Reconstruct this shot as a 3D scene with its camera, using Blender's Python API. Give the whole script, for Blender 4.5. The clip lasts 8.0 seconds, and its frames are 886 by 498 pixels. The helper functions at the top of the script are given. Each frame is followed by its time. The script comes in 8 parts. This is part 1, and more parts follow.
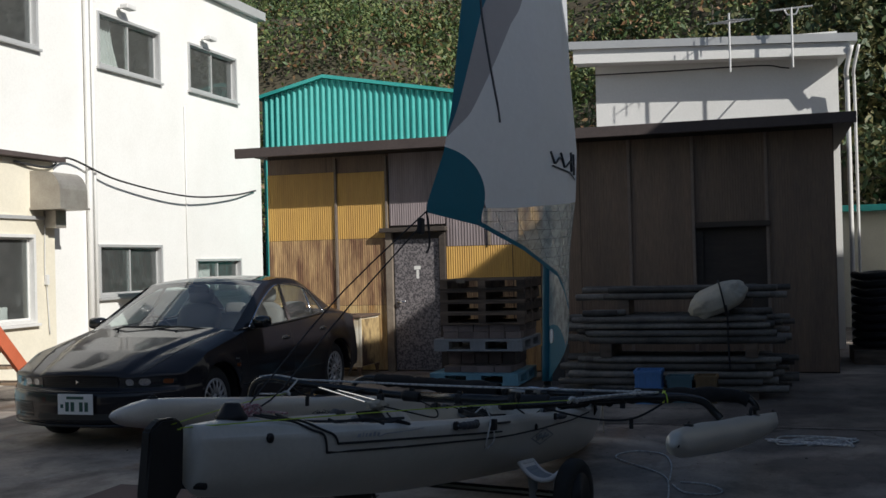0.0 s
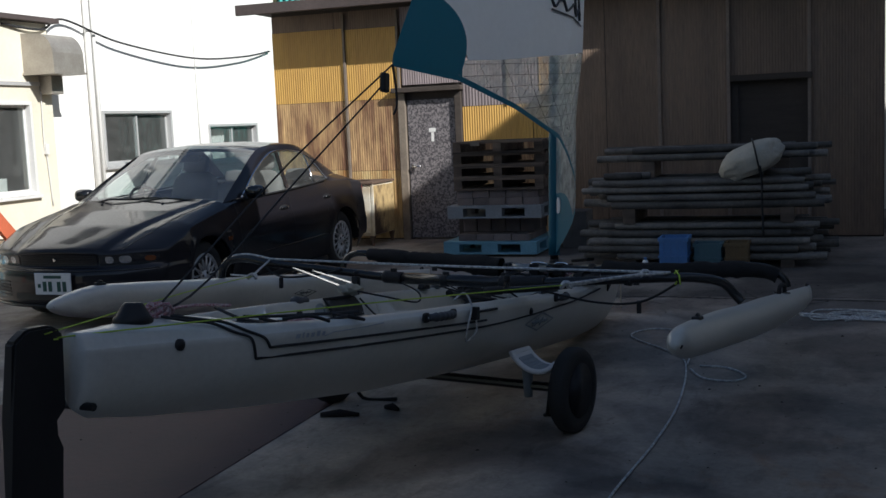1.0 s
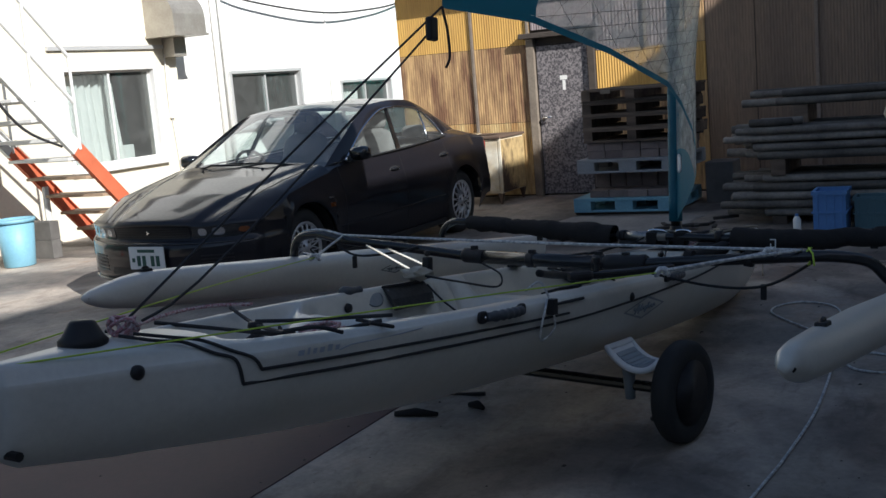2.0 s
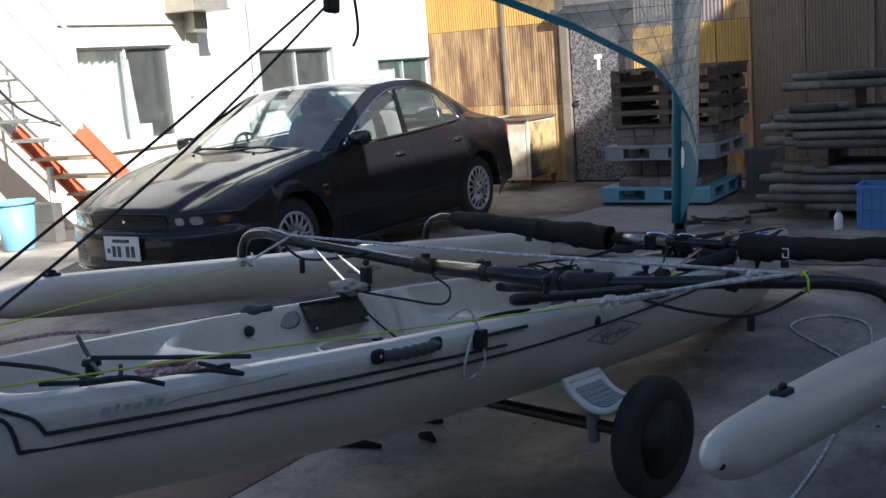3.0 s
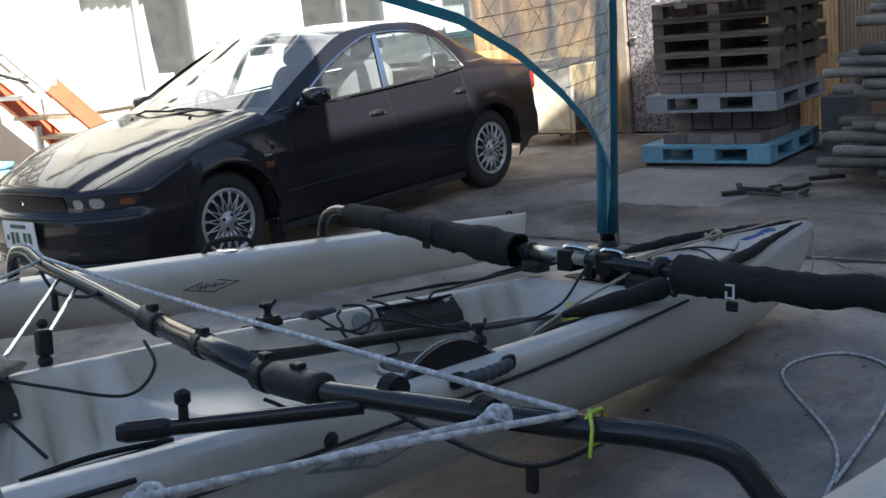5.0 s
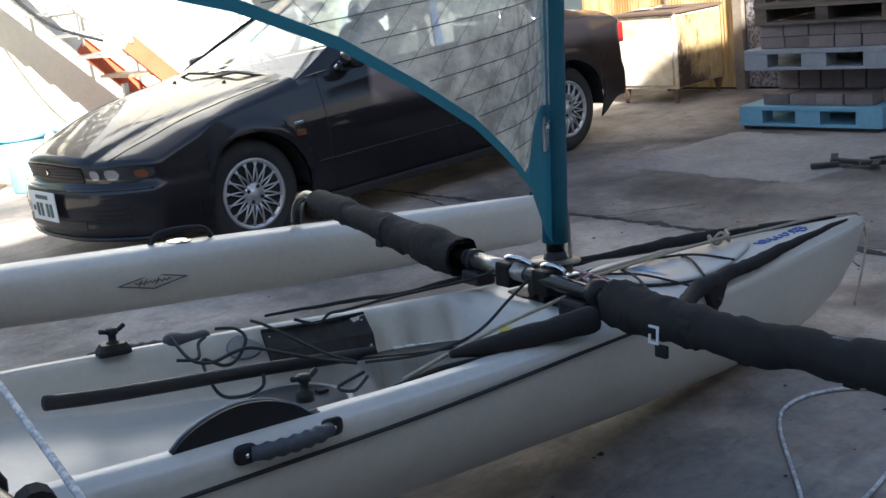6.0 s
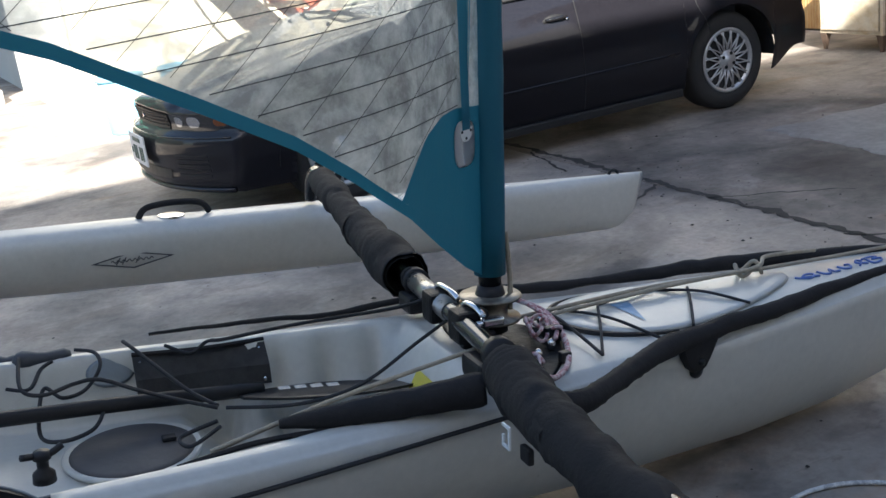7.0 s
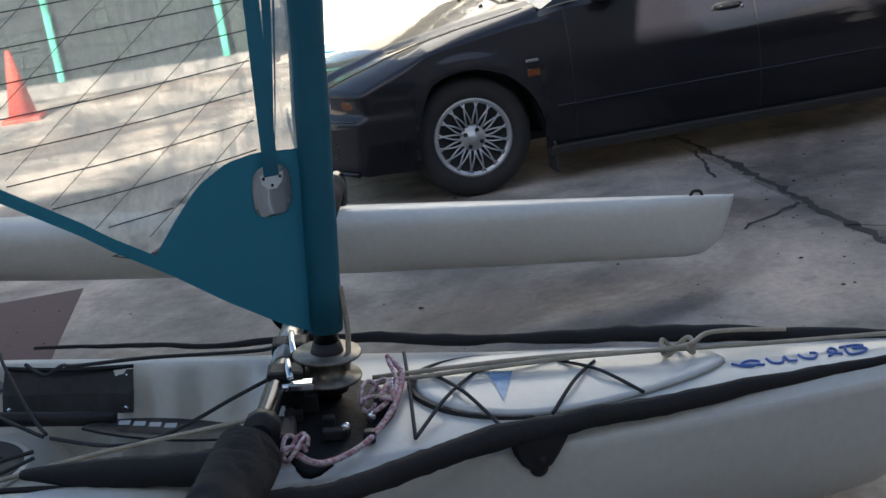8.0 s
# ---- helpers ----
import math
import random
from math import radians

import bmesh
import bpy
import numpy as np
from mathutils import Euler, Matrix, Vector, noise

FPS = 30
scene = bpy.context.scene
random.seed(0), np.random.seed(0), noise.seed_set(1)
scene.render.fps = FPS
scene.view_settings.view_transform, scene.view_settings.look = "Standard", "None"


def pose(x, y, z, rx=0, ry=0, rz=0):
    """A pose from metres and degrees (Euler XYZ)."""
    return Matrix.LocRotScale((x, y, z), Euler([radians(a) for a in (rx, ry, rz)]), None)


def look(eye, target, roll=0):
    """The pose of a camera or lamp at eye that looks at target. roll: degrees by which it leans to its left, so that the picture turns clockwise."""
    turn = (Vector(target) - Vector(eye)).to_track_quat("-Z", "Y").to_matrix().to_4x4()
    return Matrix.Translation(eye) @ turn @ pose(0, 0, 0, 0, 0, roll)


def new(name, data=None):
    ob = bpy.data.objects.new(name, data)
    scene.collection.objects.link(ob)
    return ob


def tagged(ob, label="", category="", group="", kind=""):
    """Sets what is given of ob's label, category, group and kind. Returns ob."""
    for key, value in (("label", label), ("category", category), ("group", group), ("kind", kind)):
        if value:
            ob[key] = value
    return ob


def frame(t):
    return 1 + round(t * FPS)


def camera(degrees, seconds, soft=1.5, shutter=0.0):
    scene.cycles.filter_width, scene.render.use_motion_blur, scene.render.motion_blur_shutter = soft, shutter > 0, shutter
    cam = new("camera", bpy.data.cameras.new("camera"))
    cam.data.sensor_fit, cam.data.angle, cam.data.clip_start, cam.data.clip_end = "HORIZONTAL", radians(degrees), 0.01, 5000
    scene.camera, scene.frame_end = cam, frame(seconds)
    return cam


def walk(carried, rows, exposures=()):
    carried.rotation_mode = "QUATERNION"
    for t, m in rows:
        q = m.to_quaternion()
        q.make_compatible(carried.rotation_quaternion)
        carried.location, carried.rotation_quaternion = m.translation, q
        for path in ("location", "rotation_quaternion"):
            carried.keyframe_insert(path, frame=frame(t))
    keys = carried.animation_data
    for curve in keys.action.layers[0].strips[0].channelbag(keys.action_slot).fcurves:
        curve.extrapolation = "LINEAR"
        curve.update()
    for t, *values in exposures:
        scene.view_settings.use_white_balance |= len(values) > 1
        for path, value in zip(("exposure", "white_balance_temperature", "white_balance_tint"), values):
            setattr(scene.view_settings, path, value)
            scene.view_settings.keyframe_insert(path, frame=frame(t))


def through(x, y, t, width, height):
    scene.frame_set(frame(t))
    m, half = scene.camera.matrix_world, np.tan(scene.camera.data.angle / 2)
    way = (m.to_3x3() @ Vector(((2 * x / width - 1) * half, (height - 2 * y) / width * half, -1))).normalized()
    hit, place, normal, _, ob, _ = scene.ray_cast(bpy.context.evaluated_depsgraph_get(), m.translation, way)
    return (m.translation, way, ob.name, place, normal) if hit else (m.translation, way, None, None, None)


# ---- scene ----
cam = camera(45.0, 8.0)
PATH = [
    (0, (0.533, 0.19, 1.461), (-0.055, 2.102, 1.484), -1.5),
    (0.5, (0.597, 0.553, 1.464), (-0.063, 2.5, 1.297), -2.5),
    (1, (0.576, 1.008, 1.459), (-0.086, 2.881, 1.226), -2.5),
    (1.5, (0.601, 1.477, 1.46), (-0.247, 3.266, 1.179), -3.3),
    (2.8, (0.669, 2.49, 1.457), (-0.322, 4.195, 1.12), -5.3),
    (3, (0.698, 2.672, 1.436), (-0.343, 4.346, 1.096), -4.5),
    (3.5, (0.701, 3.122, 1.438), (-0.457, 4.699, 1.022), -3.9),
    (4, (0.76, 3.57, 1.409), (-0.592, 4.971, 0.951), -6.9),
    (4.5, (0.752, 4.036, 1.38), (-0.541, 5.482, 0.892), -6.2),
    (5, (0.827, 4.468, 1.397), (-0.423, 5.966, 0.959), -6.1),
    (6.5, (1.031, 5.89, 1.382), (-0.57, 6.948, 0.818), -7.7),
    (7, (1.014, 6.403, 1.389), (-0.697, 7.251, 0.796), -7.5),
    (7.5, (1.052, 6.921, 1.384), (-0.809, 7.399, 0.829), -8.8),
    (8, (1.086, 7.472, 1.38), (-0.806, 7.74, 0.789), -8.2),
]
EXPOSURES = [(0.0, -0.06, 6250), (0.5, -0.16, 6200), (1.0, 0.27, 6050), (1.6, 0.45, 6050), (3.0, 1.19, 6050), (3.5, 1.34, 6100), (4.5, 1.6, 6150), (6.5, 2.14, 6350), (7.2, 2.15, 6430), (8.0, 1.98, 6500)]
walk(cam, [(t, look(eye, target, roll)) for t, eye, target, roll in PATH], EXPOSURES)

# ---- world and sun ----
SUN_TRAVEL = Vector((-1.0, 0.50, -0.68)).normalized()
world = bpy.data.worlds.new("sky")
scene.world = world
world.use_nodes = True
sky = world.node_tree.nodes.new("ShaderNodeTexSky")
sky.sky_type, sky.sun_disc = "NISHITA", False
sky.sun_elevation = math.asin(-SUN_TRAVEL.z)
sky.sun_rotation = math.atan2(-SUN_TRAVEL.x, -SUN_TRAVEL.y)
world.node_tree.links.new(sky.outputs[0], world.node_tree.nodes["Background"].inputs[0])
world.node_tree.nodes["Background"].inputs[1].default_value = 0.071
sun = new("sun", bpy.data.lights.new("sun", "SUN"))
sun.data.energy, sun.data.angle, sun.data.color = 5.0, radians(0.55), (1.0, 0.955, 0.88)
sun.matrix_world = look((0, 0, 30), Vector((0, 0, 30)) + SUN_TRAVEL)

# ---- builders ----
def thing(name, label, category, m=None, group="", kind=""):
    ob = tagged(new(name), label, category, group, kind)
    ob.empty_display_size = 0.1
    if m is not None:
        ob.matrix_world = m
    return ob


def mesh_of(name, bm, material, smooth=False):
    me = bpy.data.meshes.new(name)
    bmesh.ops.recalc_face_normals(bm, faces=bm.faces)
    bm.to_mesh(me)
    bm.free()
    me.materials.append(material)
    if smooth:
        for p in me.polygons:
            p.use_smooth = True
    return me


def part(name, bm, material, parent=None, label="", smooth=False, m=None):
    ob = new(name, mesh_of(name, bm, material, smooth))
    if parent is not None:
        ob.parent = parent
    if m is not None:
        ob.matrix_basis = m
    if label:
        ob["label"] = label
    return ob


def structure(name, bm, material, label, category, smooth=False):
    return tagged(part(name, bm, material, None, "", smooth), label, category, "", "structure")


def box(bm, x0, x1, y0, y1, z0, z1, bevel=0.0, m=None):
    g = bmesh.ops.create_cube(bm, size=1.0)
    vs = g["verts"]
    for v in vs:
        v.co = Vector((x0 + (v.co.x + 0.5) * (x1 - x0), y0 + (v.co.y + 0.5) * (y1 - y0), z0 + (v.co.z + 0.5) * (z1 - z0)))
    if bevel:
        es = list({e for v in vs for e in v.link_edges})
        r = bmesh.ops.bevel(bm, geom=es, offset=bevel, segments=2, affect="EDGES", profile=0.6)
        vs = list({v for f in r["faces"] for v in f.verts} | {v for v in vs if v.is_valid})
    if m is not None:
        bmesh.ops.transform(bm, matrix=m, verts=vs)
    return bm


def cbox(cx, cy, cz, sx, sy, sz, bevel=0.0):
    return box(bmesh.new(), cx - sx / 2, cx + sx / 2, cy - sy / 2, cy + sy / 2, cz - sz / 2, cz + sz / 2, bevel)


def grid(bm, rows, close_u=False, close_v=False, caps=False):
    vs = [[bm.verts.new(p) for p in r] for r in rows]
    nu, nv = len(vs), len(vs[0])
    for i in range(nu if close_u else nu - 1):
        for j in range(nv if close_v else nv - 1):
            a, b = vs[i], vs[(i + 1) % nu]
            bm.faces.new((a[j], a[(j + 1) % nv], b[(j + 1) % nv], b[j]))
    if caps and close_v:
        bm.faces.new(list(reversed(vs[0])))
        bm.faces.new(vs[-1])
    return vs


def smooth_path(pts, n=8):
    """Catmull-Rom through the points."""
    ps = [Vector(p) for p in pts]
    if len(ps) < 3:
        return ps
    out = []
    for i in range(len(ps) - 1):
        a, b, c, d = ps[max(i - 1, 0)], ps[i], ps[i + 1], ps[min(i + 2, len(ps) - 1)]
        for k in range(n):
            t = k / n
            out.append(0.5 * ((2 * b) + (c - a) * t + (2 * a - 5 * b + 4 * c - d) * t * t + (3 * b - a - 3 * c + d) * t ** 3))
    out.append(ps[-1])
    return out


def tube(bm, pts, r, sides=8, caps=True):
    """A tube along the points; r: a radius, or one for each point."""
    ps = [Vector(p) for p in pts]
    n = len(ps)
    rs = r if isinstance(r, (list, tuple)) else [r] * n
    t0 = (ps[1] - ps[0]).normalized()
    side = t0.orthogonal().normalized()
    rows = []
    for i, p in enumerate(ps):
        t = (ps[min(i + 1, n - 1)] - ps[max(i - 1, 0)])
        if t.length < 1e-9:
            t = t0
        t.normalize()
        side = (side - t * side.dot(t)).normalized()
        up = t.cross(side)
        rows.append([p + (side * math.cos(a) + up * math.sin(a)) * rs[i] for a in (2 * math.pi * k / sides for k in range(sides))])
    grid(bm, rows, close_v=True, caps=caps)
    return bm


def rope(name, pts, r, material, parent=None, label="", n=8, sides=6, category=""):
    ob = part(name, tube(bmesh.new(), smooth_path(pts, n), r, sides), material, parent, label, True)
    if category:
        tagged(ob, label, category)
    return ob


def lathe(bm, prof, sides=32, axis="z", at=(0, 0, 0)):
    """Turn a profile of (radius, height) round an axis."""
    rows = []
    for r, h in prof:
        ring = []
        for k in range(sides):
            a = 2 * math.pi * k / sides
            c, s = r * math.cos(a), r * math.sin(a)
            ring.append(Vector({"z": (c, s, h), "y": (c, h, s), "x": (h, c, s)}[axis]) + Vector(at))
        rows.append(ring)
    grid(bm, rows, close_v=True, caps=True)
    return bm


def wall(bm, axis, c, thick, a0, a1, z0, z1, holes=()):
    """A wall in the plane axis = c, thick towards plus, with openings (a0, a1, z0, z1) right through."""
    xs = sorted({a0, a1, *[h[0] for h in holes], *[h[1] for h in holes]})
    zs = sorted({z0, z1, *[h[2] for h in holes], *[h[3] for h in holes]})
    inside = lambda a, z: a0 < a < a1 and z0 < z < z1 and not any(h[0] < a < h[1] and h[2] < z < h[3] for h in holes)
    P = (lambda a, d, z: (c + d, a, z)) if axis == "x" else (lambda a, d, z: (a, c + d, z))
    quad = lambda *ps: bm.faces.new([bm.verts.new(p) for p in ps])
    for i in range(len(xs) - 1):
        for j in range(len(zs) - 1):
            l, r, b, t = xs[i], xs[i + 1], zs[j], zs[j + 1]
            am, zm = (l + r) / 2, (b + t) / 2
            if not inside(am, zm):
                continue
            for d in (0, thick):
                quad(P(l, d, b), P(r, d, b), P(r, d, t), P(l, d, t))
            e = 1e-4
            if not inside(l - e, zm):
                quad(P(l, 0, b), P(l, thick, b), P(l, thick, t), P(l, 0, t))
            if not inside(r + e, zm):
                quad(P(r, 0, b), P(r, thick, b), P(r, thick, t), P(r, 0, t))
            if not inside(am, b - e):
                quad(P(l, 0, b), P(r, 0, b), P(r, thick, b), P(l, thick, b))
            if not inside(am, t + e):
                quad(P(l, 0, t), P(r, 0, t), P(r, thick, t), P(l, thick, t))
    bmesh.ops.remove_doubles(bm, verts=bm.verts, dist=1e-5)
    return bm


def corrugated(x0, x1, z0, z1, y, pitch=0.032, amp=0.008, top=None, thick=0.003):
    """A corrugated sheet facing -y; top: a function that gives the upper edge at x."""
    bm = bmesh.new()
    n = max(4, int((x1 - x0) / pitch * 6))
    rows = []
    for i in range(n + 1):
        x = x0 + (x1 - x0) * i / n
        yy = y + amp * math.sin(2 * math.pi * x / pitch)
        zt = top(x) if top else z1
        rows.append([(x, yy, z0), (x, yy, zt), (x, yy + thick, zt), (x, yy + thick, z0)])
    grid(bm, rows, close_v=True, caps=True)
    return bm


def interp(x, xs, ys):
    return float(np.interp(x, xs, ys))


# ---- materials ----
def mat(name, color, rough=0.6, metal=0.0, color2=None, var=0.25, scale=2.0, fine=40.0, bump=0.15, stretch=(1, 1, 1), per_piece=0.0, coat=0.0, contrast=0.5, spec=0.5):
    """A surface with its colour broken up at two scales, and fine relief."""
    m = bpy.data.materials.new(name)
    m.use_nodes = True
    nt = m.node_tree
    N, K = nt.nodes, nt.links.new
    b = N["Principled BSDF"]
    b.inputs["Metallic"].default_value = metal
    b.inputs["Specular IOR Level"].default_value = spec
    if coat:
        b.inputs["Coat Weight"].default_value, b.inputs["Coat Roughness"].default_value = coat, 0.06
    tc, mp = N.new("ShaderNodeTexCoord"), N.new("ShaderNodeMapping")
    mp.inputs["Scale"].default_value = stretch
    K(tc.outputs["Object"], mp.inputs[0])
    big, small = N.new("ShaderNodeTexNoise"), N.new("ShaderNodeTexNoise")
    for tex, sc, det in ((big, scale, 6.0), (small, fine, 5.0)):
        tex.inputs["Scale"].default_value, tex.inputs["Detail"].default_value = sc, det
        tex.inputs["Roughness"].default_value = 0.65
        K(mp.outputs[0], tex.inputs["Vector"])
    ramp = N.new("ShaderNodeMapRange")
    ramp.inputs[1].default_value, ramp.inputs[2].default_value = 0.5 - contrast / 2, 0.5 + contrast / 2
    K(big.outputs["Fac"], ramp.inputs[0])
    mix = N.new("ShaderNodeMix")
    mix.data_type = "RGBA"
    c2 = color2 or tuple(c * (1 - var) for c in color)
    mix.inputs[6].default_value, mix.inputs[7].default_value = (*color, 1), (*c2, 1)
    K(ramp.outputs[0], mix.inputs[0])
    hs = N.new("ShaderNodeHueSaturation")
    K(mix.outputs[2], hs.inputs["Color"])
    val = N.new("ShaderNodeMapRange")
    val.inputs[1].default_value, val.inputs[2].default_value = 0.3, 0.7
    val.inputs[3].default_value, val.inputs[4].default_value = 1 - var * 0.5, 1 + var * 0.5
    K(small.outputs["Fac"], val.inputs[0])
    out = val.outputs[0]
    if per_piece:
        oi, pm, mu = N.new("ShaderNodeObjectInfo"), N.new("ShaderNodeMapRange"), N.new("ShaderNodeMath")
        pm.inputs[3].default_value, pm.inputs[4].default_value = 1 - per_piece, 1 + per_piece
        K(oi.outputs["Random"], pm.inputs[0])
        mu.operation = "MULTIPLY"
        K(out, mu.inputs[0]), K(pm.outputs[0], mu.inputs[1])
        out = mu.outputs[0]
    K(out, hs.inputs["Value"])
    K(hs.outputs[0], b.inputs["Base Color"])
    rr = N.new("ShaderNodeMapRange")
    rr.inputs[3].default_value, rr.inputs[4].default_value = max(0.02, rough - 0.12), min(1, rough + 0.12)
    K(small.outputs["Fac"], rr.inputs[0])
    K(rr.outputs[0], b.inputs["Roughness"])
    if bump:
        bp = N.new("ShaderNodeBump")
        bp.inputs["Strength"].default_value, bp.inputs["Distance"].default_value = bump, 0.01
        K(small.outputs["Fac"], bp.inputs["Height"])
        K(bp.outputs[0], b.inputs["Normal"])
    return m


def glass(name, color=(0.9, 0.95, 0.95), rough=0.0, see=0.8, haze=0.12, ior=1.5):
    """A thin pane: mostly clear, with a gloss that grows towards the edge-on view. The pale diffuse share stands in for
    dust and bright reflections.
    """
    m = bpy.data.materials.new(name)
    m.use_nodes = True
    nt = m.node_tree
    N, K = nt.nodes, nt.links.new
    N.remove(N["Principled BSDF"])
    tr, gl, mix, fr = N.new("ShaderNodeBsdfTransparent"), N.new("ShaderNodeBsdfGlossy"), N.new("ShaderNodeMixShader"), N.new("ShaderNodeLayerWeight")
    tr.inputs[0].default_value = (*[c * see for c in color], 1)
    gl.inputs["Roughness"].default_value = rough
    fr.inputs["Blend"].default_value = 0.5
    pw, sch = N.new("ShaderNodeMath"), N.new("ShaderNodeMapRange")
    pw.operation, pw.inputs[1].default_value = "POWER", 4.0
    f0 = ((ior - 1) / (ior + 1)) ** 2
    sch.inputs[3].default_value, sch.inputs[4].default_value = f0, 1.0
    K(fr.outputs["Facing"], pw.inputs[0]), K(pw.outputs[0], sch.inputs[0])
    df, m2, nz, mr = N.new("ShaderNodeBsdfDiffuse"), N.new("ShaderNodeMixShader"), N.new("ShaderNodeTexNoise"), N.new("ShaderNodeMapRange")
    df.inputs[0].default_value = (0.62, 0.62, 0.60, 1)
    nz.inputs["Scale"].default_value, nz.inputs["Detail"].default_value = 5.0, 6.0
    mr.inputs[1].default_value, mr.inputs[2].default_value = 0.3, 0.7
    mr.inputs[3].default_value, mr.inputs[4].default_value = haze * 0.6, haze * 1.4
    K(nz.outputs["Fac"], mr.inputs[0]), K(mr.outputs[0], m2.inputs[0])
    K(tr.outputs[0], m2.inputs[1]), K(df.outputs[0], m2.inputs[2])
    K(sch.outputs[0], mix.inputs[0]), K(m2.outputs[0], mix.inputs[1]), K(gl.outputs[0], mix.inputs[2])
    K(mix.outputs[0], N["Material Output"].inputs[0])
    return m


def cloth(name, color, through=0.35, rough=0.5, var=0.08, scale=3.0, clear=0.0):
    """Sailcloth or film: light passes in part; clear: how much is see-through."""
    m = mat(name, color, rough, var=var, scale=scale, fine=25, bump=0.12)
    nt = m.node_tree
    N, K = nt.nodes, nt.links.new
    b, out = N["Principled BSDF"], N["Material Output"]
    tl, mix = N.new("ShaderNodeBsdfTranslucent"), N.new("ShaderNodeMixShader")
    tl.inputs[0].default_value = (*color, 1)
    mix.inputs[0].default_value = through
    K(b.outputs[0], mix.inputs[1]), K(tl.outputs[0], mix.inputs[2])
    last = mix.outputs[0]
    if clear:
        tp, m2 = N.new("ShaderNodeBsdfTransparent"), N.new("ShaderNodeMixShader")
        nz, mr = N.new("ShaderNodeTexNoise"), N.new("ShaderNodeMapRange")
        nz.inputs["Scale"].default_value, nz.inputs["Detail"].default_value, nz.inputs["Distortion"].default_value = 13.0, 9.0, 0.25
        nz.inputs["Roughness"].default_value = 0.68
        mr.inputs[1].default_value, mr.inputs[2].default_value = 0.38, 0.64
        mr.inputs[3].default_value, mr.inputs[4].default_value = clear + 0.14, clear - 0.30
        tp.inputs[0].default_value = (0.93, 0.95, 0.93, 1)
        K(nz.outputs["Fac"], mr.inputs[0])
        K(mr.outputs[0], m2.inputs[0])
        K(last, m2.inputs[1]), K(tp.outputs[0], m2.inputs[2])
        last = m2.outputs[0]
    K(last, out.inputs[0])
    return m


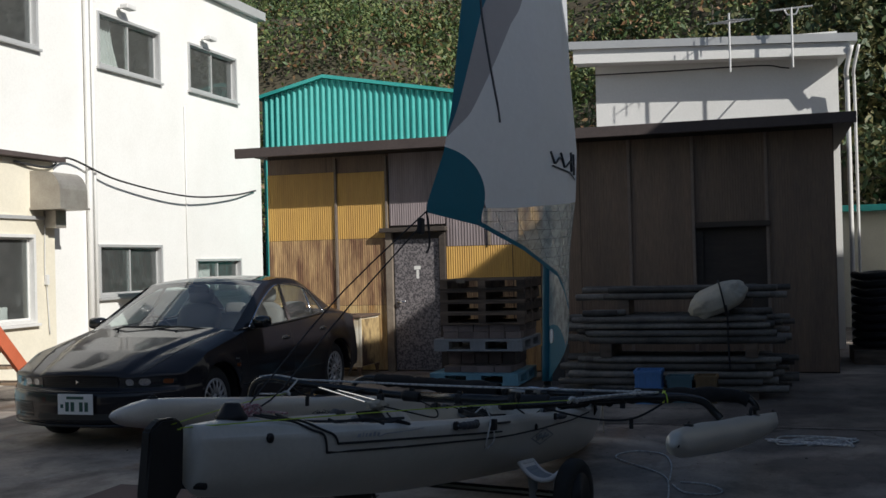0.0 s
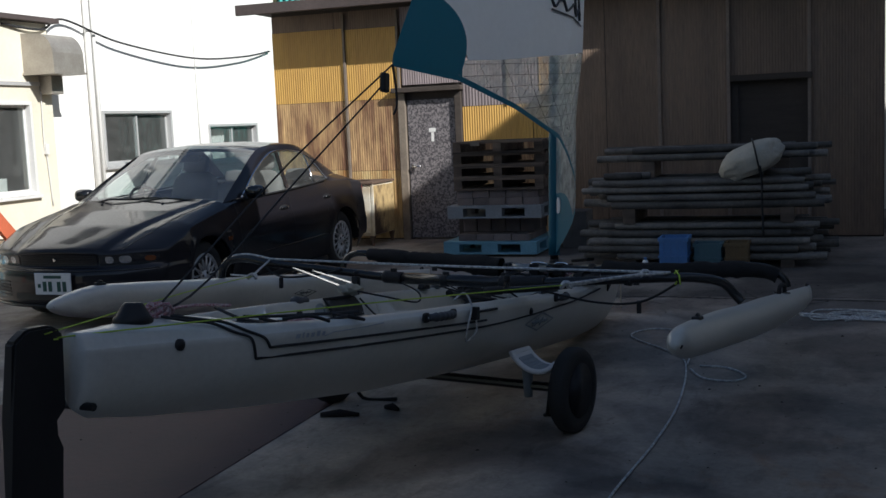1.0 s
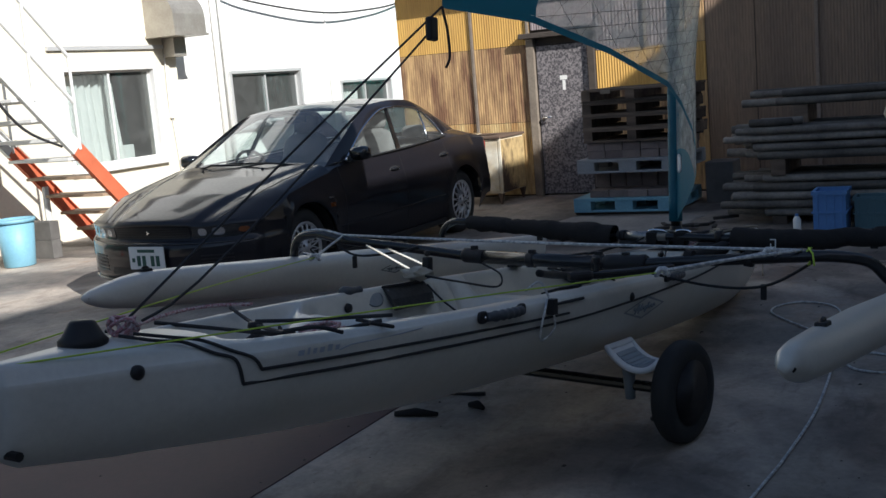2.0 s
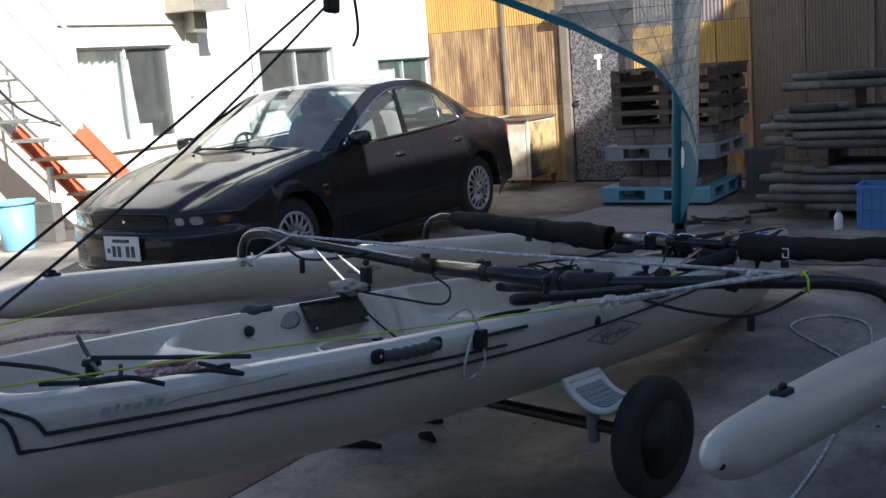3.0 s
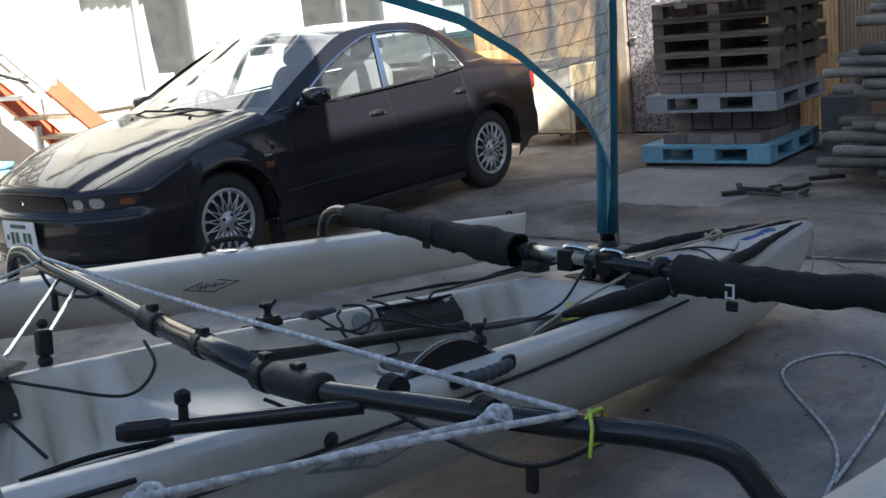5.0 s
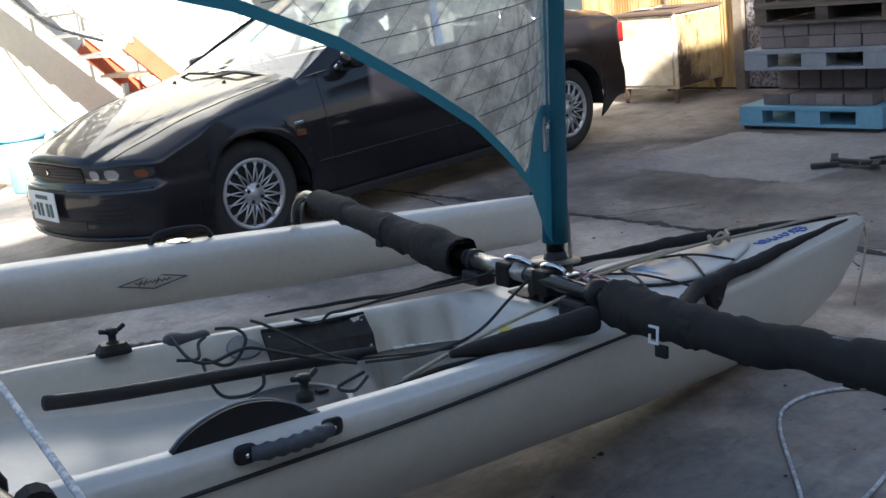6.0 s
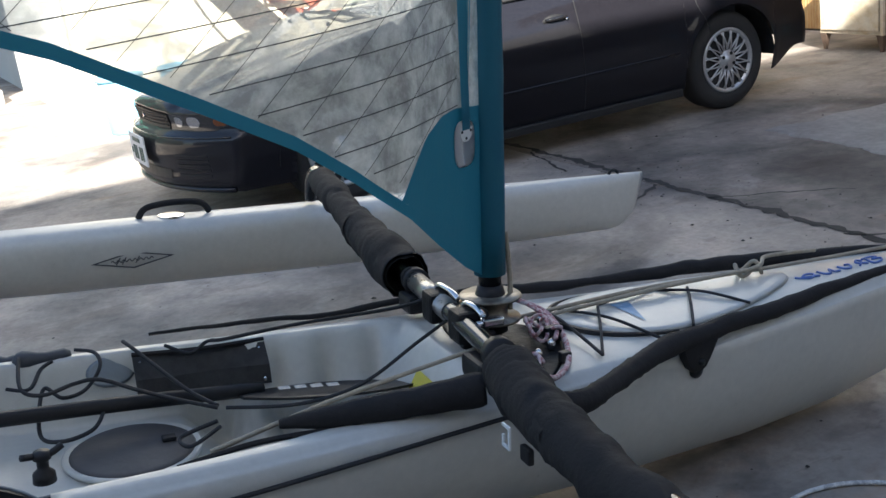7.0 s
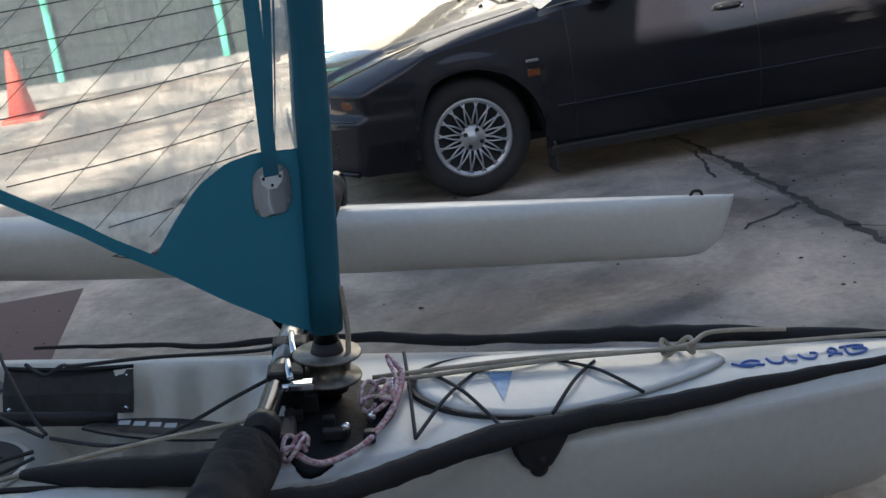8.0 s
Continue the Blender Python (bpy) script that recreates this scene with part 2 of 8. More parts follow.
def stained(m, line_y=None):
    """Dark damp stains of their own shape over a concrete floor."""
    N, K = m.node_tree.nodes, m.node_tree.links.new
    b = N["Principled BSDF"]
    src = b.inputs["Base Color"].links[0].from_socket
    tc, n1, mr, mx = N.new("ShaderNodeTexCoord"), N.new("ShaderNodeTexNoise"), N.new("ShaderNodeMapRange"), N.new("ShaderNodeMix")
    n1.inputs["Scale"].default_value, n1.inputs["Detail"].default_value, n1.inputs["Distortion"].default_value = 0.75, 8.0, 0.6
    K(tc.outputs["Object"], n1.inputs["Vector"])
    mr.interpolation_type = "SMOOTHSTEP"
    mr.inputs[1].default_value, mr.inputs[2].default_value, mr.inputs[4].default_value = 0.47, 0.62, 0.85
    K(n1.outputs["Fac"], mr.inputs[0])
    fac = mr.outputs[0]
    if line_y is not None:
        sep, sub, ab, near, ad, cl = N.new("ShaderNodeSeparateXYZ"), N.new("ShaderNodeMath"), N.new("ShaderNodeMath"), N.new("ShaderNodeMapRange"), N.new("ShaderNodeMath"), N.new("ShaderNodeMath")
        K(tc.outputs["Object"], sep.inputs[0])
        sub.operation, sub.inputs[1].default_value = "SUBTRACT", line_y
        K(sep.outputs["Y"], sub.inputs[0])
        ab.operation = "ABSOLUTE"
        K(sub.outputs[0], ab.inputs[0])
        near.inputs[1].default_value, near.inputs[2].default_value, near.inputs[3].default_value, near.inputs[4].default_value = 0.05, 0.7, 0.55, 0.0
        K(ab.outputs[0], near.inputs[0])
        n2, mu = N.new("ShaderNodeTexNoise"), N.new("ShaderNodeMath")
        n2.inputs["Scale"].default_value, n2.inputs["Detail"].default_value = 2.2, 7.0
        K(tc.outputs["Object"], n2.inputs["Vector"])
        mu.operation = "MULTIPLY"
        K(near.outputs[0], mu.inputs[0]), K(n2.outputs["Fac"], mu.inputs[1])
        ad.operation, ad.use_clamp = "ADD", True
        K(fac, ad.inputs[0]), K(mu.outputs[0], ad.inputs[1])
        fac = ad.outputs[0]
    # the lane beside the boat is darker, growing towards plus x
    sx, wob, lane, ad2 = N.new("ShaderNodeSeparateXYZ"), N.new("ShaderNodeMath"), N.new("ShaderNodeMapRange"), N.new("ShaderNodeMath")
    K(tc.outputs["Object"], sx.inputs[0])
    wob.operation, wob.inputs[1].default_value = "MULTIPLY_ADD", 1.6
    K(n1.outputs["Fac"], wob.inputs[0]), K(sx.outputs["X"], wob.inputs[2])
    lane.inputs[1].default_value, lane.inputs[2].default_value, lane.inputs[4].default_value = 0.0, 1.2, 0.5
    K(wob.outputs[0], lane.inputs[0])
    ad2.operation, ad2.use_clamp = "ADD", True
    K(fac, ad2.inputs[0]), K(lane.outputs[0], ad2.inputs[1])
    fac = ad2.outputs[0]
    mx.data_type, mx.blend_type = "RGBA", "MULTIPLY"
    mx.inputs[7].default_value = (0.42, 0.41, 0.42, 1)
    K(fac, mx.inputs[0]), K(src, mx.inputs[6])
    # rust washes and pale scuffs
    last = mx.outputs[2]
    for scale_, lo, hi, most, col, mode in ((1.15, 0.56, 0.70, 0.55, (0.95, 0.60, 0.36, 1), "MULTIPLY"), (4.2, 0.50, 0.62, 0.42, (0.50, 0.47, 0.46, 1), "MULTIPLY"), (16.0, 0.56, 0.68, 0.40, (0.48, 0.45, 0.43, 1), "MULTIPLY"), (2.6, 0.60, 0.75, 0.30, (0.62, 0.58, 0.53, 1), "MIX")):
        tn, tm, tx, mp = N.new("ShaderNodeTexNoise"), N.new("ShaderNodeMapRange"), N.new("ShaderNodeMix"), N.new("ShaderNodeMapping")
        mp.inputs["Location"].default_value = (scale_ * 3.1, scale_ * 1.7, 0.0)
        mp.inputs["Scale"].default_value = (1.0, 0.55, 1.0)
        tn.inputs["Scale"].default_value, tn.inputs["Detail"].default_value, tn.inputs["Roughness"].default_value, tn.inputs["Distortion"].default_value = scale_, 9.0, 0.68, 0.5
        K(tc.outputs["Object"], mp.inputs[0]), K(mp.outputs[0], tn.inputs["Vector"])
        tm.interpolation_type = "SMOOTHSTEP"
        tm.inputs[1].default_value, tm.inputs[2].default_value, tm.inputs[4].default_value = lo, hi, most
        K(tn.outputs["Fac"], tm.inputs[0])
        tx.data_type, tx.blend_type = "RGBA", mode
        tx.inputs[7].default_value = col
        K(tm.outputs[0], tx.inputs[0]), K(last, tx.inputs[6])
        last = tx.outputs[2]
    K(last, b.inputs["Base Color"])
    return m


CONCRETE = mat("yard_concrete", (0.54, 0.455, 0.375), 0.82, color2=(0.22, 0.20, 0.18), var=0.28, scale=0.9, fine=34, bump=0.25, contrast=0.26)
stained(CONCRETE, 9.6)
SLAB = mat("pale_slab", (0.31, 0.285, 0.255), 0.85, color2=(0.20, 0.187, 0.175), var=0.35, scale=2.2, fine=26, bump=0.3, contrast=0.35)
MAROON = mat("maroon_floor_paint", (0.125, 0.066, 0.063), 0.7, color2=(0.080, 0.053, 0.052), var=0.3, scale=1.2, fine=22, bump=0.2)
CRACK = mat("crack_dirt", (0.05, 0.045, 0.04), 0.95, var=0.5, scale=6)
WHITEWALL = mat("white_render", (0.80, 0.79, 0.76), 0.75, color2=(0.72, 0.71, 0.67), var=0.08, scale=0.8, fine=30, bump=0.1)
CREAMWALL = mat("cream_render", (0.74, 0.69, 0.56), 0.75, color2=(0.64, 0.59, 0.47), var=0.1, scale=1.5, fine=30, bump=0.1)
ALU = mat("brushed_aluminium", (0.58, 0.58, 0.57), 0.42, 0.35, var=0.12, scale=3, fine=60, bump=0.05)
PANE = glass("window_glass", (0.8, 0.86, 0.86), 0.0, 0.88, 0.06, 1.6)
CARGLASS = glass("car_glass", (0.86, 0.95, 0.93), 0.0, 0.92, 0.05, 1.6)
# larger pale share: imitates the bright reflection across the windscreen
SCREENGLASS = glass("windscreen_glass", (0.86, 0.95, 0.93), 0.0, 0.93, 0.22, 1.7)
SMOKED = mat("smoked_lens", (0.02, 0.021, 0.023), 0.15, var=0.1, bump=0.0, coat=0.5)
CURTAIN = mat("curtain_white", (0.75, 0.74, 0.70), 0.9, var=0.1, scale=3)
DUCT = mat("dull_galvanised", (0.46, 0.43, 0.38), 0.5, 0.6, color2=(0.33, 0.30, 0.26), var=0.2, scale=4)
TEALWALL = mat("teal_sheet", (0.05, 0.40, 0.36), 0.45, color2=(0.04, 0.33, 0.30), var=0.15, scale=1.5, fine=20, bump=0.05)
YELLOW = mat("yellow_sheet", (0.60, 0.36, 0.085), 0.55, color2=(0.44, 0.25, 0.065), var=0.2, scale=1.2, fine=14, bump=0.1, stretch=(6, 1, 0.5), per_piece=0.12)
PALEYELLOW = mat("faded_yellow_sheet", (0.56, 0.42, 0.20), 0.6, color2=(0.30, 0.155, 0.05), var=0.35, scale=1.5, fine=10, bump=0.15, stretch=(3.4, 1, 0.55), per_piece=0.1, contrast=0.20)
RUSTY = mat("rusty_sheet", (0.46, 0.30, 0.14), 0.65, color2=(0.15, 0.075, 0.04), var=0.5, scale=1.5, fine=8, bump=0.2, stretch=(3.4, 1, 0.5), per_piece=0.15, contrast=0.2)
GREYSHEET = mat("grey_sheet", (0.30, 0.25, 0.25), 0.6, color2=(0.17, 0.14, 0.14), var=0.35, scale=1.5, fine=12, bump=0.15, stretch=(6, 1, 0.5), per_piece=0.1)
BROWNSHEET = mat("brown_sheet", (0.235, 0.16, 0.108), 0.55, color2=(0.135, 0.095, 0.070), var=0.35, scale=1.0, fine=12, bump=0.2, stretch=(4, 1, 0.5), per_piece=0.12)
DARKWOOD = mat("weathered_dark_timber", (0.07, 0.055, 0.045), 0.8, var=0.4, scale=3, fine=30, bump=0.3, stretch=(1, 1, 5))
BATTEN = mat("worn_batten", (0.25, 0.21, 0.16), 0.8, color2=(0.13, 0.10, 0.08), var=0.3, scale=4)
EAVE = mat("eave_board", (0.085, 0.065, 0.06), 0.7, var=0.35, scale=2)
MOTTLED = mat("mottled_door_film", (0.25, 0.225, 0.225), 0.5, color2=(0.06, 0.055, 0.06), var=0.3, scale=48, fine=90, bump=0.1, contrast=0.12)
WOODGREY = mat("grey_timber", (0.235, 0.212, 0.185), 0.85, color2=(0.062, 0.056, 0.050), var=0.45, scale=3.5, fine=40, bump=0.4, per_piece=0.55)
PALLETWOOD = mat("pallet_wood", (0.155, 0.115, 0.085), 0.85, color2=(0.06, 0.045, 0.034), var=0.4, scale=5, fine=40, bump=0.3, per_piece=0.45, stretch=(0.5, 2.0, 2.0), contrast=0.3)
PALLETBLUE = mat("blue_plastic_pallet", (0.19, 0.40, 0.50), 0.55, color2=(0.14, 0.30, 0.38), var=0.2, scale=4)
PALLETGREY = mat("grey_plastic_pallet", (0.30, 0.32, 0.33), 0.6, color2=(0.21, 0.22, 0.23), var=0.2, scale=4)
PAVER = mat("paving_block", (0.23, 0.185, 0.17), 0.9, color2=(0.15, 0.12, 0.11), var=0.3, scale=6, fine=70, bump=0.4, per_piece=0.25)
SACK = mat("canvas_sack", (0.54, 0.49, 0.39), 0.9, color2=(0.38, 0.36, 0.31), var=0.15, scale=5, fine=60, bump=0.3)
BLUEBOX = mat("blue_plastic", (0.12, 0.27, 0.56), 0.45, var=0.15)
BROWNBOX = mat("brown_plastic", (0.20, 0.13, 0.06), 0.55, var=0.2)
BINDULL = mat("dull_teal_plastic", (0.10, 0.19, 0.22), 0.5, var=0.15)
BINBLUE = mat("bin_blue", (0.22, 0.43, 0.54), 0.5, color2=(0.16, 0.35, 0.45), var=0.12)
RUSTRED = mat("red_oxide_paint", (0.60, 0.15, 0.07), 0.6, color2=(0.45, 0.11, 0.05), var=0.2, scale=5)
STEELWHITE = mat("white_painted_steel", (0.70, 0.69, 0.66), 0.5, var=0.12, scale=5)
TREAD = mat("worn_tread", (0.42, 0.30, 0.20), 0.7, color2=(0.25, 0.17, 0.11), var=0.3, scale=5)
BLOCK = mat("concrete_block", (0.16, 0.15, 0.14), 0.9, color2=(0.08, 0.075, 0.07), var=0.25, scale=5, bump=0.3, per_piece=0.15)
RUSTCAB = mat("rusted_cabinet", (0.70, 0.67, 0.57), 0.6, color2=(0.48, 0.38, 0.24), var=0.2, scale=3.0, fine=20, bump=0.2, contrast=0.3)
RUSTSIDE = mat("rust_eaten_enamel", (0.42, 0.30, 0.14), 0.75, color2=(0.055, 0.033, 0.022), var=0.55, scale=4.5, fine=22, bump=0.6, contrast=0.16, stretch=(1, 1, 0.55))
APRON = mat("darker_concrete", (0.33, 0.28, 0.235), 0.85, color2=(0.11, 0.098, 0.085), var=0.3, scale=1.1, fine=26, bump=0.35, contrast=0.3)
stained(APRON, 9.6)
RUSTDARK = mat("dark_rust", (0.13, 0.085, 0.06), 0.8, var=0.4, scale=5)
PAINT = mat("dark_plum_paint", (0.0115, 0.0108, 0.0145), 0.45, 0.0, color2=(0.0085, 0.008, 0.0105), var=0.25, scale=1.5, fine=50, bump=0.0, coat=0.65, spec=0.15)
RUBBER = mat("tyre_rubber", (0.030, 0.029, 0.028), 0.8, var=0.3, scale=8, fine=80, bump=0.3)
BLACKPLASTIC = mat("black_plastic", (0.022, 0.021, 0.022), 0.5, var=0.25, scale=8, bump=0.08, spec=0.3)
TRIMBLACK = mat("black_trim", (0.018, 0.018, 0.018), 0.5, var=0.2)
TRIMGLOSS = mat("gloss_black", (0.010, 0.010, 0.011), 0.14, var=0.1, bump=0.0, coat=0.6)
ALUTUBE = mat("bright_alloy_tube", (0.36, 0.355, 0.34), 0.30, 0.85, var=0.2, scale=8, bump=0.02)
DRUM = mat("tarnished_drum", (0.30, 0.27, 0.22), 0.35, 0.6, color2=(0.10, 0.085, 0.065), var=0.3, scale=18, bump=0.1, contrast=0.3)
WELLBLACK = mat("wet_black_plastic", (0.012, 0.011, 0.011), 0.55, var=0.4, scale=30, bump=0.3, spec=0.25)
CHROME = mat("chrome", (0.75, 0.75, 0.75), 0.15, 1.0, var=0.06, bump=0.0)
RIMSILVER = mat("wheel_silver", (0.55, 0.55, 0.55), 0.35, 0.55, var=0.1, scale=10)
LAMPCLEAR = mat("lamp_reflector", (0.55, 0.56, 0.57), 0.18, 0.8, var=0.1, bump=0.0)
LAMPDIM = mat("dull_reflector", (0.20, 0.20, 0.21), 0.3, 0.7, var=0.2, scale=20, bump=0.0)
AMBER = mat("amber_lens", (0.17, 0.048, 0.010), 0.25, var=0.1, bump=0.0, coat=0.5)
REDLENS = mat("red_lens", (0.35, 0.02, 0.02), 0.25, var=0.1, bump=0.0, coat=0.5)
SEATCLOTH = mat("car_seat_cloth", (0.17, 0.165, 0.16), 0.9, var=0.15, scale=6)
DASH = mat("dash_vinyl", (0.06, 0.06, 0.062), 0.7, var=0.15)
PLATEWHITE = mat("plate_white", (0.78, 0.79, 0.77), 0.45, var=0.05)
PLATEGREEN = mat("plate_green", (0.018, 0.085, 0.065), 0.5, var=0.05)
HULL = mat("hull_polyethylene", (0.60, 0.59, 0.545), 0.33, color2=(0.53, 0.515, 0.465), var=0.10, scale=1.8, fine=45, bump=0.05)
SOFTBLACK = mat("black_neoprene", (0.021, 0.0195, 0.0195), 0.85, color2=(0.030, 0.028, 0.028), var=0.25, scale=7, fine=60, bump=0.25, spec=0.25)
TUBEBLACK = mat("black_anodised_tube", (0.017, 0.017, 0.018), 0.20, 0.0, var=0.15, bump=0.0)
TEAL = cloth("teal_sailcloth", (0.018, 0.165, 0.24), 0.24, 0.5)
WHITESAIL = cloth("white_sailcloth", (0.80, 0.82, 0.85), 0.35, 0.45)
GREYSAIL = cloth("grey_sailcloth", (0.42, 0.41, 0.43), 0.3, 0.45)
WINDOW = cloth("clear_sail_film", (0.70, 0.71, 0.66), 0.35, 0.2, clear=0.47)
THREAD = mat("scrim_thread", (0.085, 0.085, 0.08), 0.7, var=0.1)
SAILPATCH = mat("white_patch", (0.80, 0.80, 0.80), 0.5, var=0.05)
ROPEWHITE = mat("white_braid", (0.70, 0.70, 0.68), 0.85, color2=(0.42, 0.42, 0.43), var=0.3, scale=45, fine=150, bump=0.4, contrast=0.12)
ROPEBLACK = mat("black_cord", (0.028, 0.028, 0.03), 0.8, var=0.3, scale=60)
ROPELIME = mat("lime_cord", (0.50, 0.68, 0.07), 0.7, var=0.15, scale=60)
ROPERED = mat("red_fleck_braid", (0.36, 0.16, 0.18), 0.85, color2=(0.55, 0.45, 0.45), var=0.3, scale=90, contrast=0.1)
ROPETAN = mat("tan_rope", (0.42, 0.36, 0.27), 0.85, var=0.25, scale=60)
MARKBLUE = mat("blue_decal", (0.08, 0.16, 0.45), 0.5, var=0.05)
MARKSKY = mat("pale_blue_decal", (0.24, 0.40, 0.58), 0.5, var=0.3, scale=30)
MARKDARK = mat("dark_decal", (0.06, 0.065, 0.07), 0.5, var=0.05)
BATTENBROWN = mat("brown_batten", (0.28, 0.22, 0.18), 0.75, var=0.3, scale=4)
MARKFADED = mat("faded_blue_decal", (0.36, 0.40, 0.47), 0.5, var=0.1)
MARKGREY = mat("grey_decal", (0.25, 0.28, 0.30), 0.5, var=0.05)
PADGREY = mat("grey_rubber_pad", (0.36, 0.40, 0.44), 0.7, var=0.1)
YELLOWTAG = mat("yellow_label", (0.62, 0.53, 0.06), 0.5, var=0.08)
HATCHTAUPE = mat("taupe_hatch_plastic", (0.105, 0.095, 0.090), 0.6, var=0.25, scale=9)
HANDLEGREY = mat("grey_rubber_grip", (0.065, 0.07, 0.08), 0.6, var=0.15)
NETGREEN = mat("grey_green_netting", (0.038, 0.052, 0.046), 0.85, color2=(0.02, 0.028, 0.026), var=0.5, scale=2.5, fine=30, bump=0.4)
NETBLACK = mat("black_mesh", (0.035, 0.034, 0.034), 0.7, var=0.4, scale=40, contrast=0.2)
GREENPOST = mat("green_painted_post", (0.12, 0.55, 0.40), 0.5, var=0.1)
CONE = mat("traffic_cone_red", (0.62, 0.10, 0.06), 0.6, var=0.15)
ROCK = mat("mossy_rock", (0.13, 0.13, 0.11), 0.95, color2=(0.05, 0.065, 0.05), var=0.5, scale=1.3, fine=8, bump=0.8)
SOIL = mat("leaf_litter", (0.09, 0.07, 0.045), 0.95, color2=(0.05, 0.05, 0.025), var=0.5, scale=0.6, fine=6, bump=0.5)
UNSEENGREY = mat("plain_grey", (0.34, 0.34, 0.33), 0.7, color2=(0.28, 0.28, 0.27), var=0.15, scale=0.6)
BARK = mat("bark", (0.10, 0.08, 0.06), 0.95, var=0.4, scale=4, bump=0.6)

# ---- ground ----
bm = bmesh.new()
grid(bm, [[(-400 + 40 * i, -300 + 40 * j, 0) for j in range(23)] for i in range(21)])
structure("ground", bm, CONCRETE, "stained grey concrete yard floor", "ground")
structure("painted_floor", box(bmesh.new(), -3.74, -1.87, -3.0, 6.5, -0.02, 0.004), MAROON, "worn maroon painted patch of yard floor", "floor")
structure("apron_floor", box(bmesh.new(), -8.9, 3.6, 9.62, 13.7, -0.02, 0.0025), APRON, "darker stained concrete in front of the shed", "floor")
rnd = random.Random(8)
rim = []
for (xa, ya), (xb, yb) in zip(((-3.42, 10.72), (-2.02, 10.62), (-1.95, 11.86), (-3.25, 11.90)), ((-2.02, 10.62), (-1.95, 11.86), (-3.25, 11.90), (-3.42, 10.72))):
    drift = 0.0
    for k in range(26):
        drift = 0.75 * drift + rnd.uniform(-0.03, 0.03)
        rim.append((xa + (xb - xa) * k / 26 + drift, ya + (yb - ya) * k / 26 + 0.8 * drift))
mid = Vector((-2.66, 11.27))
bm = bmesh.new()
grid(bm, [[(mid.x + (x - mid.x) * f, mid.y + (y - mid.y) * f, z) for x, y in rim] for f, z in ((1.0, 0.0), (0.985, 0.008), (0.95, 0.011), (0.5, 0.012), (0.02, 0.012))], close_v=True, caps=True)
structure("paving_slab", bm, SLAB, "pale ragged screed of concrete in front of the pallets", "slab")


def jagged(name, a, b, width, seed, label):
    rnd = random.Random(seed)
    a, b = Vector(a), Vector(b)
    d = (b - a).normalized()
    n = Vector((-d.y, d.x, 0))
    rows = []
    k = max(4, int((b - a).length / 0.035))
    for i in range(k + 1):
        drift = 0.7 * drift + rnd.uniform(-0.014, 0.014) if i else 0.0
        p = a + (b - a) * i / k + n * drift
        w = width * rnd.uniform(0.25, 1.0) * (1.0 if rnd.random() > 0.08 else 1.7)
        rows.append([p + n * w + Vector((0, 0, 0.003)), p - n * w + Vector((0, 0, 0.003))])
    bm = bmesh.new()
    grid(bm, rows)
    structure(name, bm, CRACK, label, "joint")


jagged("floor_joint", (-6.0, 9.75, 0), (3.5, 9.42, 0), 0.034, 3, "dirt-filled joint across the concrete")
rj = random.Random(23)
for k in range(16):
    x0 = -5.4 + 0.56 * k + rj.uniform(-0.2, 0.2)
    y0 = 9.72 - 0.035 * (x0 + 6.0)
    jagged("floor_crack", (x0, y0, 0), (x0 + rj.uniform(-0.5, 0.7), y0 + rj.choice((-1, 1)) * rj.uniform(0.12, 0.5), 0), rj.uniform(0.006, 0.014), 100 + k, "thin branching crack beside the joint")
jagged("floor_crack", (-1.2, 10.6, 0), (1.6, 10.5, 0), 0.012, 5, "thin crack in the concrete")

# grit and flakes lying on the concrete
rs = np.random.RandomState(77)
vv, ff = [], []
for k in range(900):
    x, y = rs.uniform(-4.6, 1.6), rs.uniform(4.0, 12.2)
    if rs.rand() < 0.4:
        y = 9.62 - 0.035 * (x + 2) + rs.normal() * 0.25
    sz, a = rs.gamma(1.4, 0.0020) + 0.0015, rs.uniform(0, 6.28)
    n = len(vv)
    for j in range(5):
        q = a + j * 1.2566
        r_ = sz * rs.uniform(0.6, 1.2)
        vv.append((x + r_ * math.cos(q), y + r_ * math.sin(q), 0.0062))
    vv.append((x, y, 0.0062 + sz * 0.5))
    ff += [(n + j, n + (j + 1) % 5, n + 5) for j in range(5)]
me = bpy.data.meshes.new("floor_grit")
me.from_pydata(vv, [], ff)
me.materials.append(CRACK)
tagged(new("floor_grit", me), "dark grit and flakes scattered on the concrete", "grit", "", "stuff")

# ---- shed with the corrugated front ----
SY = 13.76
shed = bmesh.new()
wall(shed, "y", SY + 0.03, 0.10, -6.19, 1.27, 0, 3.0, [(-4.34, -3.69, 0.0, 1.78), (-0.28, 0.44, 0.75, 1.77)])
for x in (-6.19, 1.17):
    box(shed, x, x + 0.1, SY + 0.131, 18.899, 0, 2.98)
box(shed, -6.19, 1.27, 18.9, 19.0, 0, 2.98)
shed = structure("wall_shed", shed, DARKWOOD, "dark shed wall clad with mixed corrugated sheets", "wall")


def sheet(x0, x1, z0, z1, material, y=SY, pitch=0.032):
    part("panel", corrugated(x0, x1, z0, z1, y, pitch, 0.002 if material is BROWNSHEET else 0.0022 if material in (RUSTY, PALEYELLOW) else 0.003), material, shed)


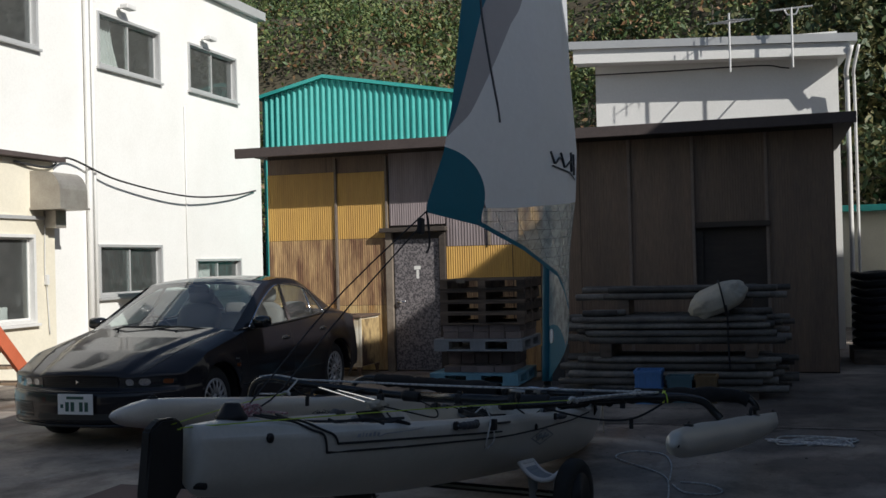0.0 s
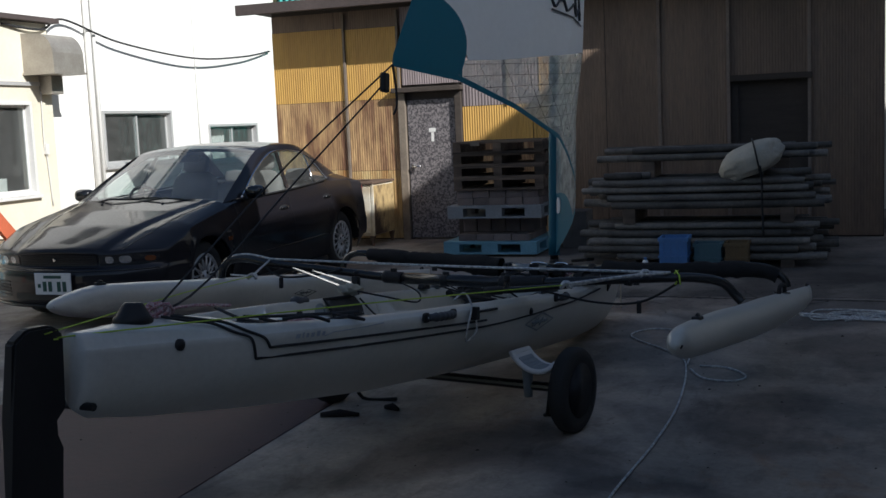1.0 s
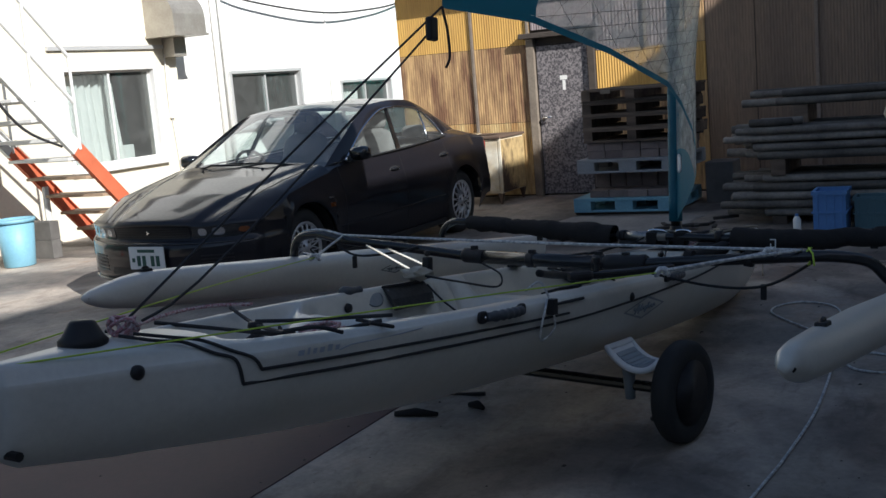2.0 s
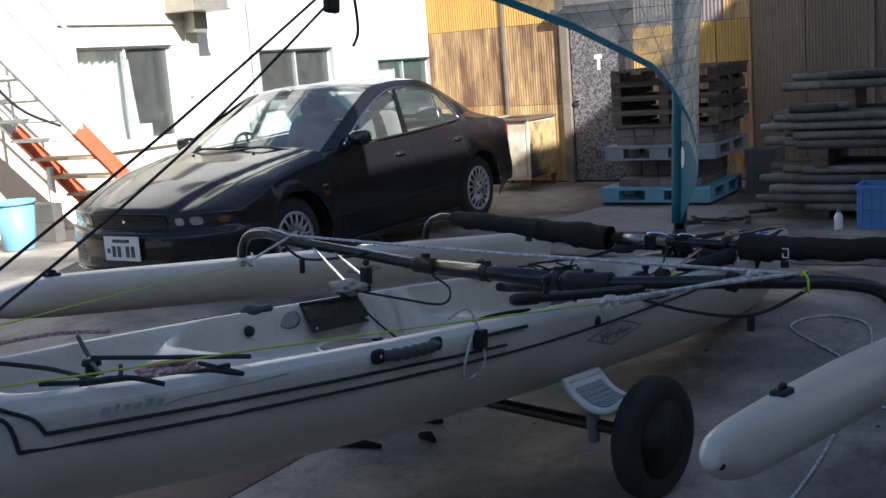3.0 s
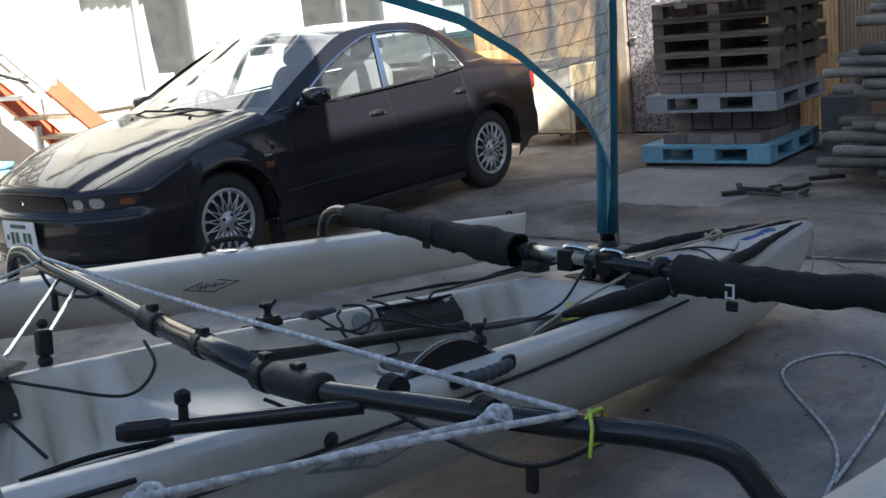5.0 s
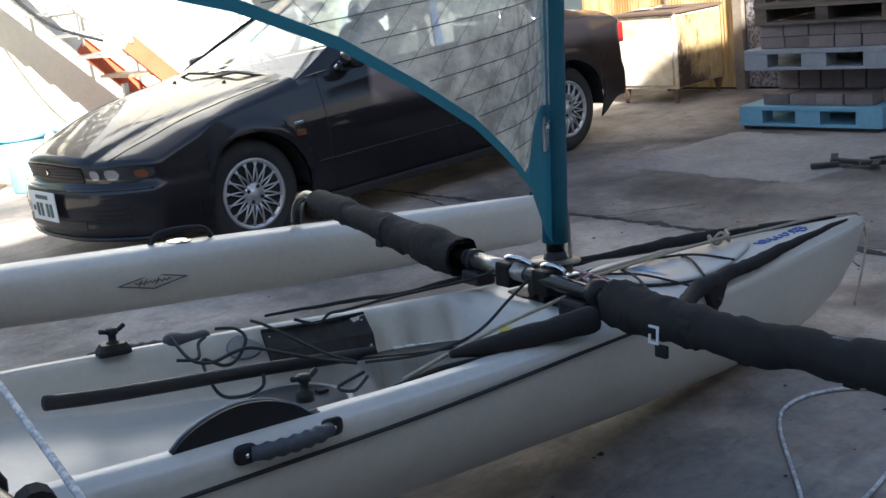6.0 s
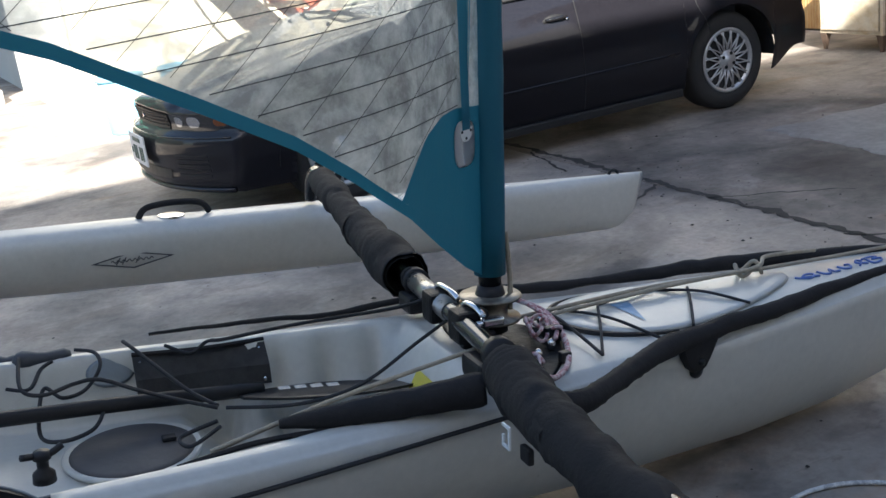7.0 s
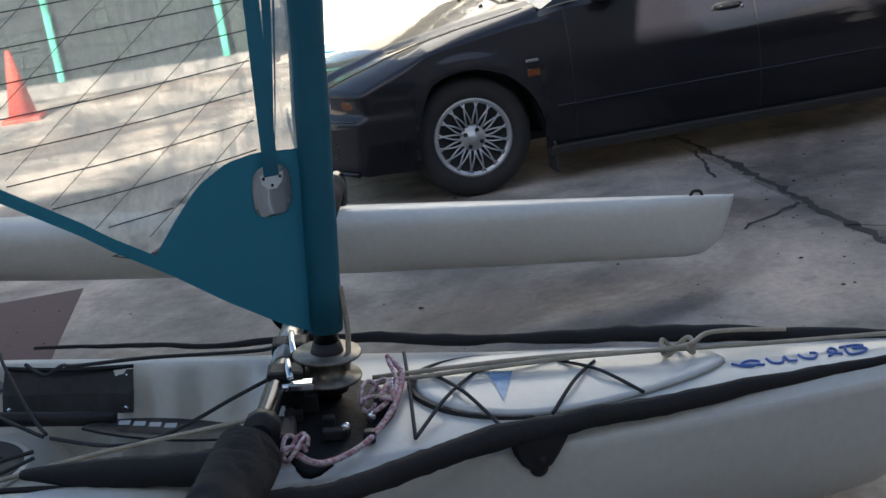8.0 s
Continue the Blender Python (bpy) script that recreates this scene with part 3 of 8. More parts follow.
sheet(-6.18, -5.16, 1.80, 2.72, YELLOW)
sheet(-5.15, -4.40, 1.80, 2.70, YELLOW)
sheet(-6.18, -5.16, 0.915, 1.795, RUSTY)
sheet(-5.15, -4.46, 0.895, 1.795, RUSTY)
sheet(-6.18, -5.16, 0.02, 0.91, PALEYELLOW)
sheet(-5.15, -4.46, 0.02, 0.89, PALEYELLOW)
sheet(-6.18, -5.30, 2.725, 2.93, BROWNSHEET, SY + 0.01)
sheet(-5.29, -4.38, 2.705, 2.93, BROWNSHEET, SY + 0.01)
sheet(-4.38, -3.60, 1.96, 2.93, GREYSHEET)
sheet(-3.59, -2.62, 1.66, 2.93, GREYSHEET, SY, 0.04)
sheet(-3.59, -2.70, 1.225, 1.655, YELLOW)
sheet(-3.59, -2.70, 0.02, 1.22, RUSTY)
sheet(-2.69, -2.33, 1.235, 1.655, YELLOW)
sheet(-2.69, -2.33, 0.02, 1.23, RUSTY)
sheet(-2.61, -2.33, 1.66, 2.93, RUSTY, SY)
sheet(-2.32, -1.80, 0.02, 2.93, BROWNSHEET)
for x0, x1 in ((-1.79, -1.18), (-1.15, -0.40), (0.50, 1.26)):
    sheet(x0, x1, 0.02, 2.93, BROWNSHEET)
sheet(-0.37, 0.48, 1.86, 2.93, BROWNSHEET)
sheet(-0.37, 0.48, 0.02, 0.74, BROWNSHEET)
for x in (-1.165, -0.385, 0.49):
    part("batten", box(bmesh.new(), x - 0.018, x + 0.018, SY - 0.03, SY + 0.03, 0.0, 2.93, 0.004), BATTENBROWN, shed)
for x, z0 in ((-5.155, 0.0), (-4.42, 0.0), (-3.0, 1.66)):
    part("batten", box(bmesh.new(), x - 0.016, x + 0.016, SY - 0.028, SY + 0.03, z0, 2.9, 0.004), BATTEN, shed)
part("lintel", box(bmesh.new(), -0.36, 0.52, SY - 0.06, SY + 0.03, 1.79, 1.855, 0.006), DARKWOOD, shed)
part("hatch", box(bmesh.new(), -0.28, 0.44, SY + 0.06, SY + 0.10, 0.75, 1.77), DARKWOOD, shed, "dark boarded opening")

eave = bmesh.new()
box(eave, -6.42, 1.50, 13.26, 13.32, 2.93, 3.06, 0.006)
box(eave, -6.42, 1.50, 13.323, 19.2, 2.985, 3.045, 0.0)
structure("roof_shed", eave, EAVE, "dark flat shed roof with a weathered eave board", "roof")

door = thing("shed_door", "old shed door with mottled dark film and a pale jamb", "door", kind="structure")
part("leaf", box(bmesh.new(), -4.33, -3.70, SY + 0.0, SY + 0.04, 0.02, 1.77, 0.004), MOTTLED, door)
part("jamb", box(bmesh.new(), -4.44, -4.345, SY - 0.045, SY + 0.03, 0.0, 1.86, 0.006), BATTEN, door, "pale worn timber jamb")
part("jamb", box(bmesh.new(), -3.685, -3.60, SY - 0.045, SY + 0.03, 0.0, 1.86, 0.006), DARKWOOD, door)
part("lintel", box(bmesh.new(), -4.50, -3.57, SY - 0.12, SY + 0.03, 1.865, 1.925, 0.008), DARKWOOD, door)
hnd = bmesh.new()
lathe(hnd, [(0.028, 0), (0.028, -0.012), (0.012, -0.016), (0.012, -0.05)], 16, "y", (-4.27, SY, 0.93))
tube(hnd, [(-4.27, SY - 0.05, 0.93), (-4.16, SY - 0.055, 0.935)], 0.010, 8)
part("handle", hnd, CHROME, door, "steel lever handle", True)
nb = bmesh.new()
box(nb, -4.05, -3.96, SY - 0.004, SY + 0.0, 1.36, 1.41)
box(nb, -4.02, -3.985, SY - 0.004, SY + 0.0, 1.24, 1.355)
part("notice", nb, WHITEWALL, door, "small torn white notice")

# ---- teal building behind the shed ----
teal = thing("teal_building", "teal corrugated metal building with a shallow gable roof", "building")
TY = 20.5
ridge = lambda x: 5.28 - (0.23 * (-8.18 - x) if x < -8.18 else 0.18 * (x + 8.18))
part("gable_wall", corrugated(-9.6, -4.2, 0.0, 4.0, TY, 0.13, 0.026, ridge), TEALWALL, teal)
part("side_wall", box(bmesh.new(), -9.6, -9.5, TY + 0.05, 27, 0, 4.9), TEALWALL, teal)
part("side_wall", box(bmesh.new(), -4.3, -4.2, TY + 0.05, 27, 0, 4.5), TEALWALL, teal)
for xa, xb in ((-9.7, -8.18), (-8.18, -4.05)):
    rb = bmesh.new()
    grid(rb, [[(xa, TY - 0.1, ridge(xa) + 0.01), (xb, TY - 0.1, ridge(xb) + 0.01)], [(xa, 27, ridge(xa) + 0.01), (xb, 27, ridge(xb) + 0.01)],
              [(xa, 27, ridge(xa) + 0.08), (xb, 27, ridge(xb) + 0.08)], [(xa, TY - 0.1, ridge(xa) + 0.08), (xb, TY - 0.1, ridge(xb) + 0.08)]], close_u=True)
    part("roof", rb, TEALWALL, teal)
rope("corner_pipe", [(-6.42, 14.6, 0.0), (-6.42, 14.6, 2.9)], 0.045, TEALWALL, teal, "teal downpipe", 1, 10)

# ---- white upper building behind the shed ----
wb = thing("white_building", "small white rendered building with an overhanging metal roof", "building")
b = bmesh.new()
wall(b, "y", 17.2, 0.15, -2.08, 1.55, 0.0, 4.75)
part("front_wall", b, WHITEWALL, wb)
part("side_wall", box(bmesh.new(), -2.08, -1.93, 17.351, 24, 0, 4.6), WHITEWALL, wb)
part("side_wall", box(bmesh.new(), 1.40, 1.55, 17.351, 24, 0, 4.6), WHITEWALL, wb)
b = bmesh.new()
grid(b, [[(-2.42, 16.75, 4.72), (1.80, 16.75, 4.50)], [(-2.42, 24.5, 5.3), (1.80, 24.5, 5.1)], [(-2.42, 24.5, 5.4), (1.80, 24.5, 5.2)], [(-2.42, 16.75, 4.84), (1.80, 16.75, 4.62)]], close_u=True)
part("roof", b, ALU, wb, "grey metal roof")
b = bmesh.new()
grid(b, [[(-2.36, 16.80, 4.50), (1.70, 16.80, 4.32)], [(-2.36, 16.80, 4.72), (1.70, 16.80, 4.50)], [(-2.36, 16.86, 4.72), (1.70, 16.86, 4.50)], [(-2.36, 16.86, 4.50), (1.70, 16.86, 4.32)]], close_u=True)
part("fascia", b, WHITEWALL, wb, "white fascia board")
b = bmesh.new()
grid(b, [[(-2.36, 16.861, 4.51), (1.70, 16.861, 4.33)], [(-2.36, 17.2, 4.51), (1.70, 17.2, 4.33)]])
part("soffit", b, WHITEWALL, wb)
for x, r in ((1.66, 0.035), (1.76, 0.022)):
    rope("downpipe", [(x, 17.0, 0.0), (x, 17.0, 3.7), (x - 0.02, 16.9, 4.05), (x + 0.06, 16.78, 4.45)], r, STEELWHITE, wb, "white plastic downpipe", 4, 10)


def antenna(x, bars):
    a = thing("tv_antenna", "thin metal television antenna on a pole", "antenna", group="roof antennas")
    part("pole", tube(bmesh.new(), [(x, 16.55, 4.15), (x, 16.55, 5.02)], 0.016, 8), ALU, a)
    arm = bmesh.new()
    tube(arm, [(x, 16.55, 4.22), (x, 16.80, 4.40)], 0.012, 6)
    part("bracket", arm, ALU, a)
    e = bmesh.new()
    if bars:
        tube(e, [(x - 0.12, 16.35, 4.86), (x + 0.16, 16.8, 4.94)], 0.008, 6)
        for k in range(7):
            c = Vector((x - 0.12, 16.35, 4.86)).lerp(Vector((x + 0.16, 16.8, 4.94)), k / 6)
            tube(e, [c + Vector((-0.20, 0.10, 0.0)), c + Vector((0.20, -0.10, 0.0))], 0.006, 5)
    else:
        tube(e, [(x - 0.30, 16.55, 5.00), (x + 0.30, 16.55, 5.02)], 0.012, 6)
        tube(e, [(x - 0.1, 16.55, 5.00), (x - 0.06, 16.55, 4.92), (x + 0.06, 16.55, 4.92), (x + 0.1, 16.55, 5.01)], 0.012, 6)
    part("elements", e, ALU, a)


antenna(0.02, True)
antenna(0.90, False)
rope("roof_cable", [(-2.2, 17.15, 4.36), (-1.0, 17.13, 4.33), (0.4, 17.13, 4.31), (0.75, 17.1, 4.25), (0.85, 16.9, 4.2)], 0.010, ROPEBLACK, None, "black cable slung along the white wall", category="cable")

# ---- white two-storey building beside the yard ----
WX = -9.29
holes = [(14.23, 16.01, 1.04, 1.86), (17.11, 18.80, 0.95, 1.62), (14.32, 16.07, 4.60, 5.46), (17.0, 18.78, 4.62, 5.48), (11.2, 12.92, 4.60, 5.46)]
b = bmesh.new()
wall(b, "x", WX - 0.18, 0.18, 7.95, 19.75, 0.0, 6.42, holes + [(10.7, 12.6, 0.6, 2.15)])
big = structure("wall_white", b, WHITEWALL, "sunlit white rendered wall of the two-storey building", "wall")
b = bmesh.new()
box(b, -17, WX - 0.18, 19.57, 19.75, 0, 6.42)
box(b, -17, WX - 0.18, 7.95, 8.13, 0, 6.42)
box(b, -17, -16.8, 8.13, 19.57, 0, 6.42)
box(b, -16.8, WX - 0.181, 8.131, 19.569, 3.2, 3.35)
structure("wall_white_back", b, WHITEWALL, "plain white side and rear walls", "wall")
b = bmesh.new()
box(b, -17.2, WX + 0.12, 7.8, 19.90, 6.43, 6.60, 0.01)
structure("roof_white", b, ALU, "flat grey roof edge of the white building", "roof")

# cream ground-floor front
CX = -9.02
b = bmesh.new()
wall(b, "x", CX - 0.2, 0.2, 8.0, 12.85, 0.0, 2.98, [(10.86, 12.42, 0.77, 1.97)])
box(b, WX + 0.001, CX - 0.2, 12.70, 12.85, 0.0, 2.98)
structure("wall_cream", b, CREAMWALL, "cream ground-floor wall with a wide sliding window", "wall")
b = bmesh.new()
box(b, WX + 0.002, CX + 0.14, 7.9, 12.95, 2.985, 3.05, 0.006)
structure("canopy_trim", b, EAVE, "narrow rusty canopy over the cream wall", "canopy")
b = bmesh.new()
box(b, CX, CX + 0.04, 10.7, 12.6, 2.17, 2.22, 0.004)
structure("window_head_trim", b, ALU, "grey metal drip rail above the window", "trim")


def window(name, x, y0, y1, z0, z1, label, frame_mat=ALU, curtain=None):
    w = thing(name, label, "window", kind="structure")
    f = 0.045
    for yy0, yy1, zz0, zz1 in ((y0, y1, z0, z0 + f), (y0, y1, z1 - f, z1), (y0, y0 + f, z0 + f, z1 - f), (y1 - f, y1, z0 + f, z1 - f)):
        part("frame", box(bmesh.new(), x - 0.10, x + 0.03, yy0, yy1, zz0, zz1, 0.004), frame_mat, w)
    part("sill", box(bmesh.new(), x - 0.02, x + 0.07, y0 - 0.03, y1 + 0.03, z0 - 0.04, z0 - 0.002, 0.004), frame_mat, w)
    ym = (y0 + y1) / 2
    for k, (a, c) in enumerate(((y0 + f, ym + 0.02), (ym - 0.02, y1 - f))):
        xx = x - 0.04 - 0.03 * k
        sash = bmesh.new()
        s = 0.028
        for q in ((a, c, z0 + f, z0 + f + s), (a, c, z1 - f - s, z1 - f), (a, a + s, z0 + f + s, z1 - f - s), (c - s, c, z0 + f + s, z1 - f - s)):
            box(sash, xx - 0.012, xx + 0.012, *q)
        part("sash", sash, frame_mat, w)
        pane = part("pane", box(bmesh.new(), xx - 0.002, xx + 0.002, a + s, c - s, z0 + f + s, z1 - f - s), PANE, w)
        pane.visible_shadow = False
    if curtain:
        cb = bmesh.new()
        n = 60
        rows = []
        for i in range(n + 1):
            yy = curtain[0] + (curtain[1] - curtain[0]) * i / n
            dx = 0.03 * math.sin(i * 0.9) + 0.012 * math.sin(i * 2.3)
            sweep = curtain[2] * i / n
            rows.append([(x - 0.22 + dx, yy + sweep, z0 + 0.02), (x - 0.22 + dx, yy + sweep * 0.4, (z0 + z1) / 2), (x - 0.22 + dx, yy, z1)])
        grid(cb, rows)
        part("curtain", cb, CURTAIN, w, "pale hanging curtain", True)
    return w


window("window_1", WX, 14.23, 16.01, 1.04, 1.86, "closed aluminium sliding window reflecting the yard", curtain=None)
window("window_2", WX, 17.11, 18.80, 0.95, 1.62, "small half-open aluminium sliding window", curtain=(17.15, 17.95, 0))
window("window_3", WX, 14.32, 16.07, 4.60, 5.46, "upper aluminium window with a drawn-back curtain", curtain=(14.36, 14.9, 0.3))
window("window_4", WX, 17.0, 18.78, 4.62, 5.48, "upper aluminium sliding window with a dark room behind")
window("window_5", WX, 11.2, 12.92, 4.60, 5.46, "upper aluminium sliding window")
window("window_6", CX, 10.86, 12.42, 0.77, 1.97, "wide pale-framed window with a white curtain half drawn", STEELWHITE, (10.9, 11.85, 0.10))
b = bmesh.new()
box(b, CX - 0.55, CX - 0.24, 11.85, 12.15, 0.80, 1.0, 0.005)
tagged(part("cardboard_box", b, CURTAIN), "pale cardboard box on the window shelf", "box")
b = bmesh.new()
box(b, CX - 0.7, CX - 0.201, 10.9, 12.4, 0.74, 0.795)
tagged(part("window_shelf", b, BATTEN), "plain wooden shelf inside the window", "shelf")

# duct hood, pipes and cables on the wall
hood = thing("vent_hood", "dull galvanised ventilation hood on the cream wall", "vent")
prof = [(0.0, 0.0), (0.48, 0.0)] + [(0.48 - 0.22 * (1 - math.cos(a)), 0.18 + 0.30 * math.sin(a)) for a in (math.pi / 2 * k / 8 for k in range(1, 9))] + [(0.0, 0.50)]
b = bmesh.new()
rows = [[(CX + d, yy, 2.33 + h) for d, h in prof] for yy in (12.35, 12.95)]
grid(b, rows, close_v=True, caps=True)
part("hood", b, DUCT, hood)
part("rim", box(bmesh.new(), CX, CX + 0.50, 12.33, 12.97, 2.30, 2.328), DUCT, hood)
part("duct", box(bmesh.new(), CX, CX + 0.20, 12.62, 12.85, 2.06, 2.299, 0.01), DUCT, hood)
rope("downpipe", [(WX + 0.06, 13.97, 0.0), (WX + 0.06, 13.97, 6.2), (WX + 0.10, 13.80, 6.38)], 0.045, WHITEWALL, None, "white downpipe on the wall", 2, 10, "pipe")
rope("downpipe", [(WX + 0.05, 14.12, 0.0), (WX + 0.05, 14.12, 6.3)], 0.028, WHITEWALL, None, "white downpipe on the wall", 1, 8, "pipe")
rope("conduit", [(WX + 0.02, 16.82, 0.3), (WX + 0.02, 16.82, 4.3)], 0.011, WHITEWALL, None, "thin white conduit up the wall", 1, 6, "pipe")
rope("wall_cable", [(CX + 0.03, 12.0, 2.93), (CX + 0.05, 12.7, 2.90), (WX + 0.1, 13.42, 3.10), (WX + 0.15, 14.6, 2.85), (WX + 0.2, 16.5, 2.70), (WX + 0.15, 18.2, 2.80), (WX + 0.05, 19.4, 2.96), (-6.4, 14.6, 2.86)][:7], 0.016, ROPEBLACK, None, "sagging black cable along the white wall", 8, 6, "cable")
b = bmesh.new()
box(b, CX, CX + 0.05, 12.60, 12.66, 1.28, 1.42, 0.005)
tagged(part("switch_box", b, STEELWHITE), "small weathered switch box on the wall", "switch")
rope("switch_cable", [(CX + 0.02, 12.62, 2.1), (CX + 0.02, 12.6, 1.42), (CX + 0.02, 12.63, 1.28), (CX + 0.02, 12.68, 0.6)], 0.008, STEELWHITE, None, "thin cable on the wall", 4, 6, "cable")
for yy in (14.9, 17.5):
    l = thing("wall_lamp", "small wall lamp above an upper window", "lamp", group="wall lamps")
    part("arm", tube(bmesh.new(), [(WX, yy, 5.62), (WX + 0.14, yy + 0.05, 5.64)], 0.02, 8), STEELWHITE, l)
    part("shade", box(bmesh.new(), WX + 0.10, WX + 0.24, yy - 0.10, yy + 0.16, 5.58, 5.66, 0.02), STEELWHITE, l)

# ---- unseen blocks beside and behind the camera, added to shade and close the yard ----
b = bmesh.new()
# heights step along y so that the shadow edges fall in place
box(b, 4.5, 12, -18, 4.0, 0, 7.15)
box(b, 4.5, 12, 4.001, 6.6, 0, 6.49)
box(b, 4.5, 12, 6.601, 13.4, 0, 6.60)
# lower unseen block, added only to keep the hut in shade
box(b, 4.5, 9, 17.0, 26.0, 0, 4.3)
structure("yard_shade_blocks", b, UNSEENGREY, "unseen plain grey blocks added to shade the yard", "building")
b = bmesh.new()
box(b, -12, 4.4, -17, -16, 0, 5.0)
structure("wall_south", b, UNSEENGREY, "plain grey wall closing the yard", "wall")

# ---- low hut and dark hose coils beyond the shed ----
hut = thing("low_hut", "low hut with a green roof and cream wall", "hut")
part("wall", box(bmesh.new(), 1.75, 4.2, 22.0, 24.0, 0, 2.2), CREAMWALL, hut)
part("roof", box(bmesh.new(), 1.6, 4.4, 21.7, 24.3, 2.2, 2.32, 0.01), TEALWALL, hut)
hoses = thing("hose_stack", "stacked coils of thick black hose", "hose")
for k in range(9):
    z = 0.25 + k * 0.11
    n = 28
    part("coil", tube(bmesh.new(), [(1.98 + 0.42 * math.cos(2 * math.pi * i / n), 15.3 + 0.42 * math.sin(2 * math.pi * i / n), z + 0.01 * math.sin(i)) for i in range(n + 1)], 0.05, 8), BLACKPLASTIC, hoses, "", True)
b = bmesh.new()
box(b, 1.5, 2.46, 14.85, 15.75, 0.0, 0.18, 0.01)
tagged(part("timber_dunnage", b, PALLETWOOD), "low timber base under the hose coils", "dunnage")

# ---- hillside with scrub ----
rnd = np.random.RandomState(7)
hill_z = lambda x, y: max(0.0, (y - 25.0) * 0.62 + 1.1 * math.sin(x * 0.31 + 1) + 0.9 * math.sin(y * 0.45 + x * 0.2)) if y > 25 else 0.0
b = bmesh.new()
grid(b, [[(-45 + 1.5 * i, 25 + 1.5 * j, hill_z(-45 + 1.5 * i, 25 + 1.5 * j) - 0.05) for j in range(28)] for i in range(61)])
structure("hillside", b, SOIL, "steep wooded hillside behind the sheds", "hill", True)


def leaf_stuff(name, centres, leaf, per, spread, colors, label, category, seed):
    """Many small leaves in clumps; colours change from leaf to leaf."""
    r = np.random.RandomState(seed)
    n = len(centres) * per
    c = np.repeat(np.asarray(centres, float), per, axis=0)
    off = r.normal(size=(n, 3)) * np.asarray(spread)
    p = c + off
    a = r.normal(size=(n, 3))
    a /= np.linalg.norm(a, axis=1, keepdims=True)
    q = np.cross(a, r.normal(size=(n, 3)))
    q /= np.linalg.norm(q, axis=1, keepdims=True)
    s = leaf * r.uniform(0.5, 1.4, size=(n, 1))
    verts = np.stack([p - a * s, p + q * s * 0.42, p + a * s, p - q * s * 0.42], axis=1).reshape(-1, 3)
    me = bpy.data.meshes.new(name)
    me.from_pydata(verts.tolist(), [], [(4 * i, 4 * i + 1, 4 * i + 2, 4 * i + 3) for i in range(n)])
    m = bpy.data.materials.new(name + "_leaf")
    m.use_nodes = True
    N, K = m.node_tree.nodes, m.node_tree.links.new
    g, ramp = N.new("ShaderNodeNewGeometry"), N.new("ShaderNodeValToRGB")
    K(g.outputs["Random Per Island"], ramp.inputs[0])
    els = ramp.color_ramp.elements
    els[0].color, els[1].color = (*colors[0], 1), (*colors[-1], 1)
    for k in range(1, len(colors) - 1):
        els.new(k / (len(colors) - 1)).color = (*colors[k], 1)
    K(ramp.outputs[0], N["Principled BSDF"].inputs["Base Color"])
    N["Principled BSDF"].inputs["Roughness"].default_value = 0.6
    me.materials.append(m)
    return tagged(new(name, me), label, category, "", "stuff")


GREENS = [(0.028, 0.055, 0.018), (0.06, 0.105, 0.028), (0.115, 0.145, 0.042), (0.17, 0.185, 0.065)]
RUSTS = [(0.16, 0.09, 0.04), (0.24, 0.13, 0.06), (0.10, 0.06, 0.04), (0.20, 0.15, 0.07)]
PINES = [(0.02, 0.04, 0.015), (0.04, 0.07, 0.02), (0.10, 0.10, 0.035), (0.17, 0.15, 0.05)]


def hill_points(n, x0, x1, y0, y1, lift, seed):
    r = np.random.RandomState(seed)
    out = []
    for _ in range(n):
        x, y = r.uniform(x0, x1), r.uniform(y0, y1)
        out.append((x, y, hill_z(x, y) + r.uniform(0.1, lift)))
    return out


leaf_stuff("scrub_bushes", hill_points(520, -28, 9, 26.5, 46, 1.0, 11), 0.105, 190, (0.55, 0.55, 0.42), GREENS, "dense green scrub on the hillside", "bushes", 21)
leaf_stuff("dry_scrub", hill_points(170, -26, 2, 25.2, 30.5, 0.5, 12), 0.085, 170, (0.55, 0.45, 0.35), RUSTS, "rust-brown dry scrub at the foot of the hill", "bushes", 22)
leaf_stuff("dark_scrub", hill_points(90, -28, 9, 29, 46, 1.6, 14), 0.12, 140, (0.7, 0.6, 0.6), RUSTS[:2] + GREENS[:2], "mixed brown and green scrub", "bushes", 23)


def tree(x, y, h, spread, colors, label, seed):
    t = thing("tree", label, "tree", group="trees behind the sheds")
    r = random.Random(seed)
    z0 = hill_z(x, y)
    tb = bmesh.new()
    tip = Vector((x + r.uniform(-0.3, 0.3), y, z0 + h))
    base = Vector((x, y, z0 - 0.2))
    tube(tb, [base, base.lerp(tip, 0.4) + Vector((r.uniform(-0.2, 0.2), 0, 0)), base.lerp(tip, 0.75), tip], [0.16, 0.12, 0.07, 0.02], 8)
    cs = []
    for k in range(16):
        f = 0.3 + 0.65 * k / 16
        s = base.lerp(tip, f)
        a = r.uniform(0, 6.28)
        L = spread * (1.15 - f) * r.uniform(0.7, 1.2)
        e = s + Vector((math.cos(a) * L, math.sin(a) * L, 0.25 * L))
        tube(tb, [s, s.lerp(e, 0.5) + Vector((0, 0, 0.05)), e], [0.04, 0.03, 0.01], 5)
        cs += [tuple(s.lerp(e, q)) for q in (0.5, 0.8, 1.0)]
    part("trunk", tb, BARK, t, "", True)
    crown = leaf_stuff("crown", cs, 0.10, 110, (0.26, 0.26, 0.2), colors, "", "", seed)
    del crown["kind"]
    crown.parent = t


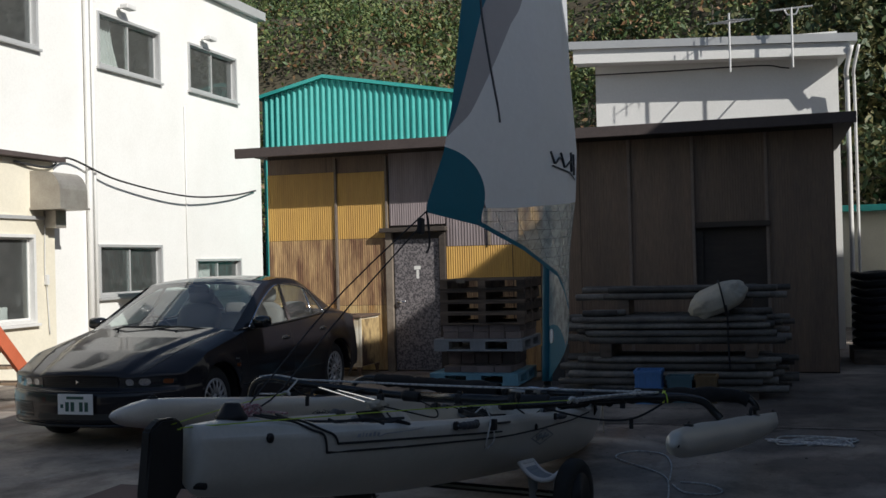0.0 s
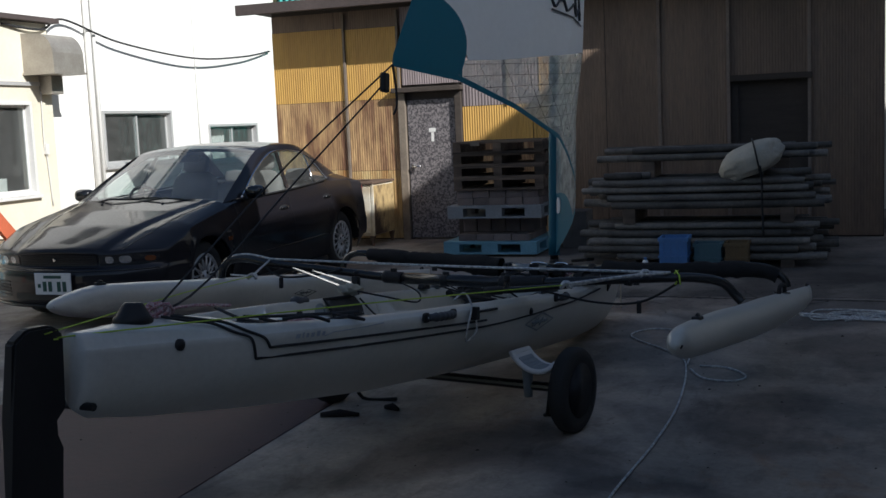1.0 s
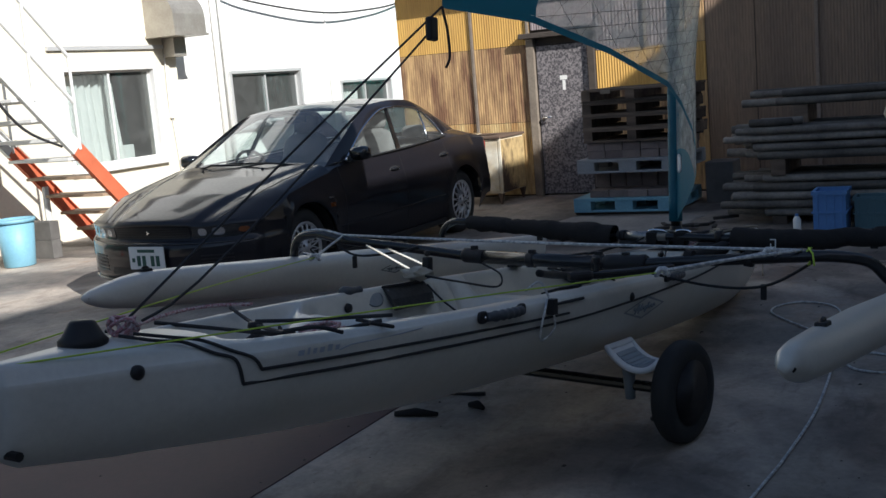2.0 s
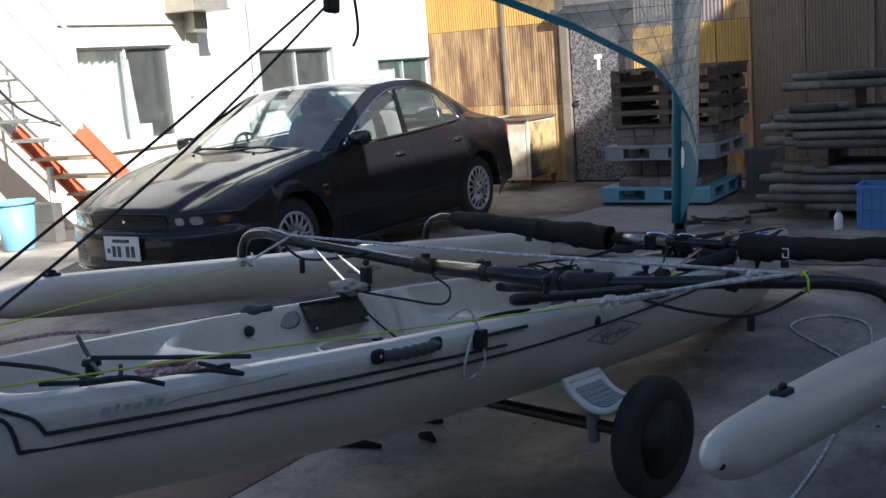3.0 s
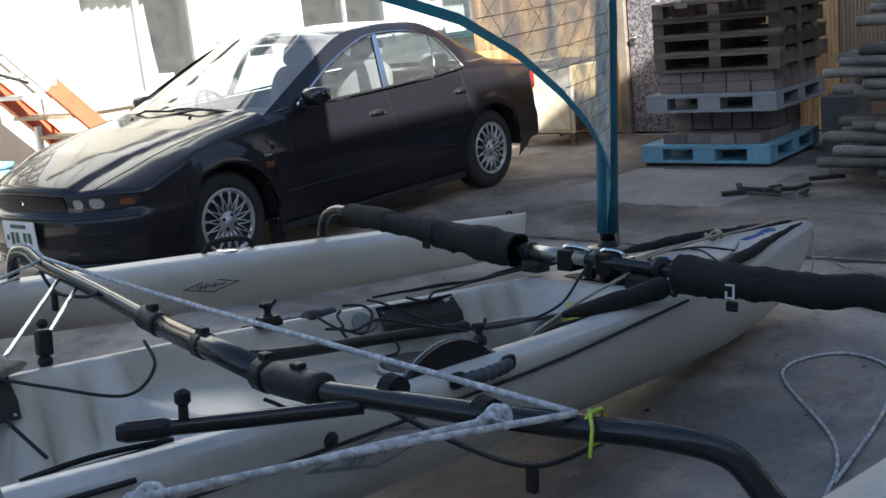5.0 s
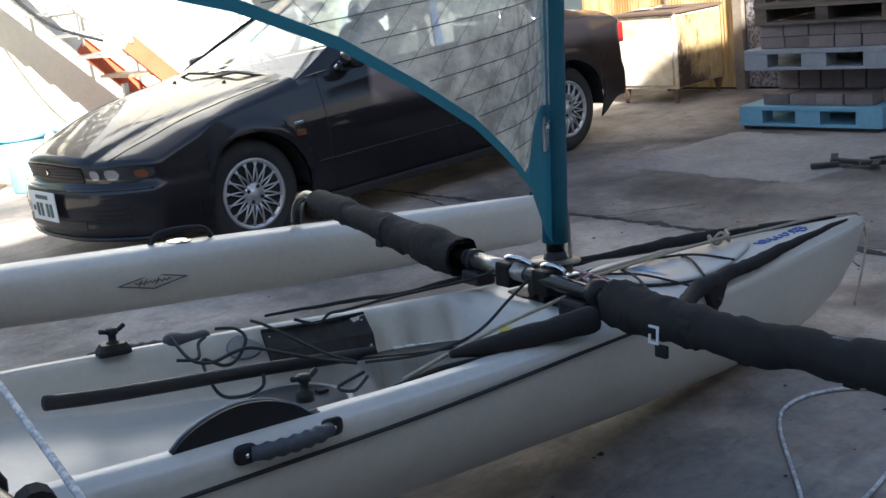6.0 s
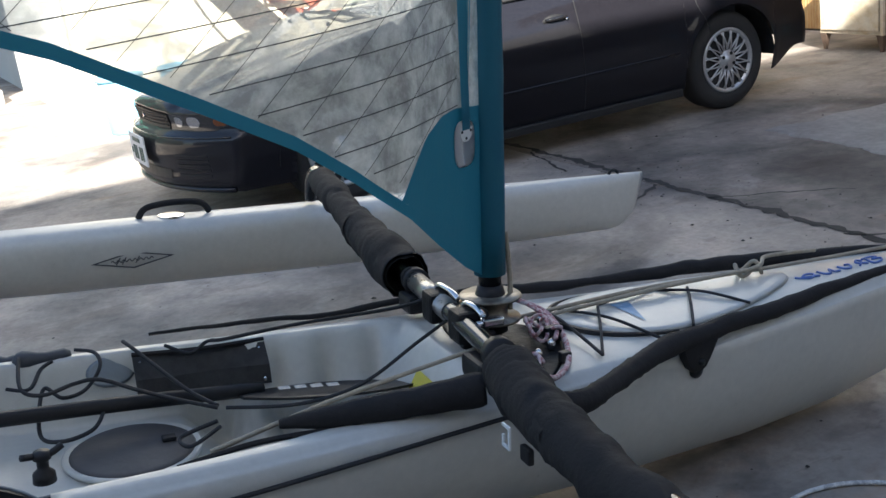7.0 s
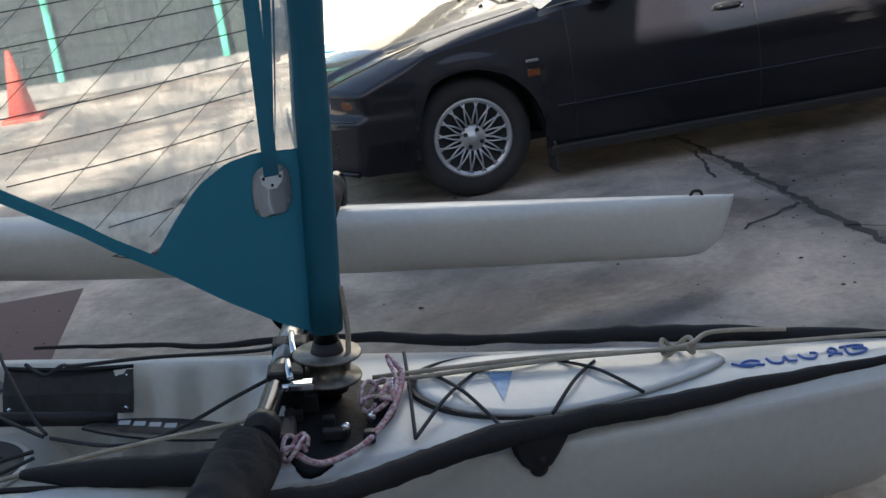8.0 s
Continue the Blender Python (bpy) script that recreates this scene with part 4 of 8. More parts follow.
for i, (x, y, h) in enumerate(((2.0, 24.8, 8.5), (3.1, 26.0, 9.5), (0.9, 27.5, 8.0), (4.3, 25.2, 8.0), (-0.6, 26.2, 6.5), (2.6, 29.0, 8.5))):
    tree(x, y, h, 1.7, PINES, "tall olive-green conifer with thin drooping foliage", 40 + i)

# ---- stair up the white building ----
stair = thing("outside_stair", "steel outside stair, red-oxide lower flight and white upper part", "stair")
SX0, SX1 = -8.40, -7.45
y_at = lambda z: 10.52 - z * 0.96
run = Vector((0, -0.96, 1.0)).normalized()
for x in (SX0, SX1):
    for z0, z1, m in ((0.0, 1.06, RUSTRED), (1.061, 3.1, STEELWHITE)):
        # a channel: a web with two flanges turned inwards
        up = Vector((0, run.z, -run.y))
        inward = 0.05 if x == SX0 else -0.05
        prof = [(-0.075, 0.0), (-0.075, inward), (-0.067, inward), (-0.067, inward * 0.12), (0.067, inward * 0.12), (0.067, inward), (0.075, inward), (0.075, 0.0)]
        b = bmesh.new()
        grid(b, [[Vector((x + d, y_at(z), z + 0.05)) + up * h for h, d in prof] for z in (z0, z1)], close_v=True, caps=True)
        part("stringer", b, m, stair)
for k in range(1, 15):
    z = 0.2 * k
    t_ = part("tread", box(bmesh.new(), SX0 + 0.052, SX1 - 0.052, y_at(z) - 0.15, y_at(z) + 0.08, z, z + 0.03, 0.004), TREAD if z < 1.0 else STEELWHITE, stair)
    part("nosing", box(bmesh.new(), SX0 + 0.052, SX1 - 0.052, y_at(z) + 0.081, y_at(z) + 0.087, z - 0.02, z + 0.032, 0.001), TREAD if z < 1.0 else STEELWHITE, t_)
for x in (SX0, SX1):
    for rise in (0.95, 0.5):
        part("handrail", tube(bmesh.new(), [(x, y_at(z) + 0.02, z + rise) for z in (1.05, 3.1)], 0.019, 8), STEELWHITE, stair)
    for z in (1.05, 1.55, 2.05, 2.6, 3.1):
        part("baluster", tube(bmesh.new(), [(x, y_at(z) + 0.02, z + 0.05), (x, y_at(z) + 0.02, z + 0.95)], 0.016, 8), STEELWHITE, stair)
part("post", tube(bmesh.new(), [(SX0 + 0.06, 9.82, 0), (SX0 + 0.06, 9.82, 0.72)], 0.034, 8), STEELWHITE, stair, "white post streaked with rust")
rope("hanging_cable", [(SX1 + 0.03, y_at(2.4), 2.35), (SX1 + 0.05, y_at(2.0) - 0.1, 1.75), (SX1 + 0.05, y_at(1.6) - 0.15, 1.35), (SX1 + 0.04, y_at(1.2) - 0.1, 1.15)], 0.014, ROPEBLACK, stair, "black cable hanging below the stair", 5, 6)

# ---- bins and blocks ----
def bin_(x, y, s=1.0):
    t = thing("rubbish_bin", "light blue plastic rubbish bin standing in the sun", "bin", pose(x, y, 0), "blue bins")
    b = bmesh.new()
    lathe(b, [(0.001, 0.004), (0.145 * s, 0.004), (0.15 * s, 0.01), (0.185 * s, 0.46), (0.175 * s, 0.46), (0.14 * s, 0.03), (0.001, 0.03)], 28)
    part("body", b, BINBLUE, t, "", True)
    b = bmesh.new()
    lathe(b, [(0.186 * s, 0.44), (0.20 * s, 0.44), (0.20 * s, 0.475), (0.176 * s, 0.475), (0.176 * s, 0.462)], 28)
    part("rim", b, BINBLUE, t, "", True)


for x, y in ((-8.05, 8.68), (-8.10, 9.17), (-8.02, 8.15)):
    bin_(x, y)
for k, (x, y, z) in enumerate(((-8.25, 9.62, 0.0), (-8.25, 9.62, 0.191), (-8.62, 9.66, 0.0), (-8.62, 9.66, 0.191))):
    b = bmesh.new()
    box(b, x - 0.195, x + 0.195, y - 0.06, y + 0.06, z, z + 0.19, 0.006)
    tagged(part("concrete_block", b, BLOCK), "grey concrete block at the foot of the stair", "block", "concrete blocks")

# ---- rock face, netting and posts at the far side of the yard ----
b = bmesh.new()
rows = []
for i in range(60):
    y = -10 + 17.5 * i / 59
    rows.append([(-12.6 - 0.25 * z + 0.35 * noise.noise((y * 0.8, z * 0.9, 3)) + 0.12 * noise.noise((y * 3, z * 3, 1)), y, z) for z in np.linspace(0, 5.5, 26)])
grid(b, rows)
structure("rock_face", b, ROCK, "dark mossy rock face behind green netting", "rock", True)
net = thing("green_fence", "green posts with sagging netting along the rock face", "fence")
for y in (7.1, 5.2, 3.3, 1.4):
    part("post", tube(bmesh.new(), [(-11.9, y, 0), (-11.9, y, 3.4)], 0.045, 8), GREENPOST, net)
b = bmesh.new()
for k in range(16):
    z = 0.2 + k * 0.2
    tube(b, [(-11.9, y, z - 0.03 * math.sin((y - 1.4) / 1.9 * math.pi)) for y in np.linspace(1.4, 7.1, 25)], 0.006, 4)
for k in range(40):
    y = 1.4 + k * 5.7 / 39
    tube(b, [(-11.9, y, 0.15), (-11.9, y, 3.3)], 0.005, 4)
part("netting", b, NETGREEN, net)
b = bmesh.new()
grid(b, [[(-12.0 + 0.06 * noise.noise((y * 1.5, z * 1.2, 5)) + 0.03 * math.sin(y * 5 + z), y, z) for z in np.linspace(0.16, 3.3, 20)] for y in np.linspace(-8, 7.5, 90)])
part("netting_sheet", b, NETGREEN, net, "grey-green netting sheet hanging behind the posts", True)
b = bmesh.new()
box(b, -12.2, -11.7, -8, 7.6, 0, 0.16, 0.01)
structure("kerb", b, SLAB, "low concrete kerb along the rock face", "kerb")
cone = thing("traffic_cone", "red traffic cone standing near the fence", "cone", pose(-10.2, 5.05, 0))
part("base", box(bmesh.new(), -0.19, 0.19, -0.19, 0.19, 0, 0.04, 0.01), CONE, cone)
b = bmesh.new()
lathe(b, [(0.14, 0.041), (0.03, 0.68), (0.02, 0.70)], 24)
part("body", b, CONE, cone, "", True)

# ---- rusty cabinet beside the shed door ----
cab = thing("metal_cabinet", "white enamel cabinet, its side eaten by rust, with a worn top", "cabinet", pose(-4.84, 13.33, 0))
part("body", box(bmesh.new(), -0.30, 0.298, -0.34, 0.34, 0.13, 0.76, 0.008), RUSTCAB, cab)
part("door", box(bmesh.new(), -0.28, 0.275, -0.356, -0.342, 0.16, 0.73, 0.005), RUSTCAB, cab, "pale enamel door with rust runs")
part("top", box(bmesh.new(), -0.33, 0.32, -0.37, 0.36, 0.763, 0.79, 0.006), RUSTDARK, cab, "rusted sheet top")
rr_ = random.Random(12)
for k in range(5):
    x0, y0 = rr_.uniform(-0.30, 0.02), rr_.uniform(-0.34, 0.05)
    part("flake", box(bmesh.new(), x0, x0 + rr_.uniform(0.12, 0.26), y0, y0 + rr_.uniform(0.1, 0.25), 0.791 + 0.004 * k, 0.795 + 0.004 * k, 0.001), (RUSTCAB, RUSTSIDE, RUSTDARK)[k % 3], cab)
for x in (-0.27, 0.27):
    for y in (-0.31, 0.31):
        b = bmesh.new()
        grid(b, [[(x + a * w, y + c * w, z) for a, c in ((-1, -1), (1, -1), (1, 1), (-1, 1))] for z, w in ((0.0, 0.012), (0.02, 0.012), (0.129, 0.030))], close_v=True, caps=True)
        part("leg", b, RUSTDARK, cab)
for y0, y1, z0, z1 in ((-0.335, -0.02, 0.14, 0.74), (-0.012, 0.335, 0.14, 0.74)):
    part("side_panel", box(bmesh.new(), 0.299, 0.308, y0, y1, z0, z1, 0.003), RUSTSIDE, cab, "heavily rusted side")
part("stile", box(bmesh.new(), 0.285, 0.314, -0.352, -0.325, 0.13, 0.765, 0.003), RUSTCAB, cab)

# ---- pallets with paving blocks ----
def plastic_pallet(x, y, z, material, label, w=1.05, d=1.0, h=0.14):
    t = thing("pallet", label, "pallet", pose(x, y, z), "stacked pallets")
    b = bmesh.new()
    box(b, 0, w, 0, d, h - 0.03, h, 0.004)
    box(b, 0, w, 0, d, 0, 0.02, 0.004)
    part("deck", b, material, t)
    for k in range(3):
        for j in range(3):
            part("block", box(bmesh.new(), k * (w - 0.18) / 2, k * (w - 0.18) / 2 + 0.18, j * (d - 0.14) / 2, j * (d - 0.14) / 2 + 0.14, 0.0205, h - 0.0305), material, t)


def wood_pallet(x, y, z, w=1.0, d=0.95, h=0.13, seed=0):
    r = random.Random(seed)
    t = thing("pallet", "weathered dark wooden pallet in the stack", "pallet", pose(x, y, z, 0, 0, r.uniform(-2, 2)), "stacked pallets")
    for k in range(3):
        xx = k * (w - 0.09) / 2
        part("bearer", box(bmesh.new(), xx, xx + 0.09, 0.01, d - 0.01, 0.022, h - 0.022), PALLETWOOD, t)
    for k in range(6):
        yy = k * (d - 0.1) / 5 + r.uniform(-0.01, 0.01)
        part("board", box(bmesh.new(), r.uniform(-0.01, 0.01), w + r.uniform(-0.01, 0.01), yy, yy + 0.1, h - 0.0215, h), PALLETWOOD, t)
        if k % 2 == 0:
            part("board", box(bmesh.new(), 0, w, yy, yy + 0.1, 0, 0.0215), PALLETWOOD, t)
    return t


def pavers(x0, y0, z0, nx, ny, nz, seed, size=(0.20, 0.16, 0.075)):
    r = random.Random(seed)
    me = mesh_of("paving_block", box(bmesh.new(), 0, size[0] - 0.006, 0, size[1] - 0.006, 0, size[2] - 0.002, 0.006), PAVER)
    for k in range(nz):
        for i in range(nx):
            for j in range(ny):
                if 0 < i < nx - 1 and 0 < j < ny - 1 and k < nz - 1:
                    continue
                o = tagged(new("paving_block", me), "brown-grey concrete paving block stacked on a pallet", "paving block", "stacked paving blocks")
                o.matrix_world = pose(x0 + i * size[0] + r.uniform(-0.004, 0.004), y0 + j * size[1] + r.uniform(-0.004, 0.004), z0 + k * size[2], 0, 0, r.uniform(-0.7, 0.7))


PX, PY = -3.30, 12.0
plastic_pallet(PX, PY, 0.03, PALLETBLUE, "light blue plastic pallet under stacked paving blocks")
box_ = bmesh.new()
box(box_, PX, PX + 1.0, PY + 0.05, PY + 0.95, 0.0, 0.03)
tagged(part("timber_dunnage", box_, PALLETWOOD), "flat timber under the blue pallet", "dunnage")
pavers(PX + 0.16, PY + 0.06, 0.172, 4, 5, 1, 1)
for i in range(5):
    for j in range(2):
        b = bmesh.new()
        box(b, PX + 0.14 + i * 0.165, PX + 0.14 + i * 0.165 + 0.155, PY + 0.30 + j * 0.3, PY + 0.58 + j * 0.3, 0.249, 0.418, 0.008)
        tagged(part("paving_block", b, PAVER), "dark paving block on edge between two plastic pallets", "paving block", "blocks on edge")
plastic_pallet(PX + 0.06, PY, 0.42, PALLETGREY, "grey plastic pallet resting on paving blocks")
pavers(PX + 0.16, PY + 0.05, 0.562, 5, 5, 2, 2, (0.185, 0.17, 0.08))
z = 0.724
for k in range(4):
    wood_pallet(PX + 0.14, PY + 0.02, z, seed=60 + k)
    z += 0.1315
b = bmesh.new()
box(b, PX + 0.35, PX + 0.45, PY + 0.0, PY + 0.02, z - 0.045, z - 0.005)
tagged(part("paper_tag", b, BATTEN), "small buff tag on the top pallet", "tag")
b = bmesh.new()
box(b, -2.14, -1.86, 12.75, 13.1, 0.0, 0.42, 0.008)
tagged(part("grey_block", b, BLOCK), "grey upright concrete block by the wall", "block")

# ---- stacked poles ----
r = random.Random(5)


def pole(x0, x1, y, zc, rad, tilt=0.0):
    b = bmesh.new()
    xm = x0 + (x1 - x0) * r.uniform(0.3, 0.6)
    tube(b, [(x0, y, zc), (x0 + 0.012, y, zc), (xm, y + r.uniform(-0.008, 0.008), zc - 0.003 + tilt * 0.5), (x1 - 0.012, y + tilt * 0.1, zc + tilt), (x1, y + tilt * 0.1, zc + tilt)], [rad * 0.86, rad, rad * r.uniform(0.94, 1.04), rad * 0.98, rad * 0.84], 10)
    tagged(part("timber_pole", b, WOODGREY, None, "", True), "weathered grey timber pole in a stack", "pole", "stacked timber poles")


def beam_(x, y0, y1, z0, z1):
    b = bmesh.new()
    box(b, x, x + 0.12, y0, y1, z0, z1, 0.004)
    tagged(part("spacer_beam", b, PALLETWOOD), "dark timber spacer under the poles", "beam", "spacer beams")


# the front rows are lower than those behind
STACK = ((0.105, 0, 8), (0.178, 0, 8), (0.25, 0, 8), (0.322, 0, 8), (0.392, 0, 8), (0.60, 0, 8), (0.672, 0, 8), (0.744, 0, 8), (0.812, 0, 8), (1.035, 3, 8), (1.105, 3, 8))
for z_row, k0, k1 in STACK:
    for k in range(k0, k1):
        zc = z_row + r.uniform(-0.007, 0.006)
        rad = r.uniform(0.028, 0.038)
        y = 11.29 + k * 0.10 + r.uniform(-0.014, 0.014)
        x0 = -1.46 + (0.12 if zc > 0.9 else 0.0) + r.uniform(-0.2, 0.22)
        x1 = 0.55 + r.uniform(-0.22, 0.22)
        pole(x0, x1, y, zc, rad)
for x in (-1.2, 0.25):
    beam_(x, 11.26, 12.06, 0.0, 0.072)
    beam_(x, 11.26, 12.06, 0.425, 0.568)
for x in (-1.05, 0.2):
    beam_(x, 11.56, 12.06, 0.845, 1.0)
# short lengths thrown on the front rows
for x0, x1, y in ((-1.38, -1.02, 11.32), (-1.30, -0.95, 11.43), (0.10, 0.52, 11.53)):
    pole(x0, x1, y, 0.876, 0.034)

sack = bmesh.new()
bmesh.ops.create_icosphere(sack, subdivisions=5, radius=1.0)
for v in sack.verts:
    c = v.co.copy()
    n1 = noise.noise(c * 1.5 + Vector((3, 1, 2))) * 0.13 + noise.noise(c * 4.0) * 0.05 + 0.03 * abs(noise.noise(c * 7.0))
    f = abs(c.x) ** 2.5
    sx = (abs(c.x) ** 0.6) * (1 if c.x > 0 else -1)
    v.co = Vector((sx * 0.29, c.y * 0.20 * (1 - 0.2 * f), max(c.z, -0.70) * 0.165 * (1 - 0.25 * f) + 0.035 * c.x)) * (1 + n1)
sk = thing("canvas_sack", "pale canvas sack tied with cord lying on the poles", "sack", pose(-0.01, 11.36, 0.995, 6, -18, 4))
part("bag", sack, SACK, sk, "", True)
part("cord", tube(bmesh.new(), [(0.05 + 0.02 * math.sin(a), 0.215 * math.cos(a), 0.175 * math.sin(a) + 0.01) for a in (2 * math.pi * k / 24 for k in range(25))], 0.009, 6), ROPEBLACK, sk, "dark cord round the sack")
rope("sack_cord", [(0.08, 11.13, 0.95), (0.09, 11.22, 0.80), (0.09, 11.24, 0.60), (0.10, 11.24, 0.30)], 0.010, ROPEBLACK, None, "dark cord hanging from the sack", 5, 6, "cord")

def crate(x, y, w, d, h, material, label, cat):
    t = thing("storage_box", label, cat, pose(x, y, 0))
    b = bmesh.new()
    box(b, 0, w, 0, 0.012, 0, h)
    box(b, 0, w, d - 0.012, d, 0, h)
    box(b, 0, 0.012, 0.0121, d - 0.0121, 0, h)
    box(b, w - 0.012, w, 0.0121, d - 0.0121, 0, h)
    box(b, 0.0121, w - 0.0121, 0.0121, d - 0.0121, 0, 0.012)
    part("tub", b, material, t)
    b = bmesh.new()
    for q in ((-0.012, w + 0.012, -0.012, 0.0), (-0.012, w + 0.012, d, d + 0.012), (-0.012, 0.0, 0.0, d), (w, w + 0.012, 0.0, d)):
        box(b, *q, h - 0.03, h)
        box(b, *q, h * 0.45, h * 0.45 + 0.015)
    part("rim", b, material, t)
    for k in range(4):
        part("rib", box(bmesh.new(), w * (k + 0.5) / 4 - 0.008, w * (k + 0.5) / 4 + 0.008, -0.01, 0.0, 0.02, h - 0.031), material, t)


crate(-0.80, 10.85, 0.25, 0.30, 0.33, BLUEBOX, "blue plastic storage box on the floor by the poles", "box")
crate(-0.22, 10.95, 0.20, 0.26, 0.27, BROWNBOX, "brown plastic storage box on the floor by the poles", "box")
crate(-0.50, 10.98, 0.24, 0.24, 0.26, BINDULL, "dull teal plastic storage box on the floor", "box")
# scraps lying beside the slab
r = random.Random(31)
for k in range(9):
    b = bmesh.new()
    L_ = r.uniform(0.08, 0.26)
    box(b, -L_ / 2, L_ / 2, -0.02, 0.02, 0.003, r.uniform(0.012, 0.03), 0.004)
    o = part("timber_scrap", b, CRACK, None, "", False, pose(-1.88 + r.uniform(-0.25, 0.25), 11.2 + r.uniform(-0.25, 0.25), 0.003 + 0.004 * k, r.uniform(-2, 2), r.uniform(-3, 3), r.uniform(0, 180)))
    tagged(o, "dark broken timber scrap on the concrete", "scrap", "timber scraps")
bt = thing("bottle", "small white plastic bottle on the floor", "bottle", pose(-0.93, 10.86, 0))
b = bmesh.new()
lathe(b, [(0.001, 0), (0.03, 0), (0.032, 0.01), (0.032, 0.10), (0.02, 0.125), (0.012, 0.13)], 16)
part("body", b, PLATEWHITE, bt, "", True)
b = bmesh.new()
lathe(b, [(0.014, 0.131), (0.014, 0.15), (0.001, 0.151)], 12)
part("cap", b, BLUEBOX, bt, "", True)

# ---- parked saloon car ----
CAR = Matrix.Translation((-4.90, 9.755, 0)) @ pose(0, 0, 0, 0, 0, -90)
car = thing("saloon_car", "dark plum four-door saloon car parked in the yard", "car", CAR)
FW, RW, WR = 1.317, -1.317, 0.305
smooth01 = lambda t: (lambda c: c * c * (3 - 2 * c))(min(1.0, max(0.0, t)))


def top_z(x):
    return interp(x, (-2.20, -2.14, -2.0, -1.55, -1.3, 0.9, 1.0, 1.3, 1.7, 1.95, 2.08, 2.12), (0.905, 0.935, 0.955, 0.985, 1.00, 0.93, 0.91, 0.862, 0.775, 0.695, 0.645, 0.62))


def shoulder_z(x):
    return interp(x, (-2.20, -2.1, -1.6, -1.0, 0.0, 0.8, 1.0, 1.5, 1.9, 2.12), (0.855, 0.885, 0.925, 0.925, 0.895, 0.862, 0.83, 0.745, 0.655, 0.60))


def half_w(x, z):
    base = interp(z, (0.16, 0.22, 0.36, 0.56, 0.64, 0.70, 0.82, 0.95), (0.795, 0.82, 0.852, 0.864, 0.858, 0.846, 0.815, 0.772))
    # lips round the wheel openings and the bumper corners
    lip = 0.0
    for c in (FW, RW):
        d = math.hypot(x - c, z - WR)
        lip = max(lip, 0.010 * math.exp(-((d - 0.37) / 0.05) ** 2))
    bump = 0.010 * smooth01((abs(x) - 1.66) / 0.05) * smooth01((0.495 - z) / 0.02)
    return base + lip + bump - 0.03 * interp(x, (-2.2, -1.6, 1.6, 2.1), (1.6, 0.0, 0.0, 1.6))


def nose(x, y):
    """Rounds the plan at both ends."""
    kf = max(0.0, (x - 1.5) / 0.7)
    kr = max(0.0, (-1.65 - x) / 0.55)
    return x - kf * 0.30 * (abs(y) / 0.80) ** 2.4 + kr * 0.22 * (abs(y) / 0.80) ** 2.8


def sill_z(x):
    z = 0.19 + 0.12 * smooth01((-1.68 - x) / 0.40)
    for c in (FW, RW):
        if abs(x - c) < 0.365:
            z = max(z, WR + math.sqrt(max(0.0, 0.365 ** 2 - (x - c) ** 2)) - 0.02)
    return z


front_x = lambda z: interp(z, (0.19, 0.215, 0.25, 0.30, 0.38, 0.45, 0.478, 0.49, 0.50, 0.53, 0.57, 0.60), (2.09, 2.155, 2.165, 2.16, 2.17, 2.165, 2.15, 2.125, 2.105, 2.10, 2.11, 2.12))
rear_x = lambda z: interp(z, (0.19, 0.24, 0.36, 0.50, 0.53, 0.56, 0.70, 0.80, 0.855), (-2.11, -2.185, -2.215, -2.21, -2.19, -2.17, -2.165, -2.175, -2.20))


def stretch(x, z):
    """Carries the flank out to the profile of the two ends."""
    if x > 1.7:
        return 1.7 + (x - 1.7) / 0.42 * (front_x(z) - 1.7)
    if x < -1.75:
        return -1.75 + (x + 1.75) / 0.45 * (-1.75 - rear_x(z))
    return x


def bonnet_z(x, y):
    """Fender crowns either side of a raised centre that narrows to the grille."""
    w, zs, zt = half_w(x, shoulder_z(x)), shoulder_z(x), top_z(x)
    c = interp(x, (0.93, 1.4, 1.8, 2.12), (0.66, 0.55, 0.45, 0.40))
    edge = zt - 0.034
    y = abs(y)
    if y > c:
        t = (w - y) / (w - c)
        return zs + (edge - zs) * max(0.0, math.sin(min(1.0, max(0.0, t)) * math.pi / 2)) ** 0.8 + 0.010 * math.sin(math.pi * t)
    return edge + 0.018 * smooth01((c - y) / 0.045) + 0.016 * (1 - (y / c) ** 2)


def boot_z(x, y):
    w, zs, zt = half_w(x, shoulder_z(x)), shoulder_z(x), top_z(x)
    return zs + (zt - zs) * (1 - (min(1.0, abs(y) / w)) ** 3.2)


NZ = 26
xs = sorted({*np.round(np.linspace(-2.20, 2.12, 80), 4), *[round(c + 0.365 * math.cos(a), 4) for c in (FW, RW) for a in np.linspace(0, math.pi, 33)]})
bm = bmesh.new()
for sgn in (1, -1):
    rows = []
    for x in xs:
        z0, z1 = sill_z(x), shoulder_z(x)
        row = []
        for z in (z0 + (z1 - z0) * k / NZ for k in range(NZ + 1)):
            xx = stretch(x, z)
            row.append((nose(xx, half_w(x, z)), sgn * half_w(x, z), z))
        rows.append(row)
    grid(bm, rows)
    for lo, hi, fn in ((0.90, 2.12, bonnet_z), (-2.20, -1.42, boot_z)):
        rows = []
        for x in [q for q in xs if lo <= q <= hi]:
            w = half_w(x, shoulder_z(x))
            rows.append([(nose(x, w * (1 - k / 24)), sgn * w * (1 - k / 24), fn(x, w * (1 - k / 24))) for k in range(25)])
        grid(bm, rows)
